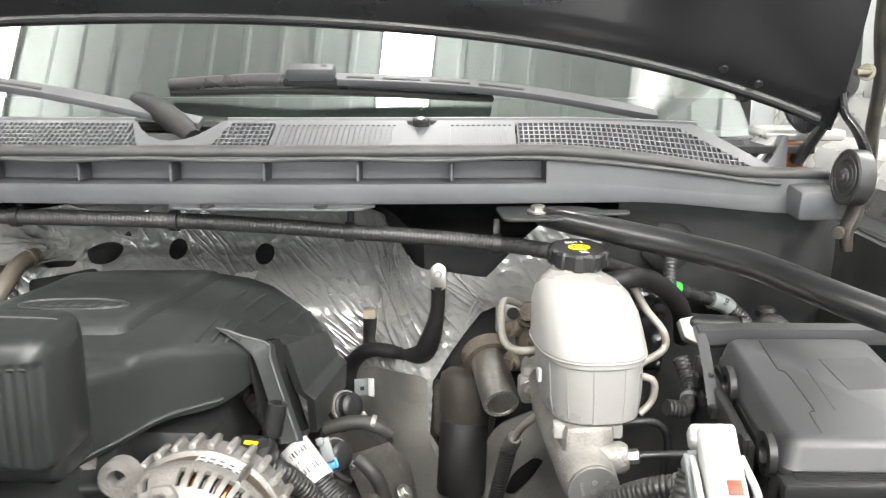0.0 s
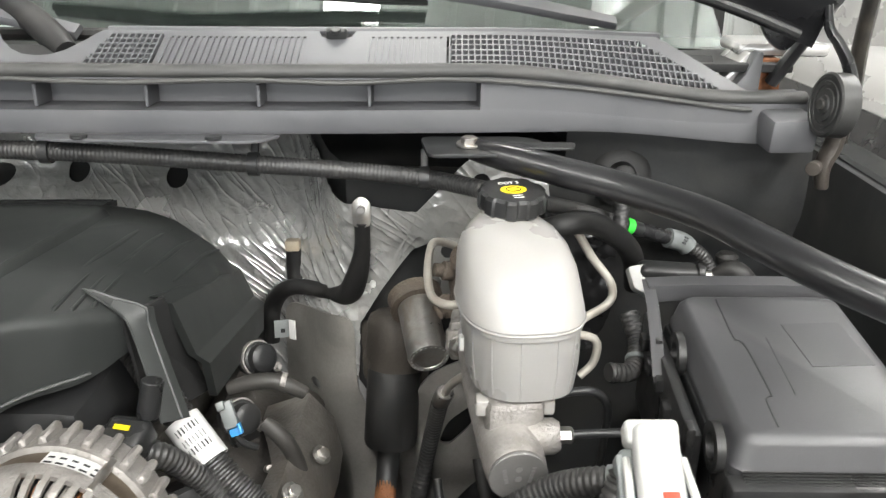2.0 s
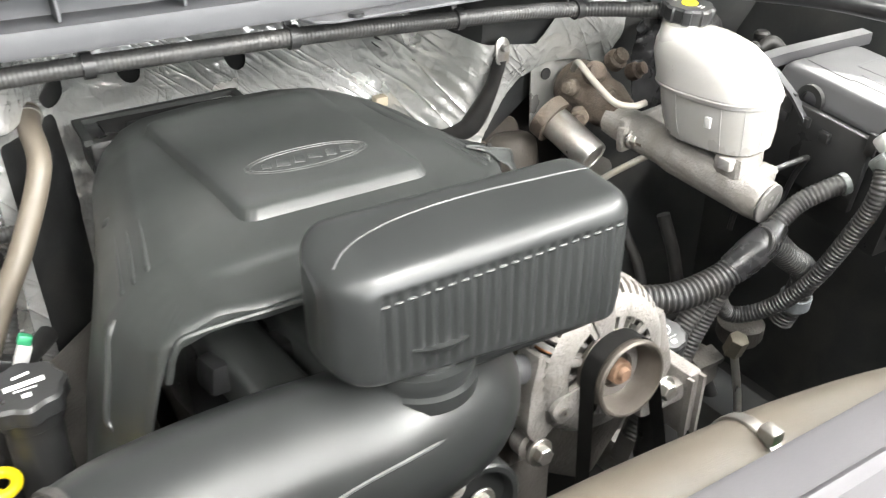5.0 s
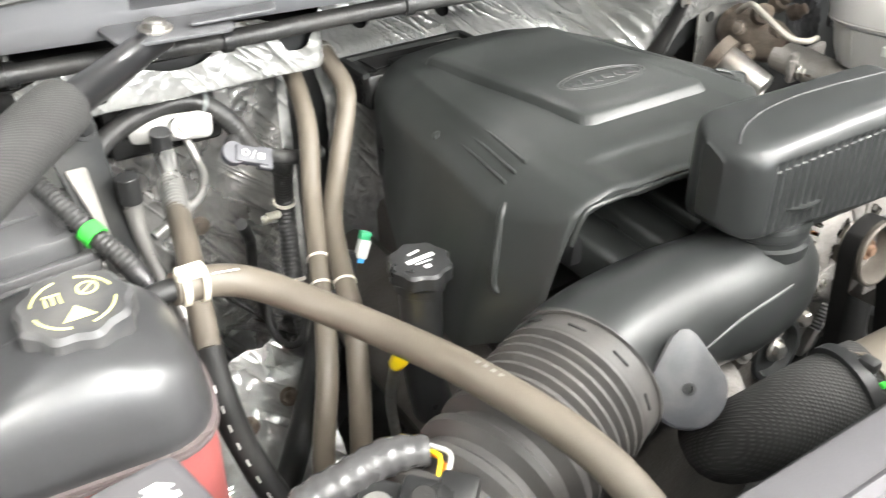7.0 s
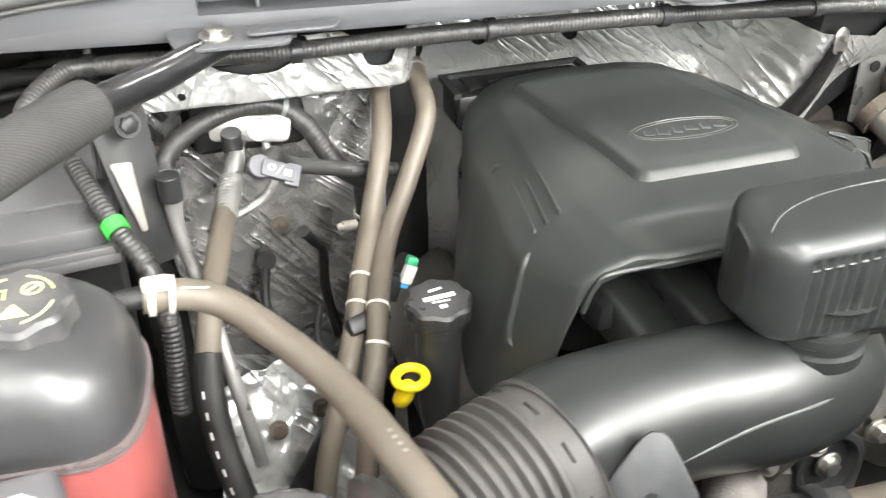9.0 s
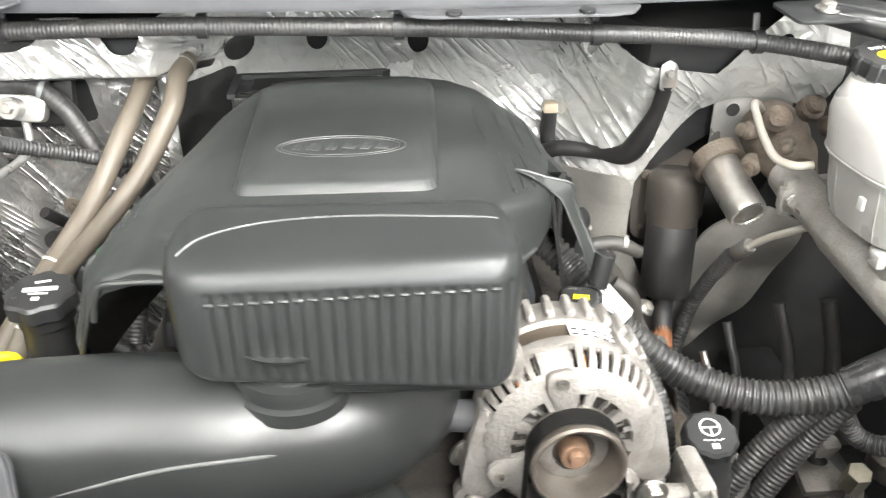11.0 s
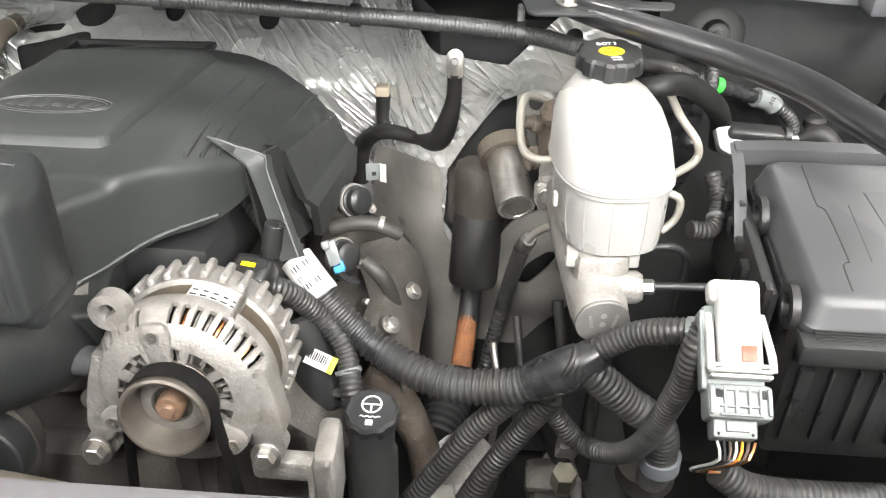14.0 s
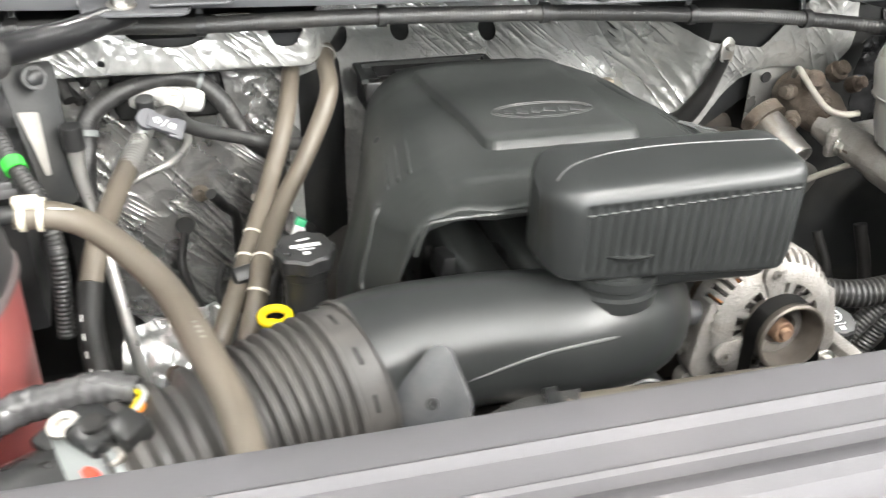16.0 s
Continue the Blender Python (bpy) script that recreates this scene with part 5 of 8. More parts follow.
# The black disc puts the casing's inner shade into its colour.
part("core", disc(0.070, 0.04, AH @ pose(0, 0, -0.066), 40), VOID, alt, "black disc for the alternator's unlit inside")


def front_housing():
    """The domed front casting with two rings of vents cut through it."""
    prof = [(0.0765, -0.042), (0.0815, -0.038), (0.0815, -0.030), (0.0805, -0.024), (0.0770, -0.014), (0.0705, -0.006), (0.0620, -0.001), (0.0560, 0.001), (0.0505, 0.002), (0.0440, 0.002), (0.0350, 0.002), (0.0300, 0.005), (0.0260, 0.009), (0.018, 0.010)]
    n = 180
    bm = bmesh.new()
    vs = [[bm.verts.new(AH @ Vector((r * math.cos(2 * math.pi * k / n), r * math.sin(2 * math.pi * k / n), z))) for k in range(n)] for r, z in prof]
    for i in range(len(prof) - 1):
        for k in range(n):
            a = 360 * k / n
            solid = any(abs((a - c + 180) % 360 - 180) < 9 for c in (100, 205, 318))
            if i in (3, 4) and k % 4 in (0, 1) and not solid and not 232 < a < 308:
                continue
            if i in (8, 9) and k % 20 < 15 and not (i == 8 and k % 20 == 7) and not solid:
                continue
            bm.faces.new((vs[i][k], vs[i][(k + 1) % n], vs[i + 1][(k + 1) % n], vs[i + 1][k]))
    bmesh.ops.recalc_face_normals(bm, faces=bm.faces)
    bmesh.ops.solidify(bm, geom=bm.faces[:], thickness=0.0045)
    return bm


part("front_housing", front_housing(), CAST, alt, smooth=50)
for k in range(45):
    a = 2 * math.pi * (k * 4 + 1.0) / 180
    part("winding", tube([AH @ Vector((0.060 * math.cos(a), 0.060 * math.sin(a), -0.011)), AH @ Vector((0.0695 * math.cos(a), 0.0695 * math.sin(a), -0.016)), AH @ Vector((0.0725 * math.cos(a), 0.0725 * math.sin(a), -0.032))], 0.0017, 6, 0.006), COPPER if k % 3 == 1 else CAST, alt, "wire winding behind a slot")
part("rotor_fan", merge(disc(0.050, 0.003, AH @ pose(0, 0, -0.012), 40), pipe(0.046, 0.052, 0.004, AH @ pose(0, 0, -0.009), 40)), DARKCAST, alt)
for i in range(22):
    part("fan_blade", bar(AH @ pose(0, 0, 0, 0, 0, i * 16.36) @ Vector((0.034, 0, -0.008)), AH @ pose(0, 0, 0, 0, 0, i * 16.36 + 3) @ Vector((0.0455, 0, -0.008)), AH.to_3x3() @ Vector((0, 0, 1)), 0.008, 0.0022), CAST, alt, smooth=0)
for a in (100, 205, 318):
    q = AH @ pose(0, 0, 0, 0, 0, a)
    part("face_pad", prism(rounded([(0.034, -0.008), (0.060, -0.014), (0.074, -0.010), (0.074, 0.010), (0.060, 0.014), (0.034, 0.008)], 0.006), 0.007, q @ pose(0, 0, -0.003), 0.002), CAST, alt)
    part("face_screw", pipe(0.002, 0.005, 0.003, q @ pose(0.064, 0, 0.004), 14), STEEL, alt)
for i in range(30):
    q = AH @ pose(0, 0, 0, 0, 0, i * 12)
    part("rear_fin", rbox(0.011, 0.0075, 0.032, q @ pose(0.0815, 0, -0.086), 0.002, 1), CAST, alt)


def lug(a, r, hole=0.007, size=0.0165, z=-0.03):
    q = AH @ pose(0, 0, 0, 0, 0, a)
    part("lug", merge(rbox(0.030, 0.024, 0.014, q @ pose(r - 0.017, 0, z + 0.008), 0.004), pipe(hole, size * 0.9, 0.016, q @ pose(r, 0, z), 24)), CAST, alt)


lug(128, 0.091, 0.0085, 0.019, -0.030)
lug(219, 0.104)
lug(322, 0.094)
for a, r in ((219, 0.104), (322, 0.094)):
    part("bolt", hexbolt(AH @ Vector((r * math.cos(radians(a)), r * math.sin(radians(a)), -0.004)), AH.to_3x3() @ Vector((0, 0, 1)), 0.0095, 0.013), STEEL, alt)
# the cheeks that carry the lower lugs
for cheek in ([(-0.074, 0.034), (-0.084, 0.0), (-0.091, -0.045), (-0.080, -0.064), (-0.062, -0.052), (-0.060, -0.01), (-0.066, 0.03)], [(0.076, 0.030), (0.083, 0.0), (0.091, -0.04), (0.080, -0.056), (0.060, -0.048), (0.060, -0.01), (0.066, 0.028)]):
    part("cheek", prism(rounded(cheek, 0.008, 3), 0.030, AH @ pose(0, 0, -0.038), 0.003), CAST, alt)
part("through_bolt", disc(0.004, 0.05, AH @ pose(0, 0, 0, 0, 0, 55) @ pose(0.078, 0, -0.075), 12), STEEL, alt)
pulley = part("pulley", lathe([(0.020, 0.012), (0.0375, 0.012), (0.0385, 0.014), (0.0385, 0.017), (0.0365, 0.019), (0.0365, 0.039), (0.0385, 0.041), (0.0385, 0.045), (0.0365, 0.0465), (0.0345, 0.046), (0.0325, 0.040), (0.031, 0.022), (0.028, 0.0185), (0.014, 0.018)], AM @ Matrix.Diagonal((1.03, 1.03, 1, 1)), 48), mat("pulley_steel", (0.13, 0.115, 0.10), 0.45, 0.6, 0.2, 40, 300, 0.2, 0.0005), alt)
part("shaft_nut", merge(lathe([(0.0125, 0.016), (0.0125, 0.030), (0.0110, 0.032)], AM, 28), lathe([(0.0070, 0.03), (0.0070, 0.035), (0.0055, 0.037)], AM, 16)), mat("rusted_nut", (0.24, 0.15, 0.10), 0.6, 0.4, 0.3, 60, 300, 0.4, 0.001), pulley, "rusty shaft nut")
for i in range(5):
    q = AH @ pose(0, 0, 0, 0, 0, 58 + i * 6.6)
    part("label", rbox(0.0009, 0.0094, 0.021, q @ pose(0.0786, 0, -0.050), 0), PAPER, alt, "white part label", 0)
    part("label_bars", merge(rbox(0.0005, 0.0060, 0.0022, q @ pose(0.0791, 0, -0.0445), 0), rbox(0.0005, 0.0050, 0.0024, q @ pose(0.0791, 0, -0.0525), 0)), INK, alt, smooth=0)
part("bracket", merge(rbox(0.022, 0.06, 0.085, pose(-0.130, 0.685, 0.970, 0, 0, 4), 0.007), rbox(0.075, 0.022, 0.026, pose(-0.162, 0.672, 0.986), 0.008)), CAST, alt, "cast alternator bracket")
part("bracket_rib", merge(bar((-0.140, 0.653, 1.01), (-0.140, 0.653, 0.93), (1, 0, 0), 0.004, 0.008), bar((-0.124, 0.653, 1.01), (-0.124, 0.653, 0.93), (1, 0, 0), 0.004, 0.008)), CAST, alt)

belt = bmesh.new()
BELT = []
for a in np.linspace(-12, 190, 22):
    BELT.append((0.0405 * math.cos(radians(a)), 0.0405 * math.sin(radians(a))))
BELT = [(0.098, -0.30), (0.064, -0.15)] + BELT + [(-0.045, -0.12), (-0.055, -0.30)]
loops = []
for x, y in BELT:
    loops.append([AM @ Vector((x, y, z)) for z in (0.019, 0.039)])
rings(belt, loops, closed=False)
g = bmesh.ops.solidify(belt, geom=belt.faces[:], thickness=0.004)
solo("drive_belt", belt, RUBBER, "black ribbed rubber drive belt over the pulley", "belt")
idler = thing("idler_pulley", (-0.43, 0.60, 1.0), "black plastic idler pulley beside the alternator", "pulley")
part("rim", lathe([(0.012, 0), (0.036, 0), (0.038, 0.003), (0.038, 0.026), (0.036, 0.028), (0.031, 0.028), (0.028, 0.018), (0.012, 0.018)], frame_of((-0.425, 0.645, 1.018), (0, -0.99, 0.1)), 40), DUCT, idler)
part("bolt", hexbolt((-0.425, 0.622, 1.02), (0, -0.99, 0.1), 0.009, 0.01), STEEL, idler)

# ---- brake master cylinder and reservoir ----
brake = thing("brake_fluid_reservoir", (0.125, 0.88, 1.125), "translucent white brake fluid reservoir with black cap", "reservoir")


def reservoir():
    bm = bmesh.new()
    loops = []
    yaw = Matrix.Rotation(radians(8), 3, "Z")
    for z, cy, hx, hy in ((1.134, -0.020, 0.047, 0.060), (1.138, -0.020, 0.053, 0.066), (1.160, -0.016, 0.0565, 0.072), (1.197, -0.011, 0.0580, 0.076), (1.1985, -0.010, 0.0615, 0.0795), (1.204, -0.008, 0.0630, 0.0810),
                          (1.207, -0.008, 0.0632, 0.0812), (1.211, -0.007, 0.0626, 0.0806), (1.226, 0.001, 0.0610, 0.0775), (1.241, 0.010, 0.0592, 0.073), (1.255, 0.020, 0.0545, 0.065), (1.264, 0.032, 0.046, 0.053), (1.268, 0.048, 0.036, 0.038), (1.272, 0.058, 0.028, 0.028), (1.282, 0.060, 0.026, 0.026)):
        row = []
        for a in np.linspace(0, 2 * math.pi, 49)[:-1]:
            ca, sa = math.cos(a), math.sin(a)
            e = 0.70 if z < 1.198 else 0.74 if z < 1.245 else 0.86 if z < 1.264 else 1.0
            v = yaw @ Vector((abs(ca) ** e * math.copysign(hx * 0.93, ca), cy + abs(sa) ** e * math.copysign(hy, sa), 0))
            row.append(Vector((0.127 + v.x, 0.915 + v.y, z)))
        loops.append(row)
    return loops


HALVES = reservoir()
part("bottle", rings(bmesh.new(), HALVES[6:]), CREAM, brake)
part("bottle_base", rings(bmesh.new(), HALVES[:7]), MILKY, brake, "milky lower half")
part("rim", tube(HALVES[5] + HALVES[5][:1], 0.0012, 6, 0.006), CREAM, brake)
for k in (2, 7, 12, 17, 22, 27, 31, 35, 38, 41, 45):
    part("side_rib", tube([HALVES[i][k] for i in (1, 2, 3)], 0.0007, 6, 0.006), MILKY, brake)
CAPM = frame_of((0.124, 0.975, 1.276), (0.03, -0.12, 0.99))
brake_cap = part("cap", disc(0.0335, 0.021, CAPM, 96, 0.003, wave=lambda a, r, h: r * (1 + 0.055 * (1 if math.sin(a * 9) > 0.15 else -0.35) * (1 if r > 0.02 else 0))), BLACK, brake, "black scalloped cap")
part("cap_mark", prism(circle(0, -0.001, 0.0135, 24, 0.72), 0.0006, CAPM @ pose(0, 0, 0.0209)), YELLOW, brake_cap, "yellow oval mark", 0)
part("cap_ring", pipe(0.0070, 0.0080, 0.0008, CAPM @ pose(0, -0.001, 0.0212) @ Matrix.Diagonal((1, 0.72, 1, 1)), 24), INK, brake_cap, smooth=0)
text_part("DOT 3", 0.0075, CAPM @ pose(0, 0.0165, 0.0212), MARK, brake_cap)
part("cap_icon", merge(rbox(0.010, 0.0012, 0.0004, CAPM @ pose(0, -0.0155, 0.0212), 0), rbox(0.010, 0.0012, 0.0004, CAPM @ pose(0, -0.0205, 0.0212), 0)), MARK, brake_cap, smooth=0)
part("side_plug", rbox(0.004, 0.009, 0.014, pose(0.0735, 0.868, 1.178, 0, 0, 8), 0.001), WHITE, brake)
part("foot", rbox(0.018, 0.02, 0.016, pose(0.096, 0.845, 1.126), 0.003), CREAM, brake)
part("foot", rbox(0.018, 0.02, 0.016, pose(0.152, 0.852, 1.124), 0.003), CREAM, brake)

mc = thing("brake_master_cylinder", (0.115, 0.9, 1.05), "cast aluminium brake master cylinder under the reservoir", "master cylinder")
A, B = Vector((0.088, 1.055, 1.120)), Vector((0.1245, 0.798, 1.083))
axis = (B - A).normalized()
part("barrel", lathe([(0.024, 0), (0.026, 0.02), (0.026, 0.10), (0.029, 0.12), (0.029, 0.245), (0.0275, 0.2595), (0.0265, 0.2615), (0.005, 0.2615)], frame_of(A, axis), 36), CAST, mc)
part("end_plug", disc(0.0270, 0.004, frame_of(B + axis * 0.0005, axis), 36), mat("plug_aluminium", (0.17, 0.165, 0.16), 0.5, 0.35, 0.15, 60, 400, 0.3, 0.0005), mc, "stamped end plug")
EP = frame_of(B + axis * 0.0046, axis, (0, 0, 1))
bars(1, EP @ pose(0.012, 0.002, 0, 0, 0, 78), 0.018, 0.007, BRIGHT, mc, "stamp_bar", 4, 0.7)
bars(1, EP @ pose(-0.012, 0.002, 0, 0, 0, 102), 0.018, 0.007, BRIGHT, mc, "stamp_bar", 7, 0.7)
for y in (0.009, -0.002):
    part("stamp_dot", disc(0.0032, 0.0006, EP @ pose(0, y, 0), 16), BRIGHT, mc)
part("neck", rbox(0.055, 0.045, 0.05, pose(0.122, 0.850, 1.112, 0, 0, 8), 0.01), CAST, mc)
part("flange", merge(rbox(0.035, 0.014, 0.03, pose(0.076, 1.008, 1.112, 0, 0, 8), 0.005), merge(rbox(0.10, 0.014, 0.05, pose(0.112, 1.016, 1.112, 0, 0, 8), 0.008), None)), CAST, mc)
part("flange_nut", hexbolt((0.074, 0.998, 1.110), (0.1, -1, 0), 0.0085, 0.012), STEEL, mc)
part("flange_stud", disc(0.004, 0.014, frame_of((0.075, 0.99, 1.109), (0.1, -1, -0.1)), 12), RUST, mc)
part("port", lathe([(0.017, 0), (0.017, 0.03), (0.013, 0.036)], frame_of((0.130, 0.836, 1.097), (0.99, -0.03, 0.07)), 24), CAST, mc)
part("port_nut", lathe([(0.008, 0), (0.008, 0.010), (0.006, 0.012)], frame_of((0.166, 0.835, 1.100), (0.99, -0.03, 0.07)), 6), STEEL, mc)
part("pipe", tube([(0.176, 0.835, 1.1008), (0.205, 0.833, 1.104), (0.235, 0.834, 1.104), (0.252, 0.842, 1.095), (0.258, 0.86, 1.06), (0.258, 0.88, 0.98)], 0.0042, 10, 0.006), BLACK, mc, "black brake pipe")
part("pipe", tube([(0.150, 0.885, 1.11), (0.185, 0.885, 1.118), (0.208, 0.89, 1.114), (0.222, 0.90, 1.09), (0.222, 0.91, 1.04), (0.22, 0.92, 0.96)], 0.0042, 10, 0.006), BLACK, mc, "black brake pipe")
part("web", rbox(0.03, 0.09, 0.014, pose(0.095, 0.93, 1.10, 0, 0, 8), 0.004), CAST, mc)

boost = thing("hydraulic_booster", (0.08, 1.1, 1.03), "rusty hydraulic brake booster behind the master cylinder", "brake booster")
part("plate", prism(rounded([(-0.048, -0.058), (0.06, -0.058), (0.06, 0.052), (-0.048, 0.052)], 0.006), 0.004, frame_of((0.083, 1.185, 1.125), (0, -1, 0.05)), 0.001), BRIGHT, boost, "galvanised mounting plate")
part("plate_hole", disc(0.009, 0.002, frame_of((0.060, 1.180, 1.155), (0, -1, 0.05)), 20), VOID, boost)
part("body", lathe([(0.030, 0), (0.040, 0.012), (0.042, 0.05), (0.036, 0.07), (0.036, 0.095), (0.028, 0.12), (0.022, 0.14)], frame_of((0.108, 1.175, 1.135), (-0.1, -0.99, -0.05)), 30), RUST, boost)
for i, (x, y, z, r) in enumerate(((0.083, 1.10, 1.172, 0.017), (0.118, 1.10, 1.182, 0.016), (0.090, 1.075, 1.155, 0.010), (0.070, 1.12, 1.15, 0.012), (0.065, 1.10, 1.118, 0.014), (0.135, 1.08, 1.170, 0.013))):
    part("fitting", lathe([(r * 0.8, 0), (r, 0.004), (r, 0.016), (r * 0.7, 0.019), (r * 0.7, 0.028), (r * 0.4, 0.03)], frame_of((x, y, z), ((-0.3, -0.8, 0.5), (0.1, -0.7, 0.7), (-0.4, -0.9, 0), (-0.9, -0.3, 0.2), (-0.6, -0.7, -0.2), (0.3, -0.8, 0.5))[i]), 14), RUST, boost)
part("collar", pipe(0.020, 0.034, 0.020, frame_of((0.019, 1.122, 1.117), (0.26, -0.86, -0.44)), 30), RUST, boost, "rusty flange of the accumulator")
VA, VB = Vector((0.021, 1.115, 1.114)), Vector((0.0405, 1.030, 1.0745))
vax = (VB - VA).normalized()
accumulator = part("accumulator", lathe([(0.023, 0), (0.0245, 0.004), (0.0245, 0.088), (0.0235, 0.0925), (0.0185, 0.0930), (0.0180, 0.0915), (0.003, 0.0915)], frame_of(VA, vax), 36), STEEL, boost, "bare steel accumulator canister")
bm = bmesh.new()
VM = frame_of(VA + vax * 0.0931, vax)
for k in range(22):
    rbox(0.0022 if k % 3 else 0.0012, 0.0013, 0.0003, VM @ pose(0, 0, 0, 0, 0, k * 360 / 22) @ pose(0, 0.0208, 0), 0, 1, bm)
part("print_bar", bm, MARK, accumulator, smooth=0)
part("metal_pipe", tube([(0.081, 1.14, 1.170), (0.060, 1.11, 1.190), (0.044, 1.085, 1.200), (0.039, 1.062, 1.194), (0.038, 1.030, 1.180), (0.043, 1.003, 1.167), (0.058, 0.985, 1.165), (0.078, 0.982, 1.167)], 0.0048, 12, 0.006), TUBEPAINT, boost, "bent cream-painted pipe")
part("metal_pipe", tube([(0.196, 1.013, 1.243), (0.216, 1.021, 1.209), (0.238, 1.014, 1.181), (0.238, 1.010, 1.160), (0.207, 0.985, 1.151), (0.19, 0.975, 1.145)], 0.0048, 12, 0.006), TUBEPAINT, boost, "bent cream-painted pipe")
part("metal_pipe", tube([(0.19, 0.96, 1.145), (0.215, 0.955, 1.140), (0.215, 0.955, 1.115), (0.20, 0.95, 1.10)], 0.0045, 12, 0.006), TUBEPAINT, boost)
part("pressure_hose", tube([(0.150, 1.04, 1.225), (0.172, 0.989, 1.252), (0.208, 1.006, 1.252), (0.247, 1.032, 1.226), (0.272, 1.065, 1.19), (0.28, 1.08, 1.15)], 0.0125, 14, 0.008), RUBBER, boost, "thick black rubber hose")
part("return_line", tube([(0.088, 0.97, 1.094), (0.066, 1.02, 1.05), (0.056, 1.06, 1.01)], 0.005, 10, 0.006), TUBEPAINT, boost)
part("crimp", lathe([(0.009, 0), (0.011, 0.004), (0.011, 0.03), (0.009, 0.034)], frame_of((0.059, 1.05, 1.022), (-0.2, 0.62, -0.75)), 18), STEEL, boost)
part("line_sleeve", tube([(0.052, 1.08, 0.99), (0.042, 1.12, 0.92), (0.031, 1.14, 0.853), (0.015, 1.13, 0.771), (0.0, 1.1, 0.7)], 0.010, 12, 0.006, pitch=0.007, amp=0.0012), LOOM, boost)

# ---- steering column ----
col = thing("steering_shaft", (-0.01, 1.12, 0.7), "black steering column boot and rusty shaft at the firewall", "steering shaft")
part("flange", prism(rounded([(-0.05, -0.075), (0.035, -0.078), (0.05, 0.0), (0.035, 0.06), (-0.03, 0.055), (-0.055, 0.02)], 0.02, 5), 0.008, frame_of((-0.004, 1.212, 1.025), (0, -0.98, 0.18)), 0.002), mat("grimy_steel", (0.050, 0.043, 0.036), 0.68, 0.3, 0.3, 20, 250, 0.4, 0.001), col, "grimy steel flange")
part("dome", lathe([(0.026, -0.012), (0.036, -0.004), (0.039, 0.006), (0.039, 0.050), (0.0345, 0.056), (0.0345, 0.072), (0.031, 0.074)], frame_of((-0.006, 1.170, 1.062), (-0.04, -0.24, -0.97)), 32), bpy.data.materials["grimy_steel"], col)
for p in ((-0.038, 1.203, 1.051), (-0.040, 1.196, 0.972)):
    part("bolt", hexbolt(p, (0, -0.98, 0.18), 0.0048, 0.005), RUST, col, "brass-coloured bolt")
part("boot", lathe([(0.033, 0), (0.035, 0.004), (0.035, 0.098), (0.033, 0.104), (0.012, 0.105)], frame_of((-0.009, 1.152, 1.000), (-0.05, -0.22, -0.975)), 32), RUBBER, col, "smooth black rubber boot")
part("yoke", tube([(-0.0145, 1.128, 0.897), (-0.0165, 1.118, 0.875), (-0.0185, 1.10, 0.85)], [0.016, 0.015, 0.014], 18, 0.006), BLACK, col)
part("shaft", tube([(-0.018, 1.105, 0.858), (-0.020, 1.085, 0.83), (-0.0235, 1.06, 0.80)], [0.0135, 0.0145, 0.0155], 18, 0.008), SHAFTRUST, col, "orange rusted shaft")
brace = thing("pedal_brace", (0.08, 1.16, 0.8), "grey stamped steel brace with an oval slot", "brace")
part("plate", sheet(rounded([(-0.035, 0.75), (0.0, 0.93), (0.035, 1.00), (0.11, 1.035), (0.175, 1.0), (0.165, 0.92), (0.12, 0.82), (0.06, 0.74)], 0.02),
                    [rounded([(0.050, 0.878), (0.062, 0.912), (0.093, 0.948), (0.108, 0.940), (0.094, 0.906), (0.066, 0.876)], 0.012)],
                    lambda x, z: Vector((x, 1.165 - 0.25 * (z - 0.88) + 0.006 * math.sin(z * 50), z)), 0.02, 0.005), PANEL, brace)
# Black box behind the slot: unlit depth given as colour.
part("dark_backing", rbox(0.30, 0.05, 0.40, pose(0.12, 1.30, 0.95), 0.01), VOID, brace)

# strap cables on the firewall studs
strap = thing("ground_strap", (-0.1, 1.22, 1.0), "black sleeved ground cable bolted to the firewall", "cable")
part("sleeve", tube([(-0.0465, 1.148, 1.205), (-0.049, 1.165, 1.160), (-0.061, 1.185, 1.110), (-0.075, 1.20, 1.085), (-0.106, 1.235, 1.074), (-0.159, 1.258, 1.070), (-0.194, 1.29, 1.03), (-0.20, 1.29, 0.97)],
                    [0.0095, 0.0105, 0.0155, 0.0150, 0.011, 0.0115, 0.013, 0.012], 14, 0.006), RUBBER, strap)
part("terminal", prism(rounded([(-0.011, -0.02), (0.011, -0.02), (0.0115, 0.012), (0, 0.02), (-0.0115, 0.012)], 0.007), 0.003, frame_of((-0.0465, 1.146, 1.218), (0, -1, 0.1)), 0.0008), STEEL, strap, "crimped ring terminal")
part("stud", disc(0.005, 0.012, frame_of((-0.0465, 1.146, 1.221), (0, -1, 0.1)), 12), STEEL, strap)
stud = thing("insulation_stud", (-0.163, 1.29, 1.03), "plastic capped stud with black sleeve on the firewall", "stud")
part("cap", rbox(0.021, 0.018, 0.016, pose(-0.163, 1.30, 1.118), 0.003), mat("yellowed_plastic", (0.42, 0.36, 0.27), 0.4), stud, "yellowed clear cap")
part("sleeve", tube([(-0.163, 1.302, 1.11), (-0.162, 1.303, 1.08), (-0.160, 1.295, 1.05)], [0.011, 0.0125, 0.012], 14, 0.006), RUBBER, stud)

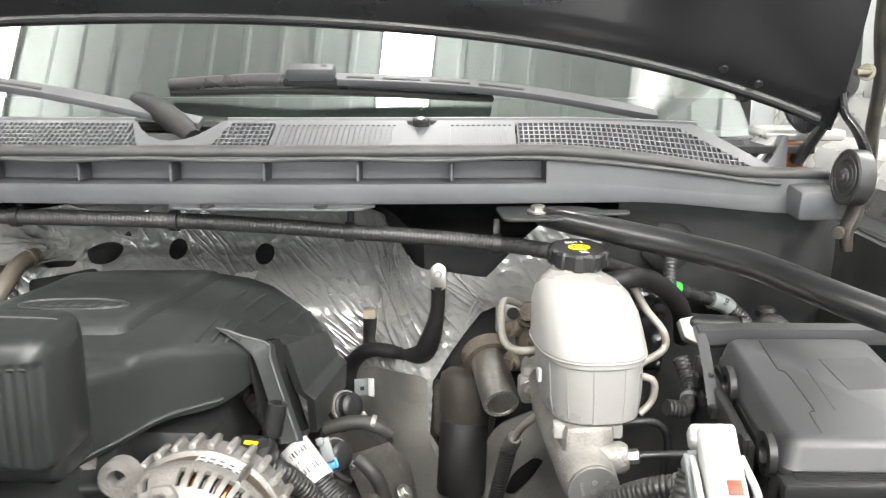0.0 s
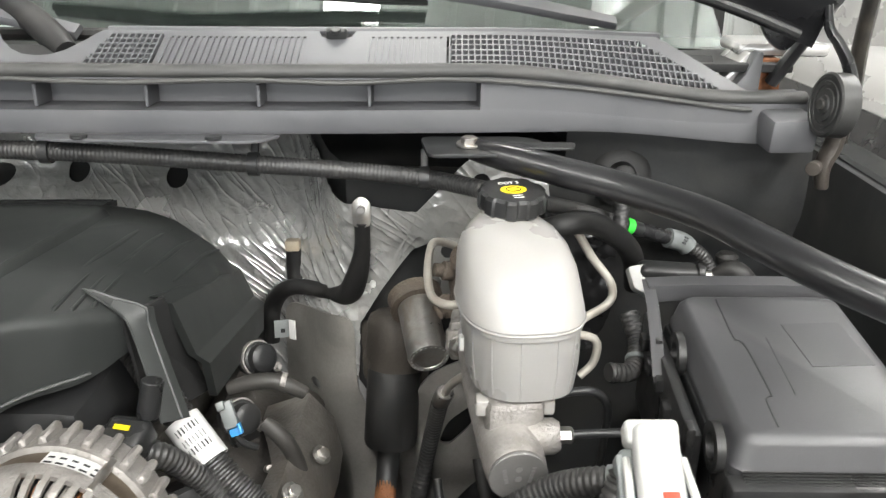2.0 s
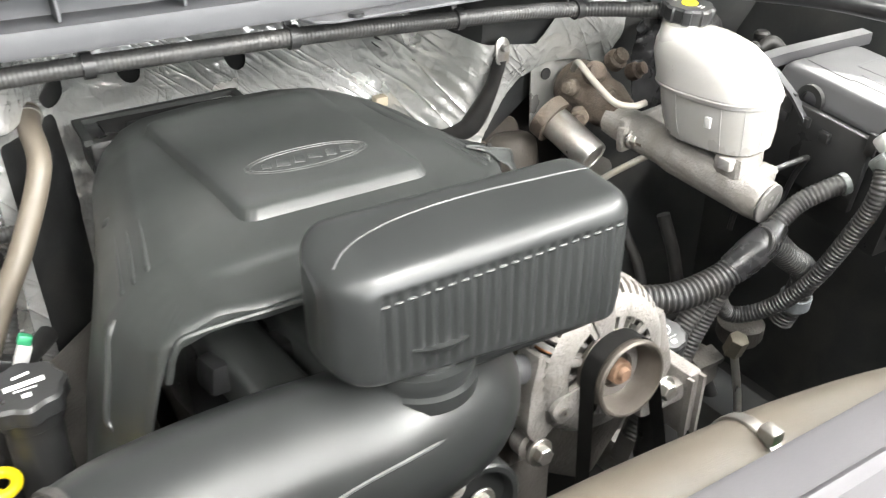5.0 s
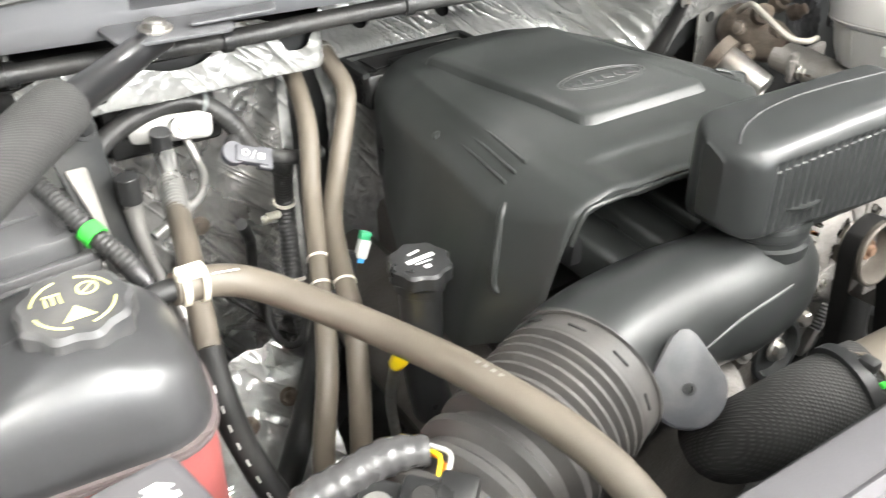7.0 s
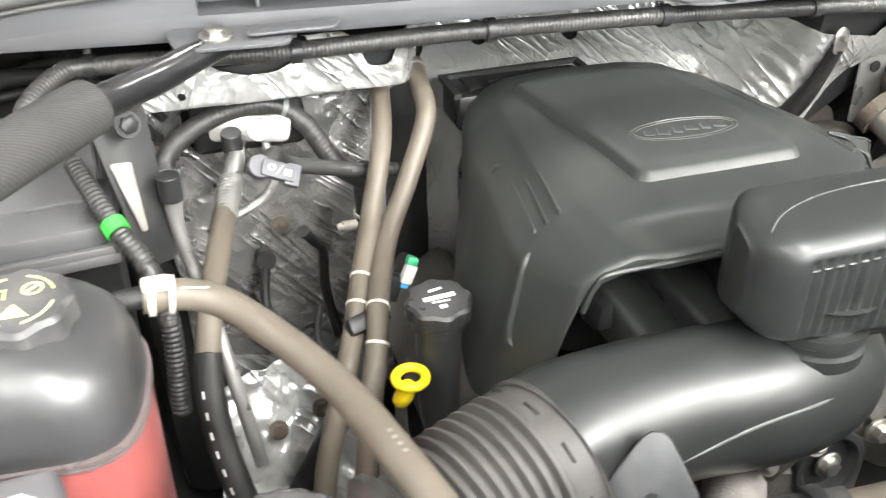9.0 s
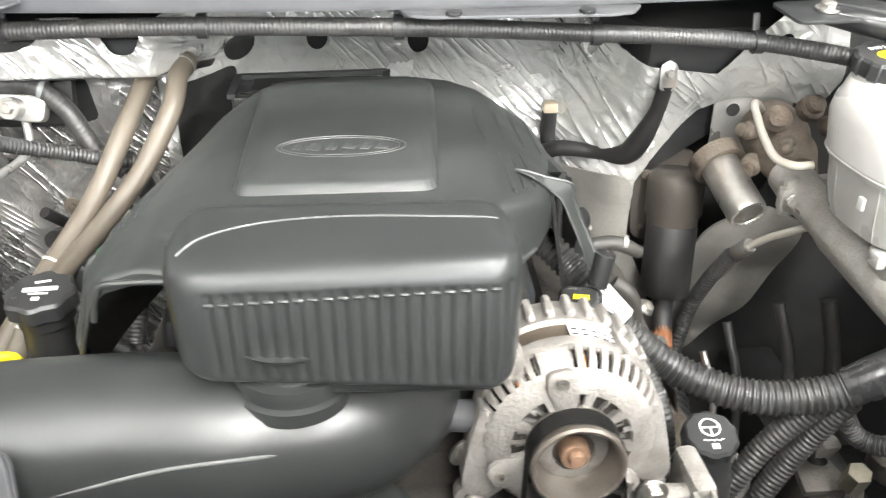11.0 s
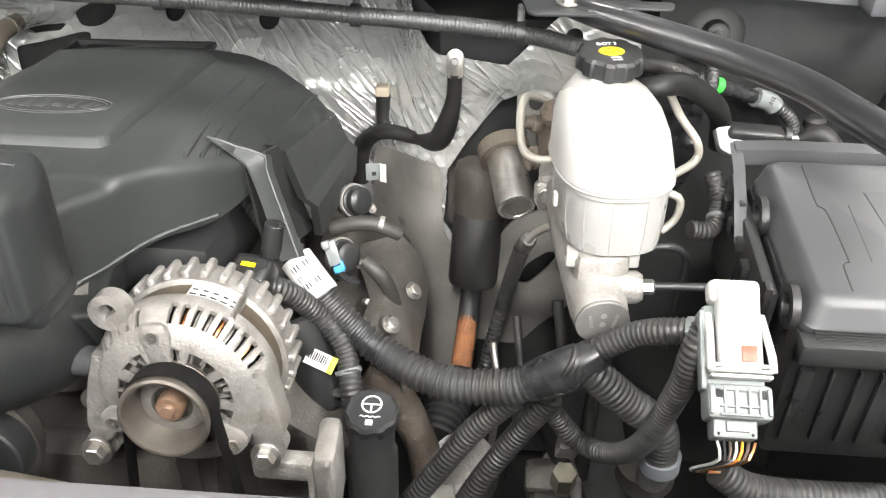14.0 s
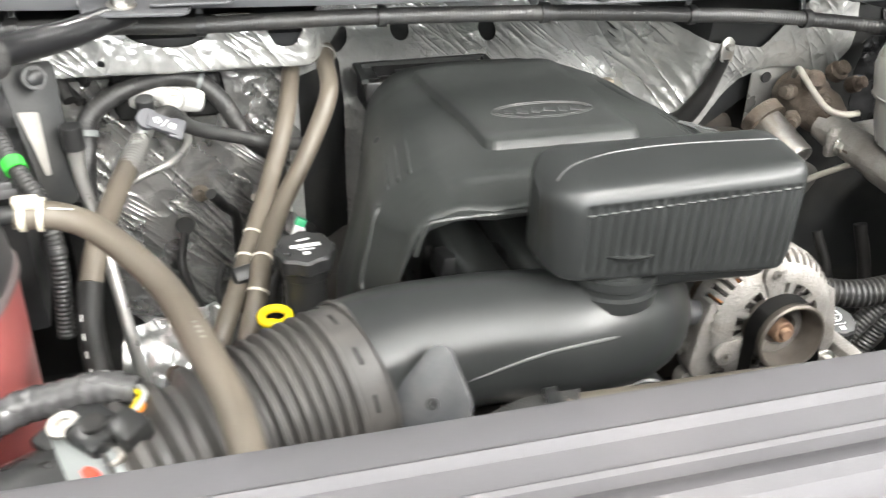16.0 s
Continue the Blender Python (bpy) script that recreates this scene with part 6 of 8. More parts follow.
# ---- wiring looms ----
trunk = thing("wiring_trunk", (0.05, 0.8, 0.95), "thick black corrugated wiring loom with taped branches", "wiring loom")
part("conduit", tube([(-0.262, 0.93, 1.14), (-0.215, 0.885, 1.105), (-0.184, 0.862, 1.076), (-0.150, 0.845, 1.040), (-0.101, 0.828, 1.004), (-0.032, 0.797, 0.992), (0.040, 0.784, 1.003), (0.085, 0.778, 1.030)],
                     [0.0140, 0.0140, 0.0140, 0.0145, 0.016, 0.017, 0.017, 0.016], 18, 0.006, pitch=0.0076, amp=0.0022), LOOM, trunk)
part("taped_joint", tube([(0.060, 0.782, 1.012), (0.085, 0.777, 1.030), (0.108, 0.774, 1.047), (0.125, 0.775, 1.062)], [0.020, 0.0225, 0.021, 0.015], 18, 0.006), TAPE, trunk, "tape-wrapped joint")
part("conduit", tube([(0.115, 0.776, 1.058), (0.150, 0.772, 1.085), (0.18, 0.757, 1.104), (0.205, 0.747, 1.112)], 0.0118, 16, 0.006, pitch=0.0055, amp=0.0012), LOOM, trunk)
part("tie", pipe(0.0118, 0.0145, 0.008, frame_of((0.196, 0.750, 1.109), (0.9, -0.3, 0.25)), 20), PALE, trunk, "pale cable tie")
part("conduit", tube([(0.090, 0.772, 1.050), (0.120, 0.770, 1.036), (0.150, 0.769, 1.010), (0.191, 0.767, 0.976), (0.20, 0.775, 0.93), (0.20, 0.79, 0.88)], [0.018, 0.0165, 0.0165, 0.0165, 0.0165, 0.016], 18, 0.006, pitch=0.0062, amp=0.0014), LOOM, trunk)
part("clip", pipe(0.0175, 0.0215, 0.018, frame_of((0.201, 0.776, 0.93), (0.05, 0.1, -1)), 20), mat("clip_plastic", (0.15, 0.16, 0.17), 0.5), trunk, "grey loom clip")
part("conduit", tube([(0.075, 0.80, 0.985), (0.088, 0.815, 0.945), (0.118, 0.815, 0.905), (0.150, 0.785, 0.918), (0.172, 0.744, 0.975), (0.186, 0.705, 1.080), (0.188, 0.695, 1.125), (0.195, 0.70, 1.15)], 0.0108, 16, 0.006, pitch=0.0055, amp=0.0012), LOOM, trunk)
part("conduit", tube([(0.045, 0.80, 0.975), (0.0, 0.80, 0.92), (-0.040, 0.79, 0.86), (-0.08, 0.78, 0.80)], 0.0125, 16, 0.006, pitch=0.0058, amp=0.0012), LOOM, trunk)
part("conduit", tube([(0.085, 0.805, 0.975), (0.045, 0.81, 0.90), (0.005, 0.80, 0.83), (-0.03, 0.78, 0.76)], 0.0125, 16, 0.006, pitch=0.0058, amp=0.0012), LOOM, trunk)
part("conduit", tube([(-0.238, 0.79, 1.100), (-0.202, 0.808, 1.092), (-0.170, 0.830, 1.049), (-0.140, 0.822, 1.010), (-0.127, 0.790, 0.975), (-0.12, 0.77, 0.92)], 0.0112, 16, 0.006, pitch=0.0055, amp=0.0012), LOOM, trunk)
part("tie", pipe(0.0115, 0.0145, 0.005, frame_of((-0.1335, 0.808, 0.992), (0.3, -0.6, -0.75)), 20), PALE, trunk, "pale cable tie")
q = frame_of((-0.184, 0.862, 1.076), Vector((-0.150, 0.845, 1.040)) - Vector((-0.215, 0.885, 1.105)), (0, -0.7, 0.7))
loom_label = part("loom_label", pipe(0.0172, 0.0184, 0.050, q @ pose(0, 0, -0.02), 28), PAPER, trunk, "white wrap-round paper label")
bm = bmesh.new()
for k in range(7):
    for r0, n in ((-0.012, 4), (0.0, 3), (0.010, 5)):
        rbox(0.0003, 0.0016 if (k * n) % 3 else 0.0009, 0.007, q @ pose(0, 0, 0, 0, 0, 52 + k * 12) @ pose(0.0186, 0, r0 + 0.004), 0, 1, bm)
part("print_bar", bm, INK, loom_label, smooth=0)

firelo = thing("firewall_loom", (CX, 1.08, 1.28), "black corrugated loom clipped along the cowl", "wiring loom")
part("conduit", tube([(-1.10, 1.04, 1.24), (-1.092, 1.055, 1.285), (-1.06, 1.10, 1.303), (-1.03, 1.113, 1.304), (-0.92, 1.10, 1.306), (-0.818, 1.088, 1.306), (-0.70, 1.082, 1.309), (-0.599, 1.078, 1.310), (-0.385, 1.067, 1.308), (-0.27, 1.07, 1.302),
                      (-0.16, 1.082, 1.292), (-0.06, 1.09, 1.284), (0.032, 1.085, 1.277), (0.094, 1.038, 1.278), (0.140, 1.00, 1.276)], 0.0100, 14, 0.004, pitch=0.0046, amp=0.0005), LOOM, firelo)
for x, y, z in ((-1.03, 1.113, 1.304), (-0.818, 1.088, 1.306), (-0.599, 1.078, 1.310), (-0.385, 1.067, 1.308), (-0.16, 1.082, 1.292), (0.032, 1.085, 1.277)):
    part("clip", merge(pipe(0.0105, 0.0135, 0.011, frame_of((x - 0.005, y, z), (1, 0, 0)), 18), rbox(0.009, 0.006, 0.03, pose(x, y + 0.012, z + 0.016, -20), 0.002)), BLACK, firelo)
side = thing("fender_loom", (0.28, 1.0, 1.2), "black loom with green tape and a grey tag", "wiring loom")
SIDE = [(0.140, 1.00, 1.276), (0.178, 1.055, 1.256), (0.225, 1.105, 1.232), (0.279, 1.138, 1.205), (0.318, 1.153, 1.190), (0.355, 1.166, 1.176), (0.392, 1.17, 1.145), (0.40, 1.17, 1.08)]
part("conduit", tube(SIDE, 0.0078, 14, 0.006, pitch=0.0048, amp=0.0010), LOOM, side)
d = Vector(SIDE[4]) - Vector(SIDE[3])
part("tape_band", pipe(0.0092, 0.0104, 0.010, frame_of(Vector(SIDE[3]) - d.normalized() * 0.005, d), 18), GREEN, side, "bright green tape")
part("tape_wrap", tube([SIDE[3], SIDE[4], Vector(SIDE[4]).lerp(SIDE[5], 0.4)], 0.0090, 14, 0.006), TAPE, side)
d = Vector(SIDE[5]) - Vector(SIDE[4])
part("tag", tube([Vector(SIDE[4]).lerp(SIDE[5], 0.45), SIDE[5], Vector(SIDE[5]).lerp(SIDE[6], 0.25)], 0.0125, 18, 0.006), PALE, side, "pale silver tag sleeve")
bars(3, frame_of(Vector(SIDE[5]) + Vector((-0.006, -0.010, 0.0085)), (-0.15, -0.72, 0.68)) @ pose(0, 0, 0, 0, 0, -24), 0.020, 0.012, INK, side, "print_bar", 11)
part("conduit", tube([(0.255, 0.99, 1.155), (0.262, 0.965, 1.13), (0.25, 0.935, 1.115), (0.225, 0.925, 1.118)], 0.0095, 14, 0.006, pitch=0.0052, amp=0.001), LOOM, side)
part("tie", pipe(0.010, 0.0125, 0.005, frame_of((0.259, 0.95, 1.122), (-0.2, -0.8, -0.5)), 18), PALE, side)

plug = thing("multi_pin_connector", (0.22, 0.68, 1.06), "white and grey multi-pin connector with a red lock", "connector")
CM = frame_of((0.217, 0.680, 1.137), (-0.02, -0.62, 0.78), (0, 0.78, 0.62)) @ Matrix.Diagonal((0.83, 0.83, 0.85, 1))
# local: x across, y up along the connector, z out of its face
plug_cover = part("cover", rbox(0.042, 0.090, 0.026, CM @ pose(0.0, 0.024, 0.021), 0.010, 4), WHITE, plug, "white plastic cover")
part("cover_top", rbox(0.050, 0.024, 0.024, CM @ pose(-0.002, 0.062, 0.014), 0.006, 3), WHITE, plug)
part("cover_slit", bar(CM @ Vector((-0.012, 0.060, 0.0266)), CM @ Vector((0.012, 0.060, 0.0266)), CM.to_3x3() @ Vector((0, 1, 0)), 0.0016, 0.001), INK, plug_cover, smooth=0)
for sx in (-1, 1):
    part("lever_arm", tube([CM @ Vector(p) for p in ((sx * 0.026, 0.040, 0.010), (sx * 0.027, 0.018, 0.020), (sx * 0.029, -0.004, 0.027), (sx * 0.029, -0.020, 0.029))], 0.0034, 8, 0.006), WHITE, plug)
for k in range(3):
    part("lever_step", rbox(0.062 - 0.002 * k, 0.0036, 0.014, CM @ pose(0, -0.014 - 0.0052 * k, 0.022), 0.0012), WHITE, plug)
part("housing", rbox(0.058, 0.090, 0.030, CM @ pose(-0.002, 0.006, -0.004), 0.005), PALE, plug, "grey connector housing")
part("housing_side", rbox(0.006, 0.080, 0.020, CM @ pose(-0.032, 0.004, 0.004), 0.002), PALE, plug)
part("lock", rbox(0.015, 0.016, 0.004, CM @ pose(0.006, -0.004, 0.0335), 0.001), REDTAG, plug_cover, "red lock tab")
latch_frame = part("latch_frame", rbox(0.062, 0.034, 0.034, CM @ pose(0, -0.047, 0.002), 0.005), PALE, plug)
for x, w in ((-0.027, 0.004), (-0.015, 0.003), (-0.004, 0.004), (0.008, 0.003), (0.018, 0.003), (0.027, 0.004)):
    part("latch_rib", rbox(w, 0.026, 0.005, CM @ pose(x, -0.047, 0.0195), 0.001), PALE, latch_frame)
for y in (-0.036, -0.052, -0.060):
    part("latch_bar", rbox(0.040, 0.0028, 0.004, CM @ pose(0, y, 0.0195), 0.001), PALE, latch_frame)
for x in (-0.020, 0.021):
    part("latch_hole", rbox(0.006, 0.008, 0.001, CM @ pose(x, -0.040, 0.0195), 0), VOID, latch_frame, smooth=0)
part("boot", rbox(0.042, 0.020, 0.026, CM @ pose(-0.004, -0.071, -0.002), 0.003), PALE, plug)
part("boot_tab", rbox(0.022, 0.010, 0.004, CM @ pose(-0.002, -0.070, 0.012), 0.001), PALE, plug)
for x in (-0.020, 0.012):
    part("boot_hole", disc(0.0016, 0.001, CM @ pose(x, -0.077, 0.0112), 10), VOID, plug, smooth=0)
for i, c in enumerate((WHITE, INK, RUST, WHITE, ORANGE, RUST, COPPER)):
    x = -0.018 + 0.006 * i
    part("wire", tube([CM @ Vector((x, -0.082, -0.004)), CM @ Vector((x * 0.7 - 0.004, -0.10, -0.006)), (0.200 + x * 0.3, 0.655, 1.032), (0.228, 0.662, 1.024)], 0.0013, 6, 0.008), c, plug)
part("conduit", tube([(0.222, 0.665, 1.024), (0.25, 0.665, 1.004), (0.297, 0.672, 0.992), (0.36, 0.68, 0.985), (0.45, 0.69, 0.98)], 0.0135, 16, 0.006, pitch=0.0062, amp=0.0014), LOOM, plug)

# ---- under-hood fuse box ----
fb = thing("fuse_box", (0.36, 0.83, 0.98), "black plastic under-hood fuse box with a clipped lid", "fuse box")
FM = frame_of((0.3655, 0.828, 1.158), (0.015, -0.118, 0.993), (0, 1, 0))
FM = Matrix.Translation((0.3655, 0.828, 1.158)) @ pose(0, 0, 0, 6.8, -0.8, -1)


def lid():
    bm = bmesh.new()
    loops = []
    for z, k in ((-0.004, 1.0), (0.004, 1.0), (0.006, 0.985), (0.024, 0.945), (0.030, 0.90), (0.032, 0.86)):
        w, l = 0.083 * (1 - (1 - k) * 1.1), 0.118 * (1 - (1 - k) * 0.9)
        loops.append([FM @ Vector((x, y, z)) for x, y in rounded([(-w, -l), (w, -l), (w, l), (-w, l)], 0.016, 6)])
    return rings(bm, loops)


fuse_lid = part("lid", lid(), LIDPLASTIC, fb)
part("lid_crease", tube([FM @ Vector(p) for p in ((-0.043, 0.098, 0.0318), (-0.0445, 0.032, 0.0318), (-0.0425, 0.026, 0.0318), (-0.038, 0.014, 0.0318), (-0.0375, -0.052, 0.0318), (-0.0395, -0.058, 0.0318), (-0.044, -0.064, 0.0318), (-0.0455, -0.098, 0.0316))], 0.0009, 6, 0.004), INK, fuse_lid)
part("lid_line", tube([FM @ Vector(p) for p in ((-0.015, 0.03, 0.0318), (-0.018, -0.057, 0.0318))], 0.0005, 6, 0.01), INK, fuse_lid)
part("lid_panel", rbox(0.055, 0.07, 0.0010, FM @ pose(0.035, 0.02, 0.0321, 0, 0, 4), 0.0006, 1), LIDPLASTIC, fuse_lid)
part("rear_rim", slab([[FM @ Vector(p) for p in ((-0.104, y, z), (-0.06, y + 0.004, z), (0.0, y + 0.004, z), (0.13, y + 0.002, z))] for y, z in ((0.119, 0.022), (0.121, 0.034), (0.140, 0.034))], (0, 0.002, -0.006)), LIDPLASTIC, fb)
part("side_rim", slab([[FM @ Vector(p) for p in ((-0.108 - o, 0.138, 0.033 + z), (-0.110 - o, 0.10, 0.028 + z), (-0.112 - o, 0.06, 0.010 + z), (-0.113 - o, 0.03, -0.012 + z))] for o, z in ((0, 0), (-0.012, 0.0))], (0.002, 0, -0.008)), LIDPLASTIC, fb)
part("front_rim", rbox(0.175, 0.020, 0.024, FM @ pose(0, -0.127, -0.010), 0.004), BLACK, fb)
part("body", rbox(0.172, 0.235, 0.155, FM @ pose(0, 0.0, -0.082), 0.006, taper=1.0), BLACK, fb)
part("side_wall", rbox(0.012, 0.20, 0.11, FM @ pose(-0.098, 0.03, -0.055), 0.003), BLACK, fb)
for y in (0.045, -0.088):
    part("latch", merge(pipe(0.012, 0.021, 0.007, FM @ pose(-0.092, y, 0.004, 0, 90), 24), rbox(0.006, 0.014, 0.03, FM @ pose(-0.104, y + 0.018, -0.004), 0.001)), BLACK, fb)
for i in range(7):
    part("front_rib", rbox(0.012 if i % 3 == 0 else 0.003, 0.006, 0.09, FM @ pose(-0.07 + 0.023 * i, -0.121, -0.085), 0.001), BLACK, fb)
for i in range(6):
    part("rim_rib", rbox(0.15, 0.0016, 0.0016, FM @ pose(0, -0.118 - 0.003 * i, 0.0035 - 0.0005 * i), 0, 1), BLACK, fb, smooth=0)
for i in range(4):
    part("side_clip", rbox(0.008, 0.016, 0.014, FM @ pose(-0.107, 0.10 - 0.035 * i, -0.018 - 0.006 * (i % 2)), 0.0015), BLACK, fb)
clip = thing("white_wire_clip", (0.27, 1.03, 1.15), "white plastic wire clip with a black plug", "clip")
part("clip", prism(rounded([(-0.040, 0.012), (-0.018, 0.016), (-0.022, 0.004), (-0.006, -0.002), (0.030, -0.002), (0.032, 0.006), (0.038, 0.004), (0.038, -0.020), (-0.014, -0.022), (-0.034, -0.012)], 0.004, 3), 0.018, frame_of((0.298, 1.034, 1.176), (0, -0.85, 0.53)), 0.0015), WHITE, clip)
part("plug", rbox(0.066, 0.024, 0.018, pose(0.304, 1.030, 1.188, 10, 3, 0), 0.006, 3), BLACK, clip)
part("collar", disc(0.011, 0.008, frame_of((0.335, 1.030, 1.187), (1, 0, -0.05)), 20), BLACK, clip)
part("pin", disc(0.0045, 0.03, frame_of((0.330, 1.032, 1.184), (1, 0, 0)), 14), STEEL, clip)
part("boot", tube([(0.355, 1.032, 1.183), (0.375, 1.03, 1.19), (0.392, 1.022, 1.175), (0.40, 1.01, 1.15)], [0.007, 0.0125, 0.0125, 0.012], 14, 0.006), RUBBER, clip)
part("knob", disc(0.0125, 0.016, pose(0.372, 1.045, 1.19), 20, 0.004), RUBBER, clip)

# ---- brace rods ----
rodr = thing("brace_rod", (0.25, 0.95, 1.28), "glossy black tubular brace from cowl to fender", "brace rod", "brace rods")
part("rod", tube([(0.085, 1.042, 1.3215), (0.115, 1.022, 1.3185), (0.162, 0.997, 1.3125), (0.232, 0.957, 1.3035), (0.292, 0.895, 1.298), (0.325, 0.835, 1.292), (0.357, 0.785, 1.284), (0.407, 0.735, 1.272), (0.55, 0.62, 1.24)],
                 [0.012, 0.0145, 0.0155, 0.0155, 0.0155, 0.0155, 0.0155, 0.0155, 0.0155], 18, 0.008), PAINT, rodr)
part("foot", prism(rounded([(-0.05, -0.03), (0.06, -0.024), (0.075, 0.02), (0.05, 0.034), (-0.06, 0.03)], 0.012), 0.004, Matrix.Translation((0.088, 1.035, 1.3225)) @ pose(0, 0, 0, 6), 0.001), BODY, rodr, "flat stamped rod foot")
part("bolt", hexbolt((0.081, 1.036, 1.327), (0, -0.1, 1), 0.009, 0.009), STEEL, rodr)
part("bracket", prism(rounded([(-0.035, -0.014), (0.04, -0.014), (0.045, 0.014), (-0.03, 0.014)], 0.008), 0.003, Matrix.Translation((0.150, 1.030, 1.3265)), 0.0008), BODY, rodr)
rodl = thing("brace_rod", (-1.05, 0.9, 1.28), "black tubular brace in a woven sleeve", "brace rod", "brace rods")
part("rod", tube([(-0.890, 1.052, 1.3335), (-0.917, 1.035, 1.331), (-0.958, 0.995, 1.327), (-1.012, 0.922, 1.333)], [0.012, 0.0145, 0.0155, 0.0155], 18, 0.008), PAINT, rodl)
part("sleeve", tube([(-1.016, 0.920, 1.333), (-1.03, 0.90, 1.333), (-1.137, 0.747, 1.330), (-1.204, 0.64, 1.330), (-1.33, 0.44, 1.325)], [0.0245, 0.025, 0.025, 0.025, 0.025], 22, 0.008), WEAVE, rodl, "woven fabric sleeve")
part("foot", prism(rounded([(-0.05, -0.024), (0.06, -0.03), (0.07, 0.02), (0.05, 0.034), (-0.06, 0.03)], 0.012), 0.004, Matrix.Translation((-0.890, 1.043, 1.340)) @ pose(0, 0, 0, 6), 0.001), GREY, rodl, "flat stamped rod foot")
part("bolt", hexbolt((-0.90, 1.043, 1.344), (0, -0.1, 1), 0.011, 0.010), STEEL, rodl)
part("bracket", prism(rounded([(-0.05, -0.014), (0.04, -0.014), (0.05, 0.014), (-0.04, 0.014)], 0.008), 0.003, Matrix.Translation((-0.822, 1.040, 1.3455)), 0.0008), GREY, rodl)

# ---- power steering reservoir cap ----
ps = thing("power_steering_reservoir", (-0.095, 0.72, 0.82), "black power steering reservoir with a white-printed cap", "reservoir")
PM = frame_of((-0.097, 0.738, 0.992), (0, -0.22, 0.975))
ps_cap = part("cap", disc(0.0265, 0.020, PM @ pose(0, 0, -0.008), 64, 0.003, wave=lambda a, r, h: r * (1 + 0.03 * (1 if math.sin(a * 10) > 0 else -0.5))), BLACK, ps)
part("cap_icon", merge(pipe(0.0088, 0.0105, 0.0004, PM @ pose(0, 0.006, 0.0122), 28), merge(rbox(0.018, 0.0016, 0.0004, PM @ pose(0, 0.006, 0.0124), 0), merge(rbox(0.0016, 0.008, 0.0004, PM @ pose(0, 0.002, 0.0124), 0), rbox(0.007, 0.006, 0.0004, PM @ pose(0, -0.0155, 0.0124), 0)))), MARK, ps_cap, "white printed steering wheel icon", 0)
bm = bmesh.new()
tube([PM @ Vector((-0.010 + 0.002 * i, -0.0085 + 0.0012 * math.sin(i * 2.2), 0.0123)) for i in range(11)], 0.0006, 5, 0.002, bm=bm)
part("cap_wave", bm, MARK, ps_cap, smooth=0)
part("neck", lathe([(0.023, 0), (0.023, 0.03), (0.026, 0.036), (0.026, 0.14), (0.03, 0.16)], frame_of((-0.097, 0.735, 0.988), (0.01, -0.1, -0.99)), 28), BLACK, ps)

film_sheet = thing("black_film_sheet", (0.23, 1.12, 1.05), "crinkled black insulation film behind the brake pipes", "insulation")
part("film", sheet(rounded([(0.165, 1.24), (0.235, 1.235), (0.262, 1.19), (0.258, 1.10), (0.235, 1.05), (0.175, 1.06)], 0.015), [],
                   lambda x, z: Vector((x, 1.10 + crinkle(x * 2.2, z * 2.2, 0.010), z)), 0.006, 0.0012), BLACKFOIL, film_sheet)

# ---- passenger side: coolant tank, hoses, air box, battery ----
tank = thing("coolant_tank", (-1.15, 0.74, 1.0), "black-topped coolant surge tank with red coolant below", "coolant tank")


def tank_row(z, k, kind):
    """One level of the tank: a long rounded outline with a waist; k scales it."""
    pts = [(-1.335, 0.665), (-1.20, 0.652), (-1.06, 0.640), (-1.015, 0.640), (-0.992, 0.662), (-0.984, 0.715), (-0.990, 0.762), (-1.02, 0.786), (-1.08, 0.792), (-1.14, 0.784), (-1.20, 0.766), (-1.27, 0.755), (-1.335, 0.755), (-1.36, 0.71)]
    loop, _ = glide([pts[-1], *pts, pts[0]], 90)
    c = Vector((-1.16, 0.715))
    out = []
    for x, y in [r[:2] for r in loop[5:-6]]:
        px, py = c.x + (x - c.x) * (1 - (1 - k) * 0.45), c.y + (y - c.y) * k
        lump = 0.0
        if kind:
            lump = kind * (0.020 * math.exp(-((px + 1.065) / 0.06) ** 2) + 0.004 * math.exp(-((px + 1.15) / 0.02) ** 2) * -2 + 0.008 * math.exp(-((px + 1.21) / 0.04) ** 2))
        out.append(Vector((px - 0.012, py, z + lump + 0.006)))
    return out


TOPS = ((1.194, 1.0, 0), (1.197, 1.01, 0), (1.206, 1.0, 0), (1.217, 0.985, 0.15), (1.228, 0.955, 0.4), (1.236, 0.90, 0.65), (1.242, 0.82, 0.85), (1.245, 0.68, 1.0), (1.246, 0.5, 1.0), (1.246, 0.3, 1.0), (1.246, 0.1, 1.0), (1.246, 0.02, 1.0))
part("top_half", rings(bmesh.new(), [tank_row(*t) for t in TOPS]), mat("tank_plastic", (0.046, 0.046, 0.048), 0.35, 0, 0.12, 12, 300, 0.10, 0.0006, spread=0.06, spec=0.8), tank, "black moulded top half")
part("seam", rings(bmesh.new(), [tank_row(1.187, 1.0, 0), tank_row(1.187, 1.045, 0), tank_row(1.1895, 1.045, 0), tank_row(1.190, 1.02, 0), tank_row(1.1915, 1.045, 0), tank_row(1.194, 1.045, 0), tank_row(1.194, 1.0, 0)]), mat("seam_plastic", (0.13, 0.105, 0.105), 0.35), tank, "welded seam flange")
part("bottom_half", rings(bmesh.new(), [tank_row(1.188, 1.005, 0), tank_row(1.15, 0.995, 0), tank_row(1.13, 0.99, 0), tank_row(1.04, 0.96, 0), tank_row(1.0, 0.90, 0)]), RED, tank, "translucent half full of red coolant")
TM = frame_of((-1.064, 0.712, 1.262), (0.0, -0.10, 0.99))
part("neck", disc(0.030, 0.02, TM @ pose(0, 0, -0.012), 32), BLACK, tank)
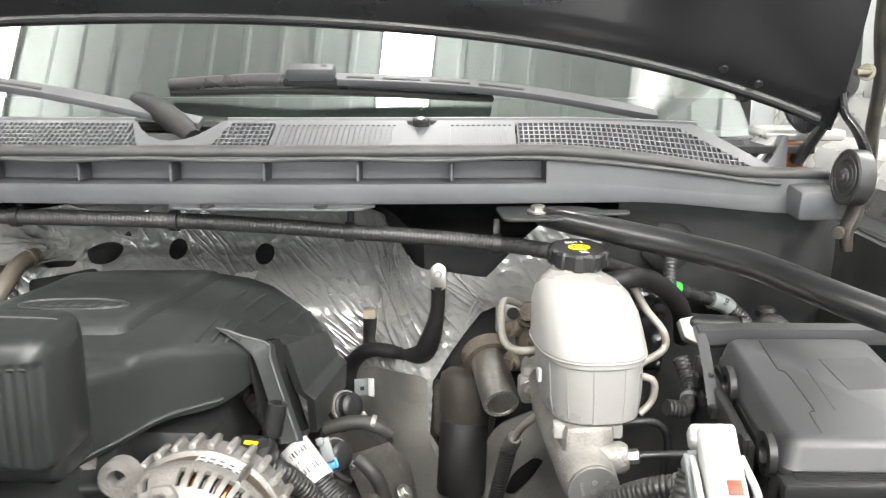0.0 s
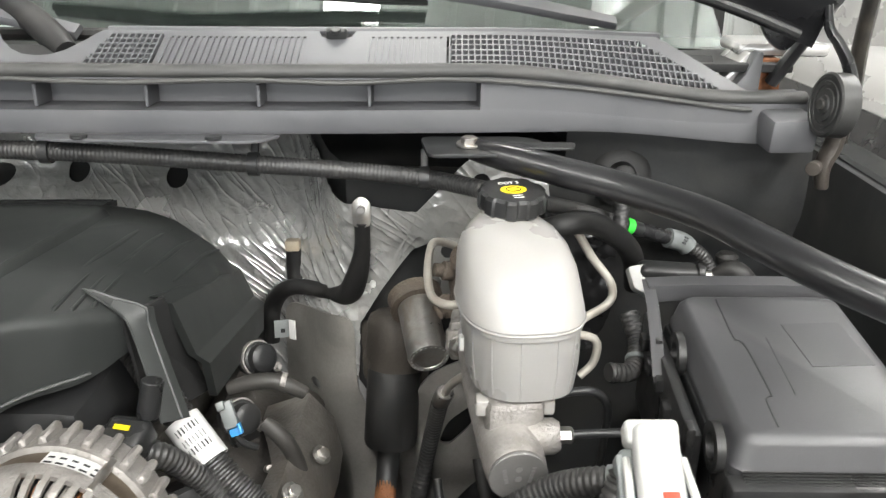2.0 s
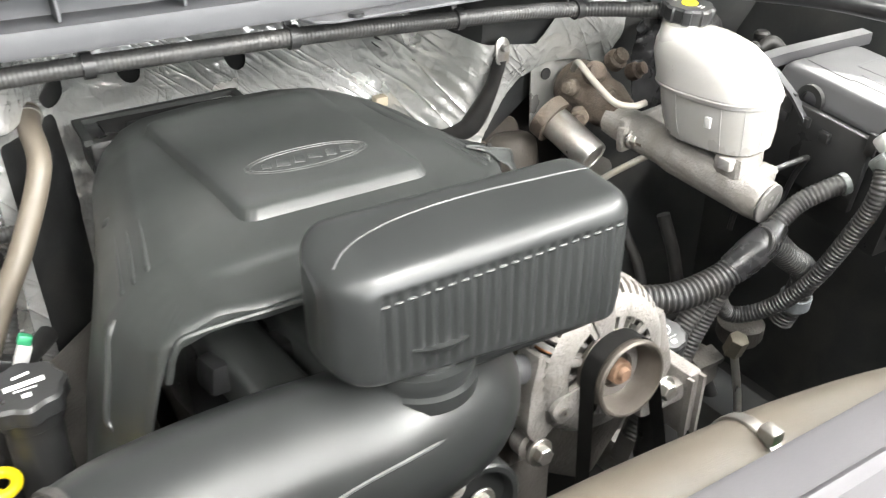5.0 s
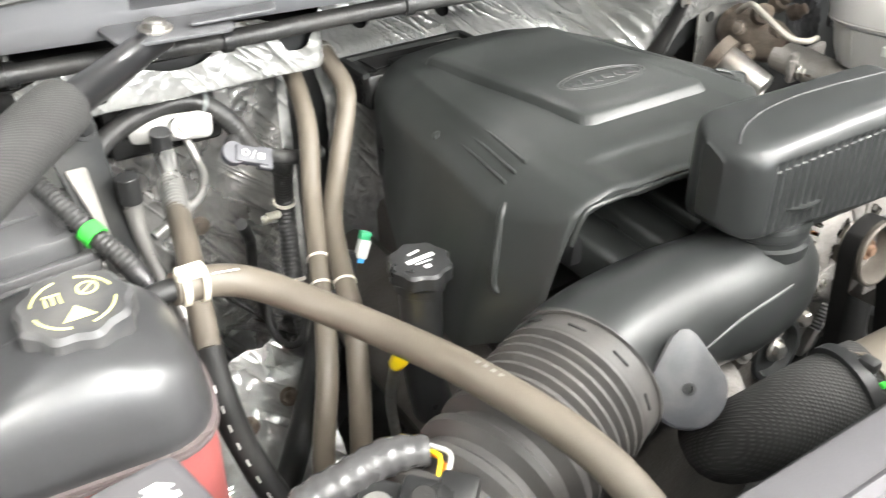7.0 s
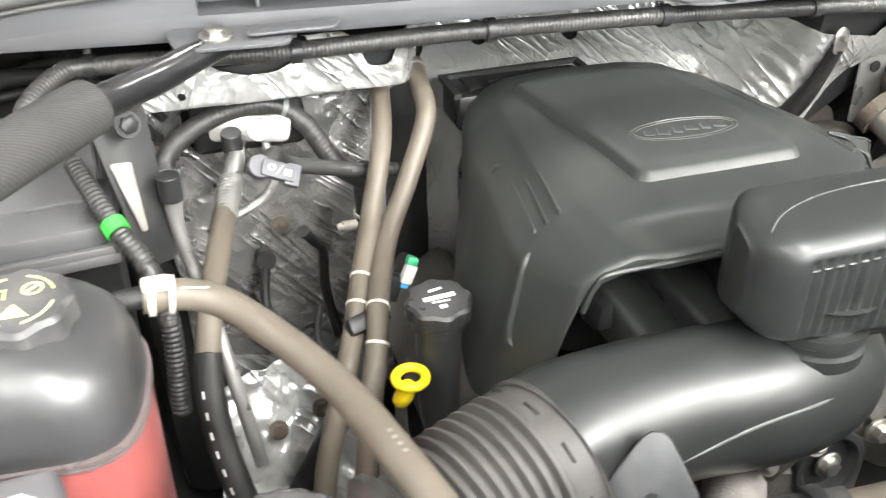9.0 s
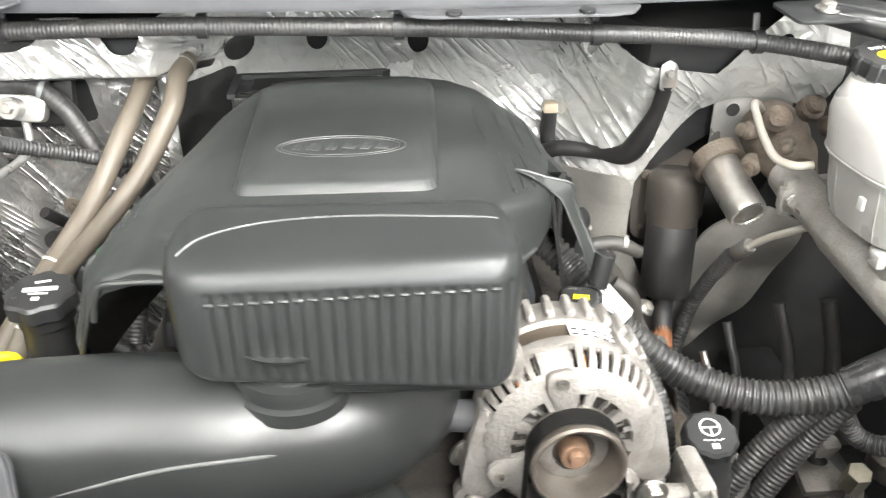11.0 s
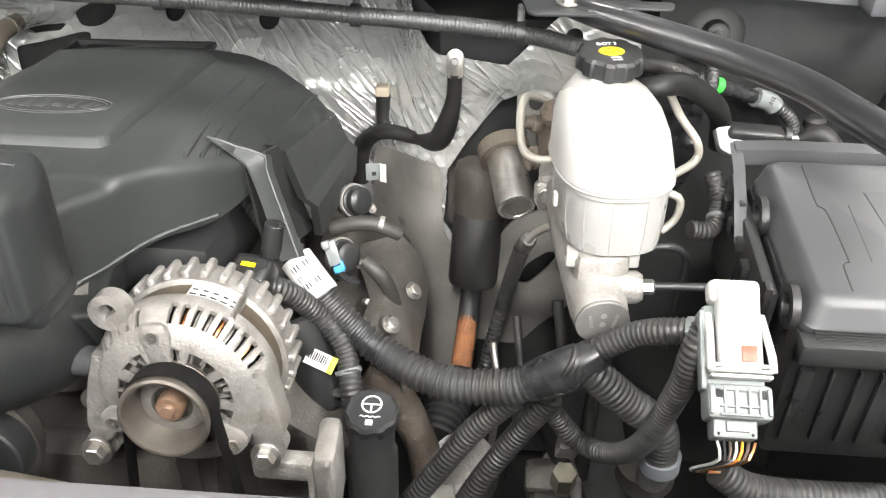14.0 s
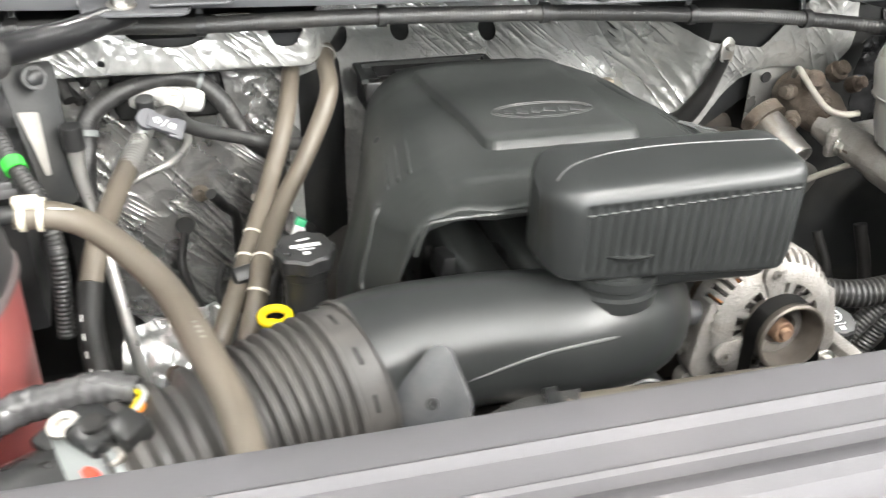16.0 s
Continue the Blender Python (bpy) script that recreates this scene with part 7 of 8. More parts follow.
tank_cap = part("cap", disc(0.0360, 0.024, TM, 96, 0.0035, wave=lambda a, r, h: r * (1 + 0.045 * math.cos(a * 9))), mat("dusty_cap_plastic", (0.060, 0.060, 0.062), 0.5, 0, 0.2, 30, 500, 0.2, 0.0005, dirt=((0.11, 0.105, 0.10), 0.15, 30)), tank, "dusty black ribbed pressure cap")
TC = TM @ pose(0, 0, 0.0242)
bm = bmesh.new()
for a0, a1 in ((15, 75), (105, 165), (195, 255), (285, 345)):
    tube([TC @ Vector((0.0255 * math.cos(radians(a)), 0.0255 * math.sin(radians(a)), 0)) for a in np.linspace(a0, a1, 7)], 0.0009, 5, 0.003, bm=bm)
prism([(-0.010, -0.018), (0.010, -0.018), (0, -0.004)], 0.0004, TC, 0, bm)
pipe(0.0055, 0.0070, 0.0004, TC @ pose(0.011, 0.010, 0), 20, bm)
rbox(0.010, 0.0013, 0.0004, TC @ pose(0.011, 0.010, 0.0002, 0, 0, 40), 0, 1, bm)
for x, y, w, h in ((-0.011, 0.012, 0.011, 0.002), (-0.011, 0.007, 0.002, 0.009), (-0.0155, 0.006, 0.0015, 0.008), (-0.0065, 0.006, 0.0015, 0.008)):
    rbox(w, h, 0.0004, TC @ pose(x, y, 0.0002), 0, 1, bm)
part("cap_icon", bm, mat("yellow_print", (0.62, 0.58, 0.22), 0.6), tank_cap, "yellow printed warning icons", 0)
part("outlet", tube([(-1.02, 0.765, 1.232), (-1.0, 0.764, 1.236), (-0.975, 0.763, 1.2365)], 0.009, 14, 0.006), BLACK, tank)
part("screw", pipe(0.003, 0.008, 0.005, frame_of((-1.222, 0.648, 1.170), (0, -1, 0.2)), 18), STEEL, tank)

overflow = thing("coolant_hose", (-0.87, 0.62, 1.15), "tan sleeved coolant hose from the surge tank", "hose")
part("hose", tube([(-0.992, 0.762, 1.237), (-0.955, 0.765, 1.230), (-0.922, 0.748, 1.219), (-0.872, 0.672, 1.207), (-0.843, 0.574, 1.214), (-0.818, 0.478, 1.206), (-0.81, 0.40, 1.17), (-0.81, 0.36, 1.12)], 0.0128, 16, 0.008), TAN, overflow)
part("clamp", merge(pipe(0.0132, 0.0155, 0.005, frame_of((-0.987, 0.7625, 1.2368), (1, 0, -0.1)), 22), merge(pipe(0.0132, 0.0155, 0.004, frame_of((-0.972, 0.764, 1.2345), (1, 0, -0.15)), 22), rbox(0.022, 0.010, 0.012, pose(-0.979, 0.757, 1.2505, 20), 0.003))), mat("cream_clamp", (0.62, 0.57, 0.46), 0.5), overflow, "cream-coloured spring clamp")
part("print_line", rbox(0.020, 0.0012, 0.0006, pose(-0.952, 0.757, 1.2415, 30, 5, -8), 0), MARK, overflow, smooth=0)

rows, _ = glide([(-0.922, 0.748, 1.219), (-0.872, 0.672, 1.207), (-0.843, 0.574, 1.214), (-0.818, 0.478, 1.206)], 90)
bm = bmesh.new()
for i in range(58, 84, 2):
    d = Vector(rows[i + 1] - rows[i]).normalized()
    up = (Vector((0.15, -0.45, 0.88)) - d * Vector((0.15, -0.45, 0.88)).dot(d)).normalized()
    bar(Vector(rows[i]) + up * 0.0127, Vector(rows[i]) + up * 0.0127 + d * 0.003, up.cross(d), 0.0035, 0.0006, bm)
part("hose_print", bm, PANEL, overflow, "pale unreadable print on the hose", 0)

WHITEBAND = mat("pale_band", (0.66, 0.62, 0.54), 0.5)
for nm, pts, bands in (
        ("heater_hose", [(-0.700, 1.225, 1.222), (-0.706, 1.185, 1.206), (-0.722, 1.12, 1.168), (-0.752, 1.058, 1.110), (-0.790, 0.965, 1.062), (-0.806, 0.925, 1.040), (-0.835, 0.868, 0.998), (-0.862, 0.835, 0.93), (-0.872, 0.82, 0.86)], (0.50, 0.565)),
        ("heater_hose", [(-0.652, 1.215, 1.228), (-0.658, 1.175, 1.221), (-0.662, 1.128, 1.193), (-0.700, 1.085, 1.130), (-0.742, 1.025, 1.088), (-0.775, 0.935, 1.066), (-0.786, 0.895, 1.046), (-0.806, 0.850, 1.000), (-0.822, 0.825, 0.92), (-0.83, 0.81, 0.85)], (0.585, 0.65))):
    hh = thing(nm, pts[-1], "dusty tan heater hose running down from the firewall", "hose", "heater hoses")
    part("hose", tube(pts, 0.0125, 16, 0.008), TAN, hh)
    rows, _ = glide(pts, 100)
    part("clamp", pipe(0.0128, 0.0145, 0.006, frame_of(rows[2], rows[3] - rows[2]), 22), STEEL, hh)
    for f in bands:
        i = int(f * 100)
        part("band", pipe(0.0127, 0.0134, 0.003, frame_of(rows[i], rows[i + 1] - rows[i]), 22), WHITEBAND, hh, "pale band")
joint = thing("hose_bracket", (-0.79, 0.92, 1.03), "black plastic bracket joining the heater hoses", "bracket")
part("bracket", rbox(0.05, 0.02, 0.018, pose(-0.79, 0.925, 1.052, 40, 0, 20), 0.004), BLACK, joint)

oil = thing("oil_filler", (-0.735, 0.83, 0.95), "black oil filler neck with a scalloped cap", "oil filler")
OM = frame_of((-0.735, 0.836, 1.112), (0.0, -0.06, 1))
oil_cap = part("cap", disc(0.0325, 0.020, OM, 96, 0.003, wave=lambda a, r, h: r * (1 + 0.05 * math.cos(a * 8))), BLACK, oil)
part("cap_skirt", disc(0.027, 0.014, OM @ pose(0, 0, -0.013), 32), BLACK, oil)
part("neck", tube([(-0.735, 0.836, 1.104), (-0.737, 0.832, 1.05), (-0.735, 0.835, 0.99), (-0.72, 0.84, 0.92)], [0.0235, 0.0225, 0.022, 0.024], 22, 0.01), BLACK, oil)
OC = OM @ pose(0, 0, 0.0203)
part("cap_print", merge(rbox(0.032, 0.006, 0.0004, OC @ pose(0.001, 0.001, 0, 0, 0, 4), 0), merge(rbox(0.018, 0.002, 0.0004, OC @ pose(0.001, -0.006, 0), 0), merge(rbox(0.007, 0.005, 0.0004, OC @ pose(0.001, -0.014, 0), 0), rbox(0.014, 0.003, 0.0004, OC @ pose(0, 0.013, 0, 0, 0, 12), 0)))), MARK, oil_cap, "white printed bars", 0)
dip = thing("oil_dipstick", (-0.78, 0.80, 1.03), "yellow plastic ring handle of the oil dipstick", "dipstick")
DM = frame_of((-0.774, 0.802, 1.068), (0.05, -0.12, 0.98)) @ pose(0, 0, 0, 0, 0, -14)
part("ring", tube([DM @ Vector((0.0150 * math.cos(a), 0.0135 * math.sin(a), 0)) for a in np.linspace(0, 2 * math.pi, 25)], 0.0050, 12, 0.003), YELLOW, dip)
part("stem", tube([(-0.776, 0.798, 1.063), (-0.781, 0.800, 1.050), (-0.784, 0.806, 1.038)], [0.0075, 0.0095, 0.0085], 14, 0.004), YELLOW, dip)
part("tube", tube([(-0.784, 0.808, 1.036), (-0.775, 0.84, 0.96), (-0.76, 0.86, 0.88)], 0.006, 10, 0.01), STEEL, dip)

airbox = thing("air_cleaner_box", (-1.16, 0.48, 0.95), "grey plastic air cleaner box with a scuffed label", "air cleaner")
BM = Matrix.Translation((-1.155, 0.476, 1.203)) @ pose(0, 0, 0, 0, 2, 11)
air_lid = part("lid", rbox(0.27, 0.22, 0.07, BM, 0.011, 3), SHIELD, airbox)
part("body", rbox(0.28, 0.19, 0.2, BM @ pose(0, 0, -0.13), 0.012), BLACK, airbox)


def worn_label():
    bm = bmesh.new()
    n, m = 130, 46
    for i in range(n):
        for j in range(m):
            x, y = -0.080 + 0.165 * i / n, -0.030 + 0.060 * j / m
            wear = noise.noise(Vector((x * 60, y * 110, 2))) + 0.6 * noise.noise(Vector((x * 190, y * 300, 5)))
            edge = min(i / 40, (n - 1 - i) / 6, j / 8, (m - 1 - j) / 8)
            if wear < -0.25 + 0.85 * min(1, edge):
                vs = [bm.verts.new(BM @ Vector((0.035 + x + a * 0.165 / n, 0.058 + y + b * 0.060 / m, 0.0354))) for a, b in ((0, 0), (1, 0), (1, 1), (0, 1))]
                bm.faces.new(vs)
    bmesh.ops.remove_doubles(bm, verts=bm.verts, dist=0.0001)
    return bm


part("label", worn_label(), PAPER, air_lid, "white paper label, partly rubbed off", 0)

battery = thing("battery", (-1.26, 1.08, 0.95), "black truck battery with an orange label", "battery")
part("case", rbox(0.20, 0.34, 0.20, pose(-1.285, 1.065, 1.045), 0.008), BLACK, battery)
part("label", rbox(0.180, 0.24, 0.002, pose(-1.278, 1.095, 1.1465), 0.0005, 1), ORANGEPAPER, battery, "orange printed label")
part("label_strip", rbox(0.180, 0.07, 0.0022, pose(-1.278, 0.940, 1.1467), 0.0004, 1), REDTAG, battery, "red label edge")
part("post_clamp", merge(rbox(0.080, 0.036, 0.012, pose(-1.240, 1.255, 1.198, 0, 0, 3), 0.004), merge(rbox(0.016, 0.032, 0.050, pose(-1.207, 1.258, 1.222), 0.004), pipe(0.008, 0.016, 0.008, pose(-1.236, 1.252, 1.202), 24))), BRIGHT, battery, "silvery battery clamp")
part("clamp_bolt", hexbolt((-1.268, 1.25, 1.205), (0, 0, 1), 0.007, 0.008), STEEL, battery)
part("cable", tube([(-1.20, 1.262, 1.240), (-1.15, 1.262, 1.250), (-1.08, 1.24, 1.255), (-1.02, 1.20, 1.245), (-0.99, 1.15, 1.20)], [0.013, 0.012, 0.009, 0.009, 0.009], 14, 0.008), RUBBER, battery, "black battery cable")
part("cable", tube([(-1.20, 1.255, 1.225), (-1.12, 1.25, 1.235), (-1.04, 1.22, 1.235), (-0.98, 1.17, 1.19)], 0.007, 12, 0.008), RUBBER, battery)
part("cable", tube([(-1.16, 1.275, 1.245), (-1.09, 1.27, 1.262), (-1.03, 1.24, 1.258), (-0.97, 1.18, 1.21)], 0.006, 12, 0.008), RUBBER, battery)
part("terminal_cover", rbox(0.10, 0.07, 0.03, pose(-1.245, 1.17, 1.165), 0.005), BLACK, battery)
jb = thing("junction_box", (-1.09, 1.07, 1.0), "black plastic junction box beside the battery", "junction box")
JM = Matrix.Translation((-1.114, 1.072, 1.205)) @ pose(0, 0, 0, 1, 0, 6)
jb_lid = part("lid", rbox(0.142, 0.305, 0.026, JM, 0.005), BOXGREY, jb, "dusty grey lid")
part("lid_panel", rbox(0.095, 0.22, 0.006, JM @ pose(0.006, 0.01, 0.014), 0.002), BOXGREY, jb_lid)
for x in (-0.066, -0.054):
    part("lid_rail", rbox(0.006, 0.30, 0.008, JM @ pose(x, 0, 0.014), 0.0015), BOXGREY, jb_lid)
for y in (-0.10, 0.12):
    part("lid_latch", rbox(0.010, 0.014, 0.006, JM @ pose(-0.060, y, 0.017), 0.001), BLACK, jb_lid)
part("body", rbox(0.150, 0.31, 0.19, JM @ pose(0, 0, -0.105), 0.006), BLACK, jb)
part("front_step", rbox(0.150, 0.028, 0.012, JM @ pose(0.004, -0.160, -0.012), 0.003), BOXGREY, jb)
part("front_lip", rbox(0.140, 0.006, 0.010, JM @ pose(0.004, -0.170, -0.004), 0.002), BOXGREY, jb)
part("corner_post", rbox(0.030, 0.10, 0.030, JM @ pose(0.066, -0.10, -0.002, 0, 0, -12), 0.005), BLACK, jb)

# ---- air conditioning lines at the firewall ----
ac = thing("air_conditioning_lines", (-0.9, 1.1, 1.0), "aluminium air conditioning block and tan sleeved hose", "pipe")
part("block", merge(prism(rounded([(-0.05, -0.010), (0.046, -0.018), (0.052, 0.016), (-0.046, 0.020)], 0.010), 0.016, frame_of((-0.872, 1.185, 1.180), (-0.1, -0.93, 0.35)), 0.002), disc(0.014, 0.02, frame_of((-0.862, 1.172, 1.185), (-0.1, -0.93, 0.35)), 20)), BRIGHT, ac, "bright aluminium block fitting")
part("block_bolt", hexbolt((-0.862, 1.155, 1.191), (-0.1, -0.93, 0.35), 0.007, 0.009), STEEL, ac)
part("gasket", rbox(0.14, 0.02, 0.07, pose(-0.872, 1.215, 1.18, -20), 0.012), RUBBER, ac)
part("service_port", disc(0.012, 0.024, pose(-0.898, 1.128, 1.183, 12), 22), BLACK, ac, "black service port cap")
part("riser", tube([(-0.890, 1.165, 1.178), (-0.897, 1.125, 1.176), (-0.902, 1.095, 1.171), (-0.912, 1.055, 1.163)], [0.010, 0.012, 0.0105, 0.0115], 16, 0.006), POLISHED, ac)
part("crimp", tube([(-0.907, 1.078, 1.167), (-0.912, 1.055, 1.163), (-0.921, 1.01, 1.157)], 0.0134, 18, 0.004, pitch=0.006, amp=0.0006), BRIGHT, ac)
part("hose", tube([(-0.918, 1.03, 1.160), (-0.930, 0.965, 1.155), (-0.948, 0.885, 1.135), (-0.957, 0.842, 1.109)], 0.0125, 16, 0.008), TAN, ac)
part("liquid_line", tube([(-0.857, 1.178, 1.168), (-0.852, 1.16, 1.14), (-0.855, 1.135, 1.132), (-0.873, 1.10, 1.127), (-0.904, 1.08, 1.122), (-0.94, 1.065, 1.112)], 0.0055, 12, 0.006), BRIGHT, ac, "bent bright aluminium pipe")
part("suction_line", tube([(-0.968, 0.985, 1.205), (-0.968, 0.982, 1.17), (-0.962, 0.975, 1.13), (-0.948, 0.94, 1.07), (-0.935, 0.90, 0.99), (-0.925, 0.88, 0.92)], [0.010, 0.0075, 0.0075, 0.0075, 0.0075, 0.0075], 14, 0.008), BRIGHT, ac, "bright aluminium pipe")
part("service_port", disc(0.0115, 0.028, pose(-0.968, 0.984, 1.203, 4), 22), BLACK, ac, "black service port cap")
part("rubber_line", tube([(-0.957, 0.843, 1.110), (-0.960, 0.815, 1.08), (-0.955, 0.785, 1.03), (-0.935, 0.745, 0.97), (-0.89, 0.70, 0.90)], 0.0135, 16, 0.008), RUBBER, ac, "black rubber line with white dashes")
bm = bmesh.new()
rows, _ = glide([(-0.957, 0.843, 1.110), (-0.960, 0.815, 1.08), (-0.955, 0.785, 1.03), (-0.935, 0.745, 0.97), (-0.89, 0.70, 0.90)], 60)
for i in range(8, 54, 4):
    d = Vector(rows[i + 1] - rows[i]).normalized()
    sidev = (Vector((-0.45, -0.75, 0.5)) - d * Vector((-0.45, -0.75, 0.5)).dot(d)).normalized()
    rbox(0.0016, 0.0006, 0.007, frame_of(Vector(rows[i]) + sidev * 0.0134, d, sidev) , 0, 1, bm)
part("dash_print", bm, MARK, ac, "white dashed print", 0)

tag = thing("relay_connector", (-0.867, 0.95, 1.2), "grey plastic connector with printed icons on a loom", "connector")
GM = frame_of((-0.866, 0.918, 1.250), (0.25, -0.72, 0.65)) @ pose(0, 0, 0, 0, 0, -32) @ Matrix.Diagonal((0.66, 0.66, 0.66, 1))
part("head", disc(0.017, 0.012, GM @ pose(-0.026, 0, -0.008), 24), mat("tag_plastic", (0.062, 0.062, 0.070), 0.5), tag)
part("body", rbox(0.050, 0.026, 0.014, GM, 0.003), bpy.data.materials["tag_plastic"], tag)
part("wing", rbox(0.022, 0.034, 0.012, GM @ pose(0.022, 0, -0.002), 0.003), bpy.data.materials["tag_plastic"], tag)
part("icon", merge(pipe(0.0038, 0.0052, 0.0004, GM @ pose(-0.011, 0.001, 0.0071), 18), merge(rbox(0.0011, 0.016, 0.0004, GM @ pose(0.001, 0, 0.0073, 0, 0, -25), 0), rbox(0.009, 0.009, 0.0004, GM @ pose(0.013, -0.001, 0.0073), 0))), MARK, tag, "white printed icons", 0)
part("lead", tube([(-0.875, 0.932, 1.248), (-0.862, 0.975, 1.240), (-0.842, 1.045, 1.194), (-0.79, 1.10, 1.155), (-0.735, 1.13, 1.128), (-0.70, 1.14, 1.12)], 0.0085, 12, 0.006, pitch=0.005, amp=0.0009), LOOM, tag)
wavy = thing("firewall_conduit", (-0.85, 1.24, 1.05), "black corrugated conduit arching over the block fitting", "wiring loom")
part("conduit", tube([(-0.985, 1.10, 1.08), (-0.980, 1.135, 1.135), (-0.972, 1.165, 1.172), (-0.918, 1.185, 1.200), (-0.848, 1.185, 1.210), (-0.805, 1.175, 1.182), (-0.775, 1.165, 1.130), (-0.74, 1.16, 1.10)], 0.0125, 14, 0.006, pitch=0.006, amp=0.0003), LOOM, wavy)
part("tie", pipe(0.012, 0.0145, 0.006, frame_of((-0.832, 1.183, 1.205), (1, 0, -0.4)), 18), PALE, wavy, "pale cable tie")
part("tie", pipe(0.012, 0.0145, 0.008, frame_of((-0.977, 1.145, 1.152), (0.1, 0.4, 0.9)), 18), PALE, wavy, "pale cable tie")
gl = thing("taped_loom", (-1.01, 0.93, 1.1), "black loom with bright green tape beside the junction box", "wiring loom")
part("conduit", tube([(-1.05, 0.985, 1.255), (-1.035, 0.95, 1.238), (-1.017, 0.916, 1.215), (-0.995, 0.885, 1.185), (-0.985, 0.86, 1.14), (-0.99, 0.84, 1.05)], 0.0088, 12, 0.006, pitch=0.005, amp=0.001), LOOM, gl)
part("tape_band", pipe(0.0095, 0.0115, 0.013, frame_of((-1.021, 0.922, 1.220), (0.4, -0.75, -0.5)), 18), GREEN, gl, "bright green tape")
part("tape_wrap", tube([(-1.003, 0.90, 1.198), (-0.992, 0.88, 1.178), (-0.985, 0.86, 1.14)], 0.0102, 12, 0.006), TAPE, gl)
jacks = thing("wall_bracket", (-0.99, 1.02, 1.1), "black stamped bracket with a pale side plate", "bracket")
part("plate", prism(rounded([(-0.02, -0.10), (0.015, -0.10), (0.03, 0.06), (-0.03, 0.06)], 0.01), 0.004, frame_of((-1.0, 1.0, 1.235), (0.4, -0.85, 0.3)), 0.001), BODY, jacks)
part("pale_plate", prism(rounded([(0.004, -0.05), (0.010, -0.05), (0.016, 0.02), (-0.006, 0.024)], 0.004), 0.003, frame_of((-1.012, 0.985, 1.225), (0.4, -0.85, 0.3)), 0.001), PANEL, jacks, "dull pale steel plate")
part("bolt", hexbolt((-0.995, 0.99, 1.285), (0.4, -0.85, 0.3), 0.009, 0.008), BLACK, jacks)
fwb = thing("firewall_bolt", (-0.847, 1.24, 1.0), "rusty round bolt in the firewall blanket", "bolt")
part("washer", disc(0.013, 0.004, frame_of((-0.847, 1.232, 1.014), (0, -1, 0.2)), 22), RUST, fwb)
part("head", hexbolt((-0.847, 1.228, 1.015), (0, -1, 0.2), 0.006, 0.006, False), RUST, fwb)
valve = thing("vacuum_nipple", (-0.86, 1.2, 0.9), "black rubber hoses and nipples low on the firewall", "hose")
part("nipple", disc(0.014, 0.03, frame_of((-0.875, 1.235, 0.965), (0, -1, 0.3)), 20), RUBBER, valve)
part("hose", tube([(-0.83, 1.10, 1.075), (-0.815, 1.13, 1.04), (-0.80, 1.17, 1.0), (-0.80, 1.18, 0.93), (-0.79, 1.16, 0.86)], 0.0075, 12, 0.008), RUBBER, valve)
part("hose", tube([(-0.875, 1.215, 0.965), (-0.885, 1.17, 0.93), (-0.87, 1.15, 0.87), (-0.85, 1.13, 0.84)], 0.007, 12, 0.008), RUBBER, valve)
part("heater_drain", tube([(-0.70, 1.11, 1.0), (-0.735, 1.06, 1.0), (-0.765, 1.02, 0.97), (-0.77, 1.0, 0.90)], 0.012, 14, 0.008), RUBBER, valve)

part("hose", tube([(-0.90, 0.88, 0.84), (-0.86, 0.92, 0.87), (-0.80, 0.99, 0.91), (-0.765, 1.03, 0.95)], 0.016, 14, 0.008), RUBBER, valve, "thick black hose")
part("hose", tube([(-0.825, 1.05, 0.995), (-0.835, 1.03, 0.965), (-0.825, 1.01, 0.945), (-0.805, 1.01, 0.945), (-0.79, 1.03, 0.96)], 0.0045, 10, 0.006), RUBBER, valve)
back = thing("heater_loom", (-0.74, 1.17, 0.9), "black taped loom behind the heater hoses with pale ties", "wiring loom")
part("conduit", tube([(-0.738, 1.165, 1.115), (-0.733, 1.20, 1.06), (-0.732, 1.205, 1.02), (-0.742, 1.18, 0.965), (-0.752, 1.15, 0.92), (-0.76, 1.11, 0.86)], 0.0125, 14, 0.006, pitch=0.006, amp=0.0009), LOOM, back)
part("tie", pipe(0.0135, 0.0155, 0.005, frame_of((-0.732, 1.206, 1.03), (0, 0.2, -1)), 18), WHITEBAND, back, "pale cable tie")
part("tie", pipe(0.0135, 0.0155, 0.005, frame_of((-0.749, 1.158, 0.932), (-0.1, -0.5, -0.8)), 18), WHITEBAND, back, "pale cable tie")
part("stud_clip", merge(disc(0.006, 0.022, frame_of((-0.748, 1.19, 1.02), (-0.9, -0.3, 0.2)), 12), rbox(0.014, 0.010, 0.008, pose(-0.768, 1.184, 1.022), 0.002)), WHITEBAND, back, "pale push-in stud")

shieldp = thing("heat_shield", (-0.90, 0.90, 0.75), "crumpled silver heat shield beside the engine", "heat shield")
part("skin", sheet([(-0.99, 0.72), (-0.80, 0.72), (-0.79, 0.90), (-0.84, 0.955), (-0.96, 0.93)], [], lambda x, z: Vector((x, 0.93 + 0.5 * (z - 0.8) + crinkle(x, z, 0.016) * 1.5, z)), 0.006, 0.002), FOIL, shieldp)
part("bolt", hexbolt((-0.90, 0.965, 0.885), (0, -0.85, 0.5), 0.008, 0.008), RUST, shieldp)
part("bolt", hexbolt((-0.845, 0.972, 0.90), (0, -0.85, 0.5), 0.008, 0.008), RUST, shieldp)

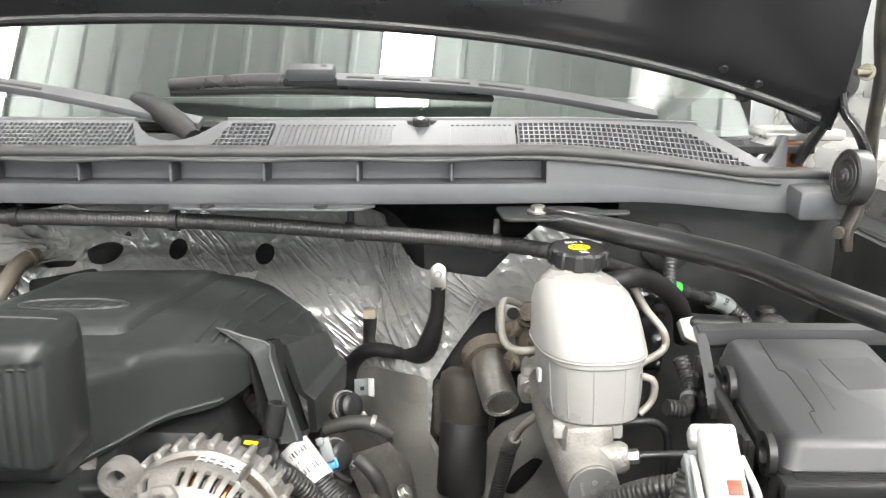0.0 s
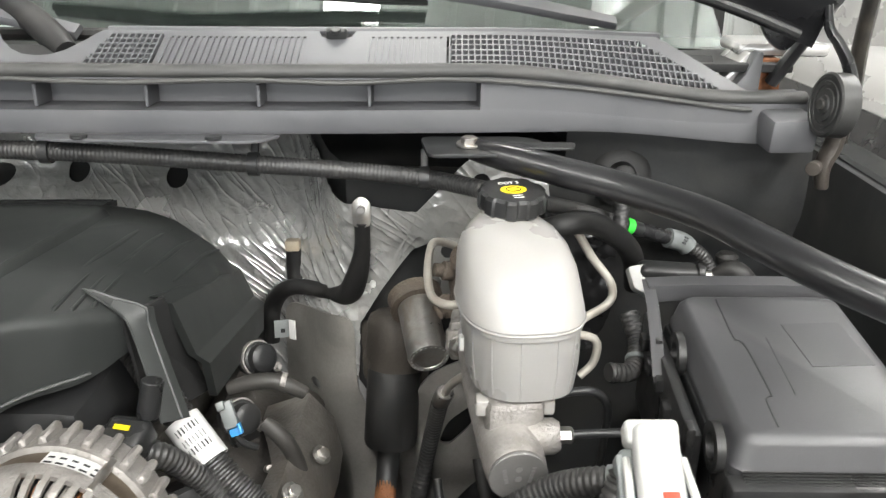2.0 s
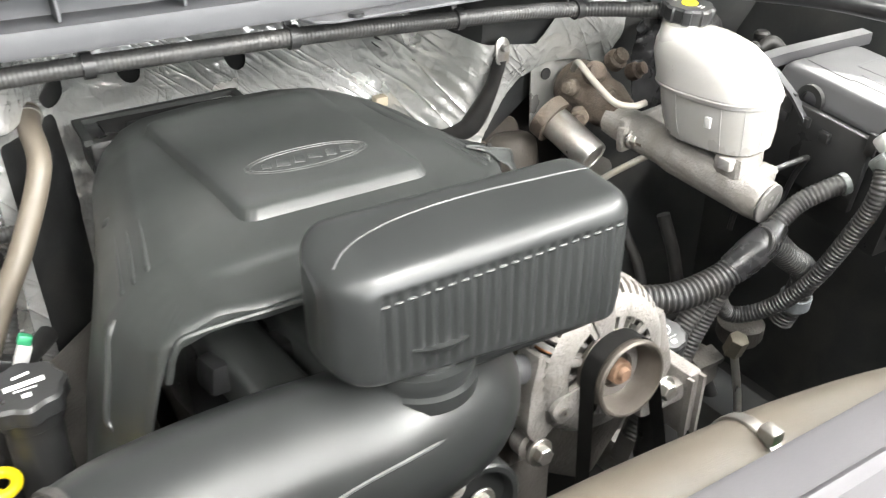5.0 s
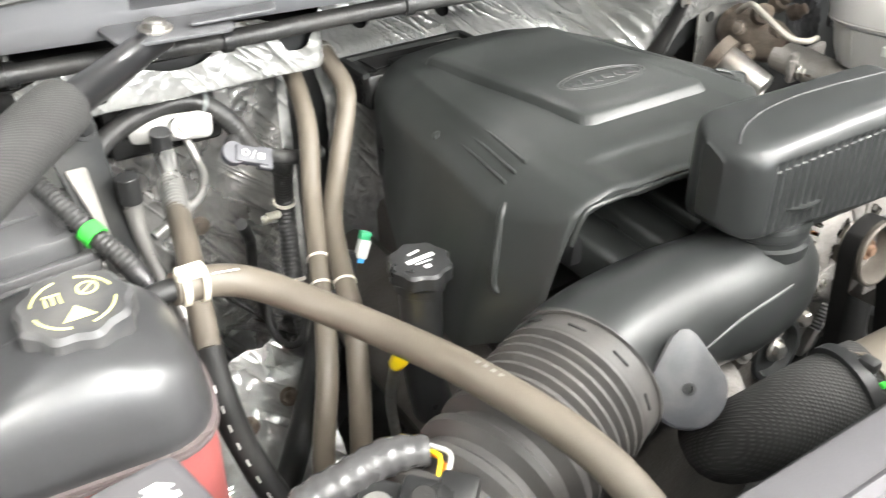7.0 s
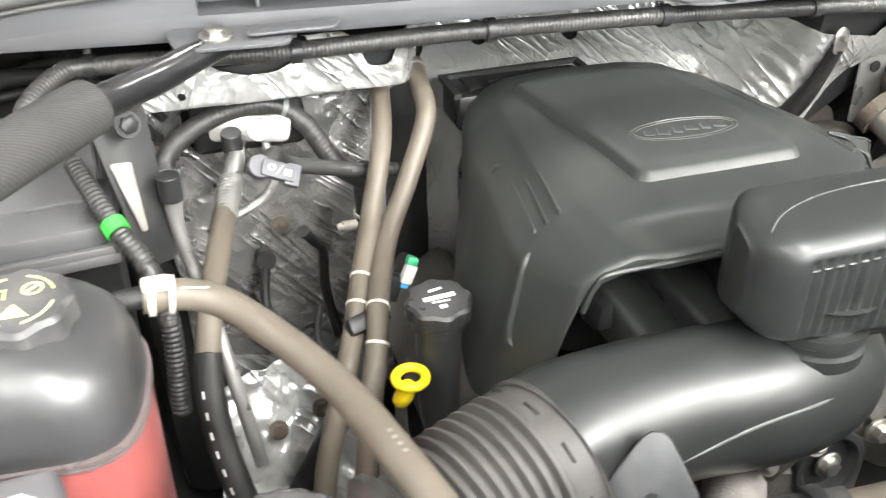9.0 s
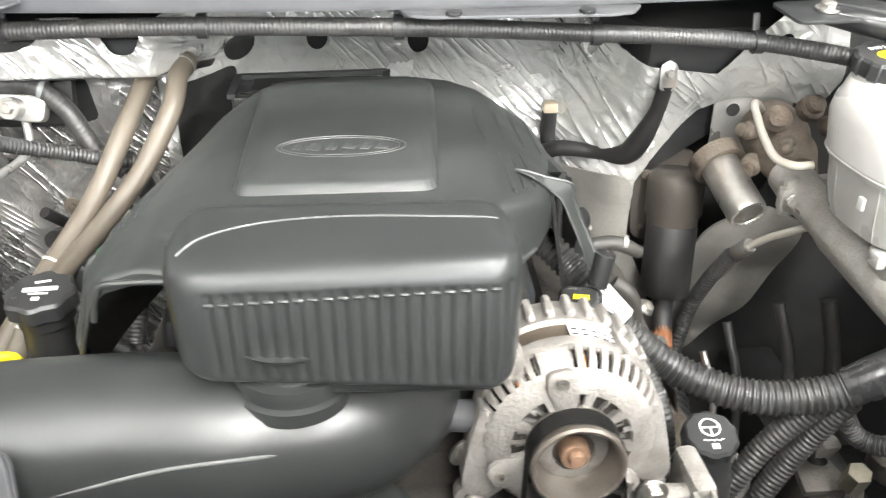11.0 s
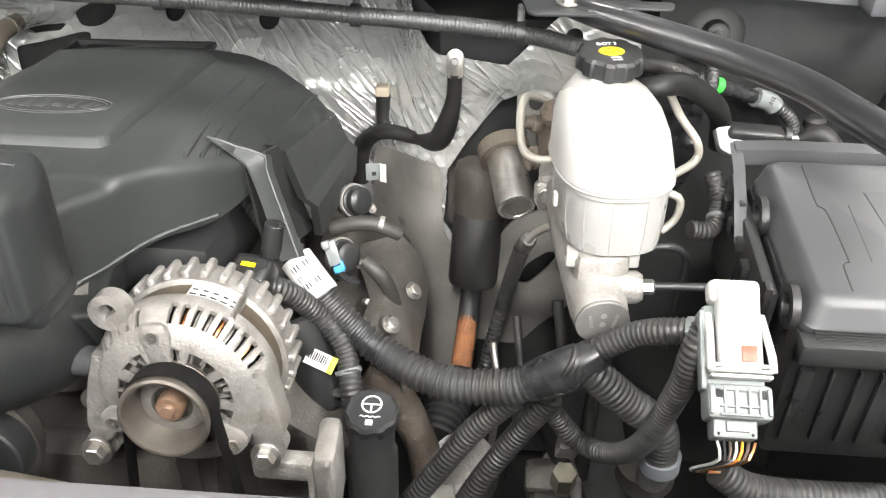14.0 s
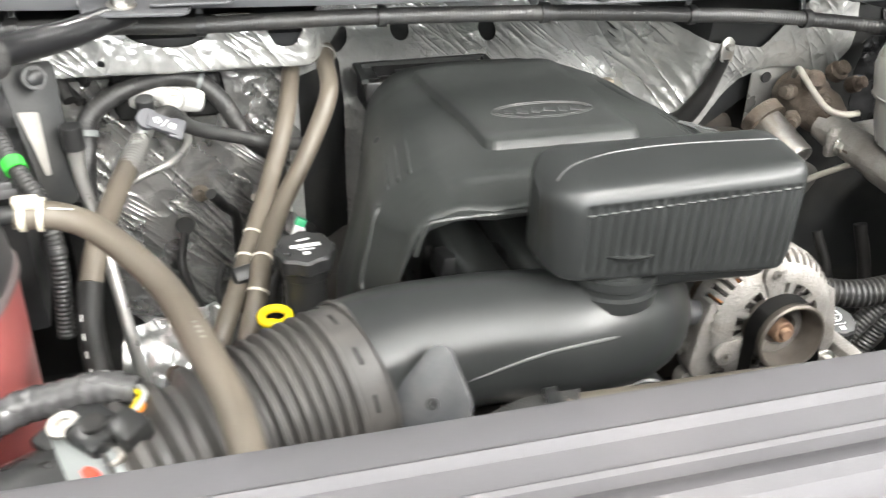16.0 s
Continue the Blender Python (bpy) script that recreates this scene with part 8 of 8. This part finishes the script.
# ---- small things on the driver's side of the engine ----
coil = thing("ignition_coil", (-0.18, 1.1, 0.95), "black ignition coils and plug wires on the valve cover", "ignition coil")
for c, ax in (((-0.170, 1.075, 1.052), (0.55, -0.45, 0.25)), ((-0.172, 0.985, 1.024), (0.6, -0.5, 0.2))):
    m = frame_of(c, ax)
    part("coil", lathe([(0.017, -0.02), (0.020, -0.016), (0.020, 0.004), (0.0175, 0.006), (0.0175, 0.016), (0.014, 0.019), (0.008, 0.02)], m, 24), BLACK, coil)
    part("coil_strap", pipe(0.0202, 0.0222, 0.006, m @ pose(0, 0, -0.004), 24), CAST, coil, "thin metal strap")
    part("coil_foot", rbox(0.034, 0.03, 0.014, m @ pose(0.004, -0.018, -0.006), 0.003), BLACK, coil)
    part("screw", hexbolt(m @ Vector((0.018, -0.018, 0.008)), ax, 0.004, 0.006), CAST, coil)
for pts in (((-0.186, 1.0, 1.052), (-0.160, 1.0, 1.060), (-0.135, 1.0, 1.062), (-0.118, 1.0, 1.056), (-0.102, 1.005, 1.045)), ((-0.140, 0.965, 1.030), (-0.124, 0.96, 1.018), (-0.112, 0.965, 0.995), (-0.104, 0.975, 0.955), (-0.10, 0.98, 0.91))):
    part("wire_boot", tube(pts, [0.008, 0.0095, 0.0095, 0.009, 0.008], 14, 0.006), BOOTGREY, coil, "grey-brown rubber boot")
part("clip_ring", pipe(0.007, 0.0095, 0.006, frame_of((-0.126, 1.0, 1.063), (0.9, 0, -0.2)), 18), CAST, coil)
part("stud", disc(0.0045, 0.02, frame_of((-0.142, 0.972, 0.965), (0.3, -0.7, 0.5)), 12), CAST, coil)
part("card", rbox(0.020, 0.0025, 0.026, pose(-0.166, 1.205, 1.03, 0, 0, 12), 0.0006), PALE, coil, "small pale tag")
part("card_edge", rbox(0.010, 0.0025, 0.028, pose(-0.150, 1.198, 1.032, 0, 0, -24), 0.0006), PAPER, coil)
part("card_mark", rbox(0.006, 0.0006, 0.006, pose(-0.164, 1.2028, 1.028, 0, 0, 12), 0), INK, coil, smooth=0)
fuel = thing("injector_plug", (-0.165, 0.9, 1.02), "blue and white injector plug beside the label", "plug")
m = frame_of((-0.176, 0.955, 1.045), (0.35, -0.35, -0.87), (0, -0.7, 0.7))
part("body", merge(rbox(0.015, 0.013, 0.030, m, 0.002), rbox(0.009, 0.010, 0.010, m @ pose(-0.004, 0.008, -0.012), 0.002)), PALE, fuel)
part("lock", merge(rbox(0.013, 0.012, 0.009, m @ pose(0.002, 0, 0.020), 0.0015), rbox(0.004, 0.014, 0.012, m @ pose(0.007, 0.001, 0.018), 0.001)), BLUE, fuel, "blue lock piece")
part("lead", tube([m @ Vector((0, 0, 0.024)), m @ Vector((0.006, -0.004, 0.036)), m @ Vector((0.016, -0.012, 0.045))], 0.004, 8, 0.004), BLACK, fuel)
side_plug = thing("sensor_plug", (-0.72, 0.98, 1.05), "white plug with a green lock beside the oil filler", "plug")
m = frame_of((-0.730, 0.975, 1.070), (0.45, 0.2, 0.85), (0, -1, 0.3)) @ Matrix.Diagonal((0.78, 0.78, 0.78, 1))
part("body", rbox(0.018, 0.016, 0.030, m, 0.003), WHITE, side_plug)
part("lock", rbox(0.017, 0.015, 0.014, m @ pose(0.002, 0, 0.020), 0.003), mat("green_plastic", (0.03, 0.26, 0.12), 0.4), side_plug, "green lock piece")
part("cuff", rbox(0.012, 0.012, 0.008, m @ pose(0, 0, -0.018), 0.002), BLUE, side_plug, "blue cuff")
part("sensor", rbox(0.03, 0.03, 0.04, m @ pose(0.016, -0.01, -0.028), 0.005), BLACK, side_plug)
thr = thing("throttle_plug", (-0.22, 0.8, 1.08), "black throttle plug with a yellow print", "plug")
part("body", merge(rbox(0.042, 0.036, 0.030, pose(-0.222, 0.80, 1.112, 25, 0, -12), 0.008, 3), disc(0.010, 0.035, frame_of((-0.205, 0.81, 1.13), (0.2, 0.1, 1)), 18)), BLACK, thr)
part("print", rbox(0.015, 0.005, 0.0006, pose(-0.223, 0.794, 1.1282, 25, 0, -12), 0), YELLOW, thr, "yellow printed mark", 0)
comp = thing("sensor_canister", (-0.165, 0.81, 0.95), "black canister with a barcode label beside the alternator", "sensor")
part("can", disc(0.026, 0.11, frame_of((-0.195, 0.835, 1.04), (0.35, -0.25, -0.9)), 28, 0.004), BLACK, comp)
LM = frame_of((-0.164, 0.802, 1.008), (0.25, -0.78, 0.57)) @ pose(0, 0, 0, 0, 0, -32)
part("label", rbox(0.026, 0.018, 0.0008, LM, 0.0002, 1), PAPER, comp, "white barcode label", 0)
part("label_edge", rbox(0.007, 0.018, 0.0009, LM @ pose(0.0165, 0, 0), 0.0002, 1), LIME, comp, "lime label edge", 0)
bm = bmesh.new()
for i in range(9):
    rbox(0.0012 if i % 3 else 0.0018, 0.009, 0.0003, LM @ pose(-0.010 + 0.0024 * i, 0.002, 0.0007), 0, 1, bm)
part("print_bar", bm, INK, comp, smooth=0)
part("terminal", tube([(-0.15, 0.80, 0.965), (-0.14, 0.795, 0.97), (-0.128, 0.79, 0.98)], [0.006, 0.005, 0.004], 10, 0.004), POLISHED, comp)
tb = thing("throttle_housing", (-0.38, 0.72, 1.05), "cast throttle body flange behind the duct", "throttle body")
part("flange", lathe([(0.05, 0), (0.066, 0.002), (0.066, 0.02), (0.05, 0.024)], frame_of((-0.397, 0.735, 1.087), (0.05, -0.97, 0.05)), 36), CAST, tb)
part("actuator", disc(0.014, 0.034, frame_of((-0.362, 0.69, 1.083), (1, -0.1, 0)), 24, 0.002), GREY, tb, "grey plastic actuator")
part("bolt", hexbolt((-0.345, 0.685, 1.045), (0.5, -0.85, 0), 0.009, 0.01), STEEL, tb)
part("clip", rbox(0.008, 0.006, 0.016, pose(-0.364, 0.674, 1.090, 0, -14), 0.002), PALE, tb, "pale clip")
pipes = thing("lower_pipes", (0.0, 1.0, 0.6), "dim pipes and cables low beside the steering shaft", "pipe")
for pts, r, mt in (([(0.05, 1.05, 0.90), (0.06, 1.0, 0.82), (0.05, 0.95, 0.70)], 0.006, BLACK), ([(0.10, 1.02, 0.95), (0.11, 0.98, 0.88), (0.10, 0.93, 0.75)], 0.008, RUBBER),
                   ([(0.02, 1.04, 0.86), (0.03, 1.0, 0.80), (0.02, 0.96, 0.68)], 0.005, STEEL), ([(0.14, 0.98, 0.98), (0.15, 0.95, 0.90), (0.14, 0.90, 0.76)], 0.010, RUBBER),
                   ([(0.08, 0.88, 0.88), (0.12, 0.86, 0.80), (0.16, 0.84, 0.70)], 0.012, RUBBER), ([(0.12, 0.80, 0.86), (0.13, 0.78, 0.76), (0.12, 0.76, 0.66)], 0.006, STEEL)):
    part("pipe", tube(pts, r, 12, 0.01), mt, pipes)
part("valve_stem", disc(0.014, 0.03, frame_of((0.105, 0.79, 0.86), (0, -0.3, 1)), 6), BRASS, pipes, "brass fitting")
# Pale cast block in place of bright floor glimpsed through a gap.
part("floor_glint", rbox(0.03, 0.02, 0.06, pose(0.11, 0.87, 0.83, 20, 10, 15), 0.006), CAST, pipes)
grom = thing("rubber_grommet", (0.27, 1.19, 1.25), "round black rubber grommet in the firewall", "grommet")
part("disc", lathe([(0.036, 0), (0.037, 0.004), (0.030, 0.008), (0.018, 0.008), (0.014, 0.022), (0.010, 0.024)], frame_of((0.270, 1.162, 1.262), (0, -0.97, 0.2)), 32), RUBBER, grom)
part("cable", tube([(0.27, 1.14, 1.266), (0.262, 1.10, 1.25), (0.255, 1.07, 1.21)], 0.008, 12, 0.006, pitch=0.005, amp=0.001), LOOM, grom)

# the next bay: part of another vehicle
van = thing("parked_vehicle", (3.6, 4.6, 0), "silver-grey vehicle parked in the next bay", "vehicle")
VV = Matrix.Translation((3.9, 4.7, 0)) @ pose(0, 0, 0, 0, 0, 30)
part("body", rbox(1.9, 4.2, 0.75, VV @ pose(0, 0, 0.95), 0.16, 4), SILVERPAINT, van)
part("cabin", rbox(1.7, 2.4, 0.65, VV @ pose(0, 0.4, 1.55), 0.2, 4, taper=0.85), SILVERPAINT, van)
part("bumper", rbox(1.95, 0.25, 0.32, VV @ pose(0, -2.1, 0.62), 0.08, 3), SILVERPAINT, van)
for x in (-0.75, 0.75):
    part("turn_lamp", rbox(0.18, 0.06, 0.16, VV @ pose(x, -2.09, 1.08), 0.02), ORANGE, van, "orange turn lamp")
for x in (-0.85, 0.85):
    for y in (-1.3, 1.3):
        w = part("wheel", lathe([(0.2, 0), (0.34, 0.01), (0.36, 0.04), (0.36, 0.18), (0.34, 0.21), (0.2, 0.22)], VV @ pose(x - 0.11, y, 0.36, 0, 90), 32), RUBBER, van)

# what shows dimly below the looms, partly guessed; bright casting makes up for shade
gear = thing("steering_gear", (0.0, 0.85, 0.6), "grimy cast steering gear low in the bay, partly guessed", "steering gear")
part("housing", merge(lathe([(0.03, 0), (0.048, 0.01), (0.05, 0.07), (0.04, 0.09), (0.04, 0.12)], frame_of((-0.02, 0.93, 0.70), (0.1, -0.5, 0.85)), 28), rbox(0.09, 0.10, 0.06, pose(-0.02, 0.88, 0.70, 15, 10, 20), 0.014)), CAST, gear)
part("cap_bolt", hexbolt((0.00, 0.86, 0.785), (0.1, -0.5, 0.85), 0.009, 0.01), STEEL, gear)
part("cap_bolt", hexbolt((-0.045, 0.88, 0.785), (0.1, -0.5, 0.85), 0.009, 0.01), STEEL, gear)
part("boot", tube([(-0.033, 1.025, 0.80), (-0.042, 0.975, 0.79), (-0.050, 0.925, 0.78)], 0.030, 24, 0.003, pitch=0.012, amp=0.004), BLACK, gear, "black ribbed rubber boot")
rail = thing("frame_rail", (0.15, 0.8, 0.6), "black steel frame rail below the wiring", "frame rail")
part("rail", rbox(0.09, 1.2, 0.14, pose(0.17, 0.9, 0.66), 0.012), BODY, rail)
part("bracket", merge(rbox(0.06, 0.05, 0.05, pose(0.10, 0.845, 0.80, 0, 0, 12), 0.006), rbox(0.05, 0.03, 0.012, pose(0.09, 0.82, 0.835, 14), 0.003)), DARKCAST, rail)
part("bracket", rbox(0.05, 0.03, 0.10, pose(-0.045, 0.80, 0.78, 10, 6, 10), 0.005), PANEL, rail, "grey stamped bracket")
part("strut_top", lathe([(0.03, 0), (0.035, 0.01), (0.035, 0.03), (0.02, 0.04)], pose(0.21, 0.86, 0.80), 24), DARKCAST, rail)
header = thing("exhaust_manifold", (-0.12, 0.85, 0.85), "rust-brown exhaust manifold and dusty heat shield", "exhaust manifold")
part("shield", slab([[(-0.15 + 0.02 * math.sin(k), 0.86 + 0.05 * k, 0.99 - 0.005 * k), (-0.115, 0.86 + 0.05 * k, 0.985), (-0.085, 0.86 + 0.05 * k, 0.95), (-0.075, 0.86 + 0.05 * k, 0.89 + 0.01 * math.sin(3 * k))] for k in range(6)], (-0.002, 0, -0.002)), mat("dusty_aluminium", (0.34, 0.32, 0.295), 0.42, 0.75, 0.3, 18, 220, 0.6, 0.002, dirt=((0.17, 0.145, 0.12), 0.25, 14)), header, "dusty aluminium heat shield")
part("runner", tube([(-0.13, 0.88, 0.93), (-0.09, 0.87, 0.90), (-0.06, 0.86, 0.84), (-0.05, 0.86, 0.76)], [0.022, 0.022, 0.02, 0.02], 16, 0.01), RUST, header)
part("bolt", hexbolt((-0.10, 0.90, 0.985), (0.5, -0.3, 0.8), 0.008, 0.009), STEEL, header)
part("bolt", hexbolt((-0.085, 1.0, 0.965), (0.6, -0.3, 0.7), 0.008, 0.009), STEEL, header)
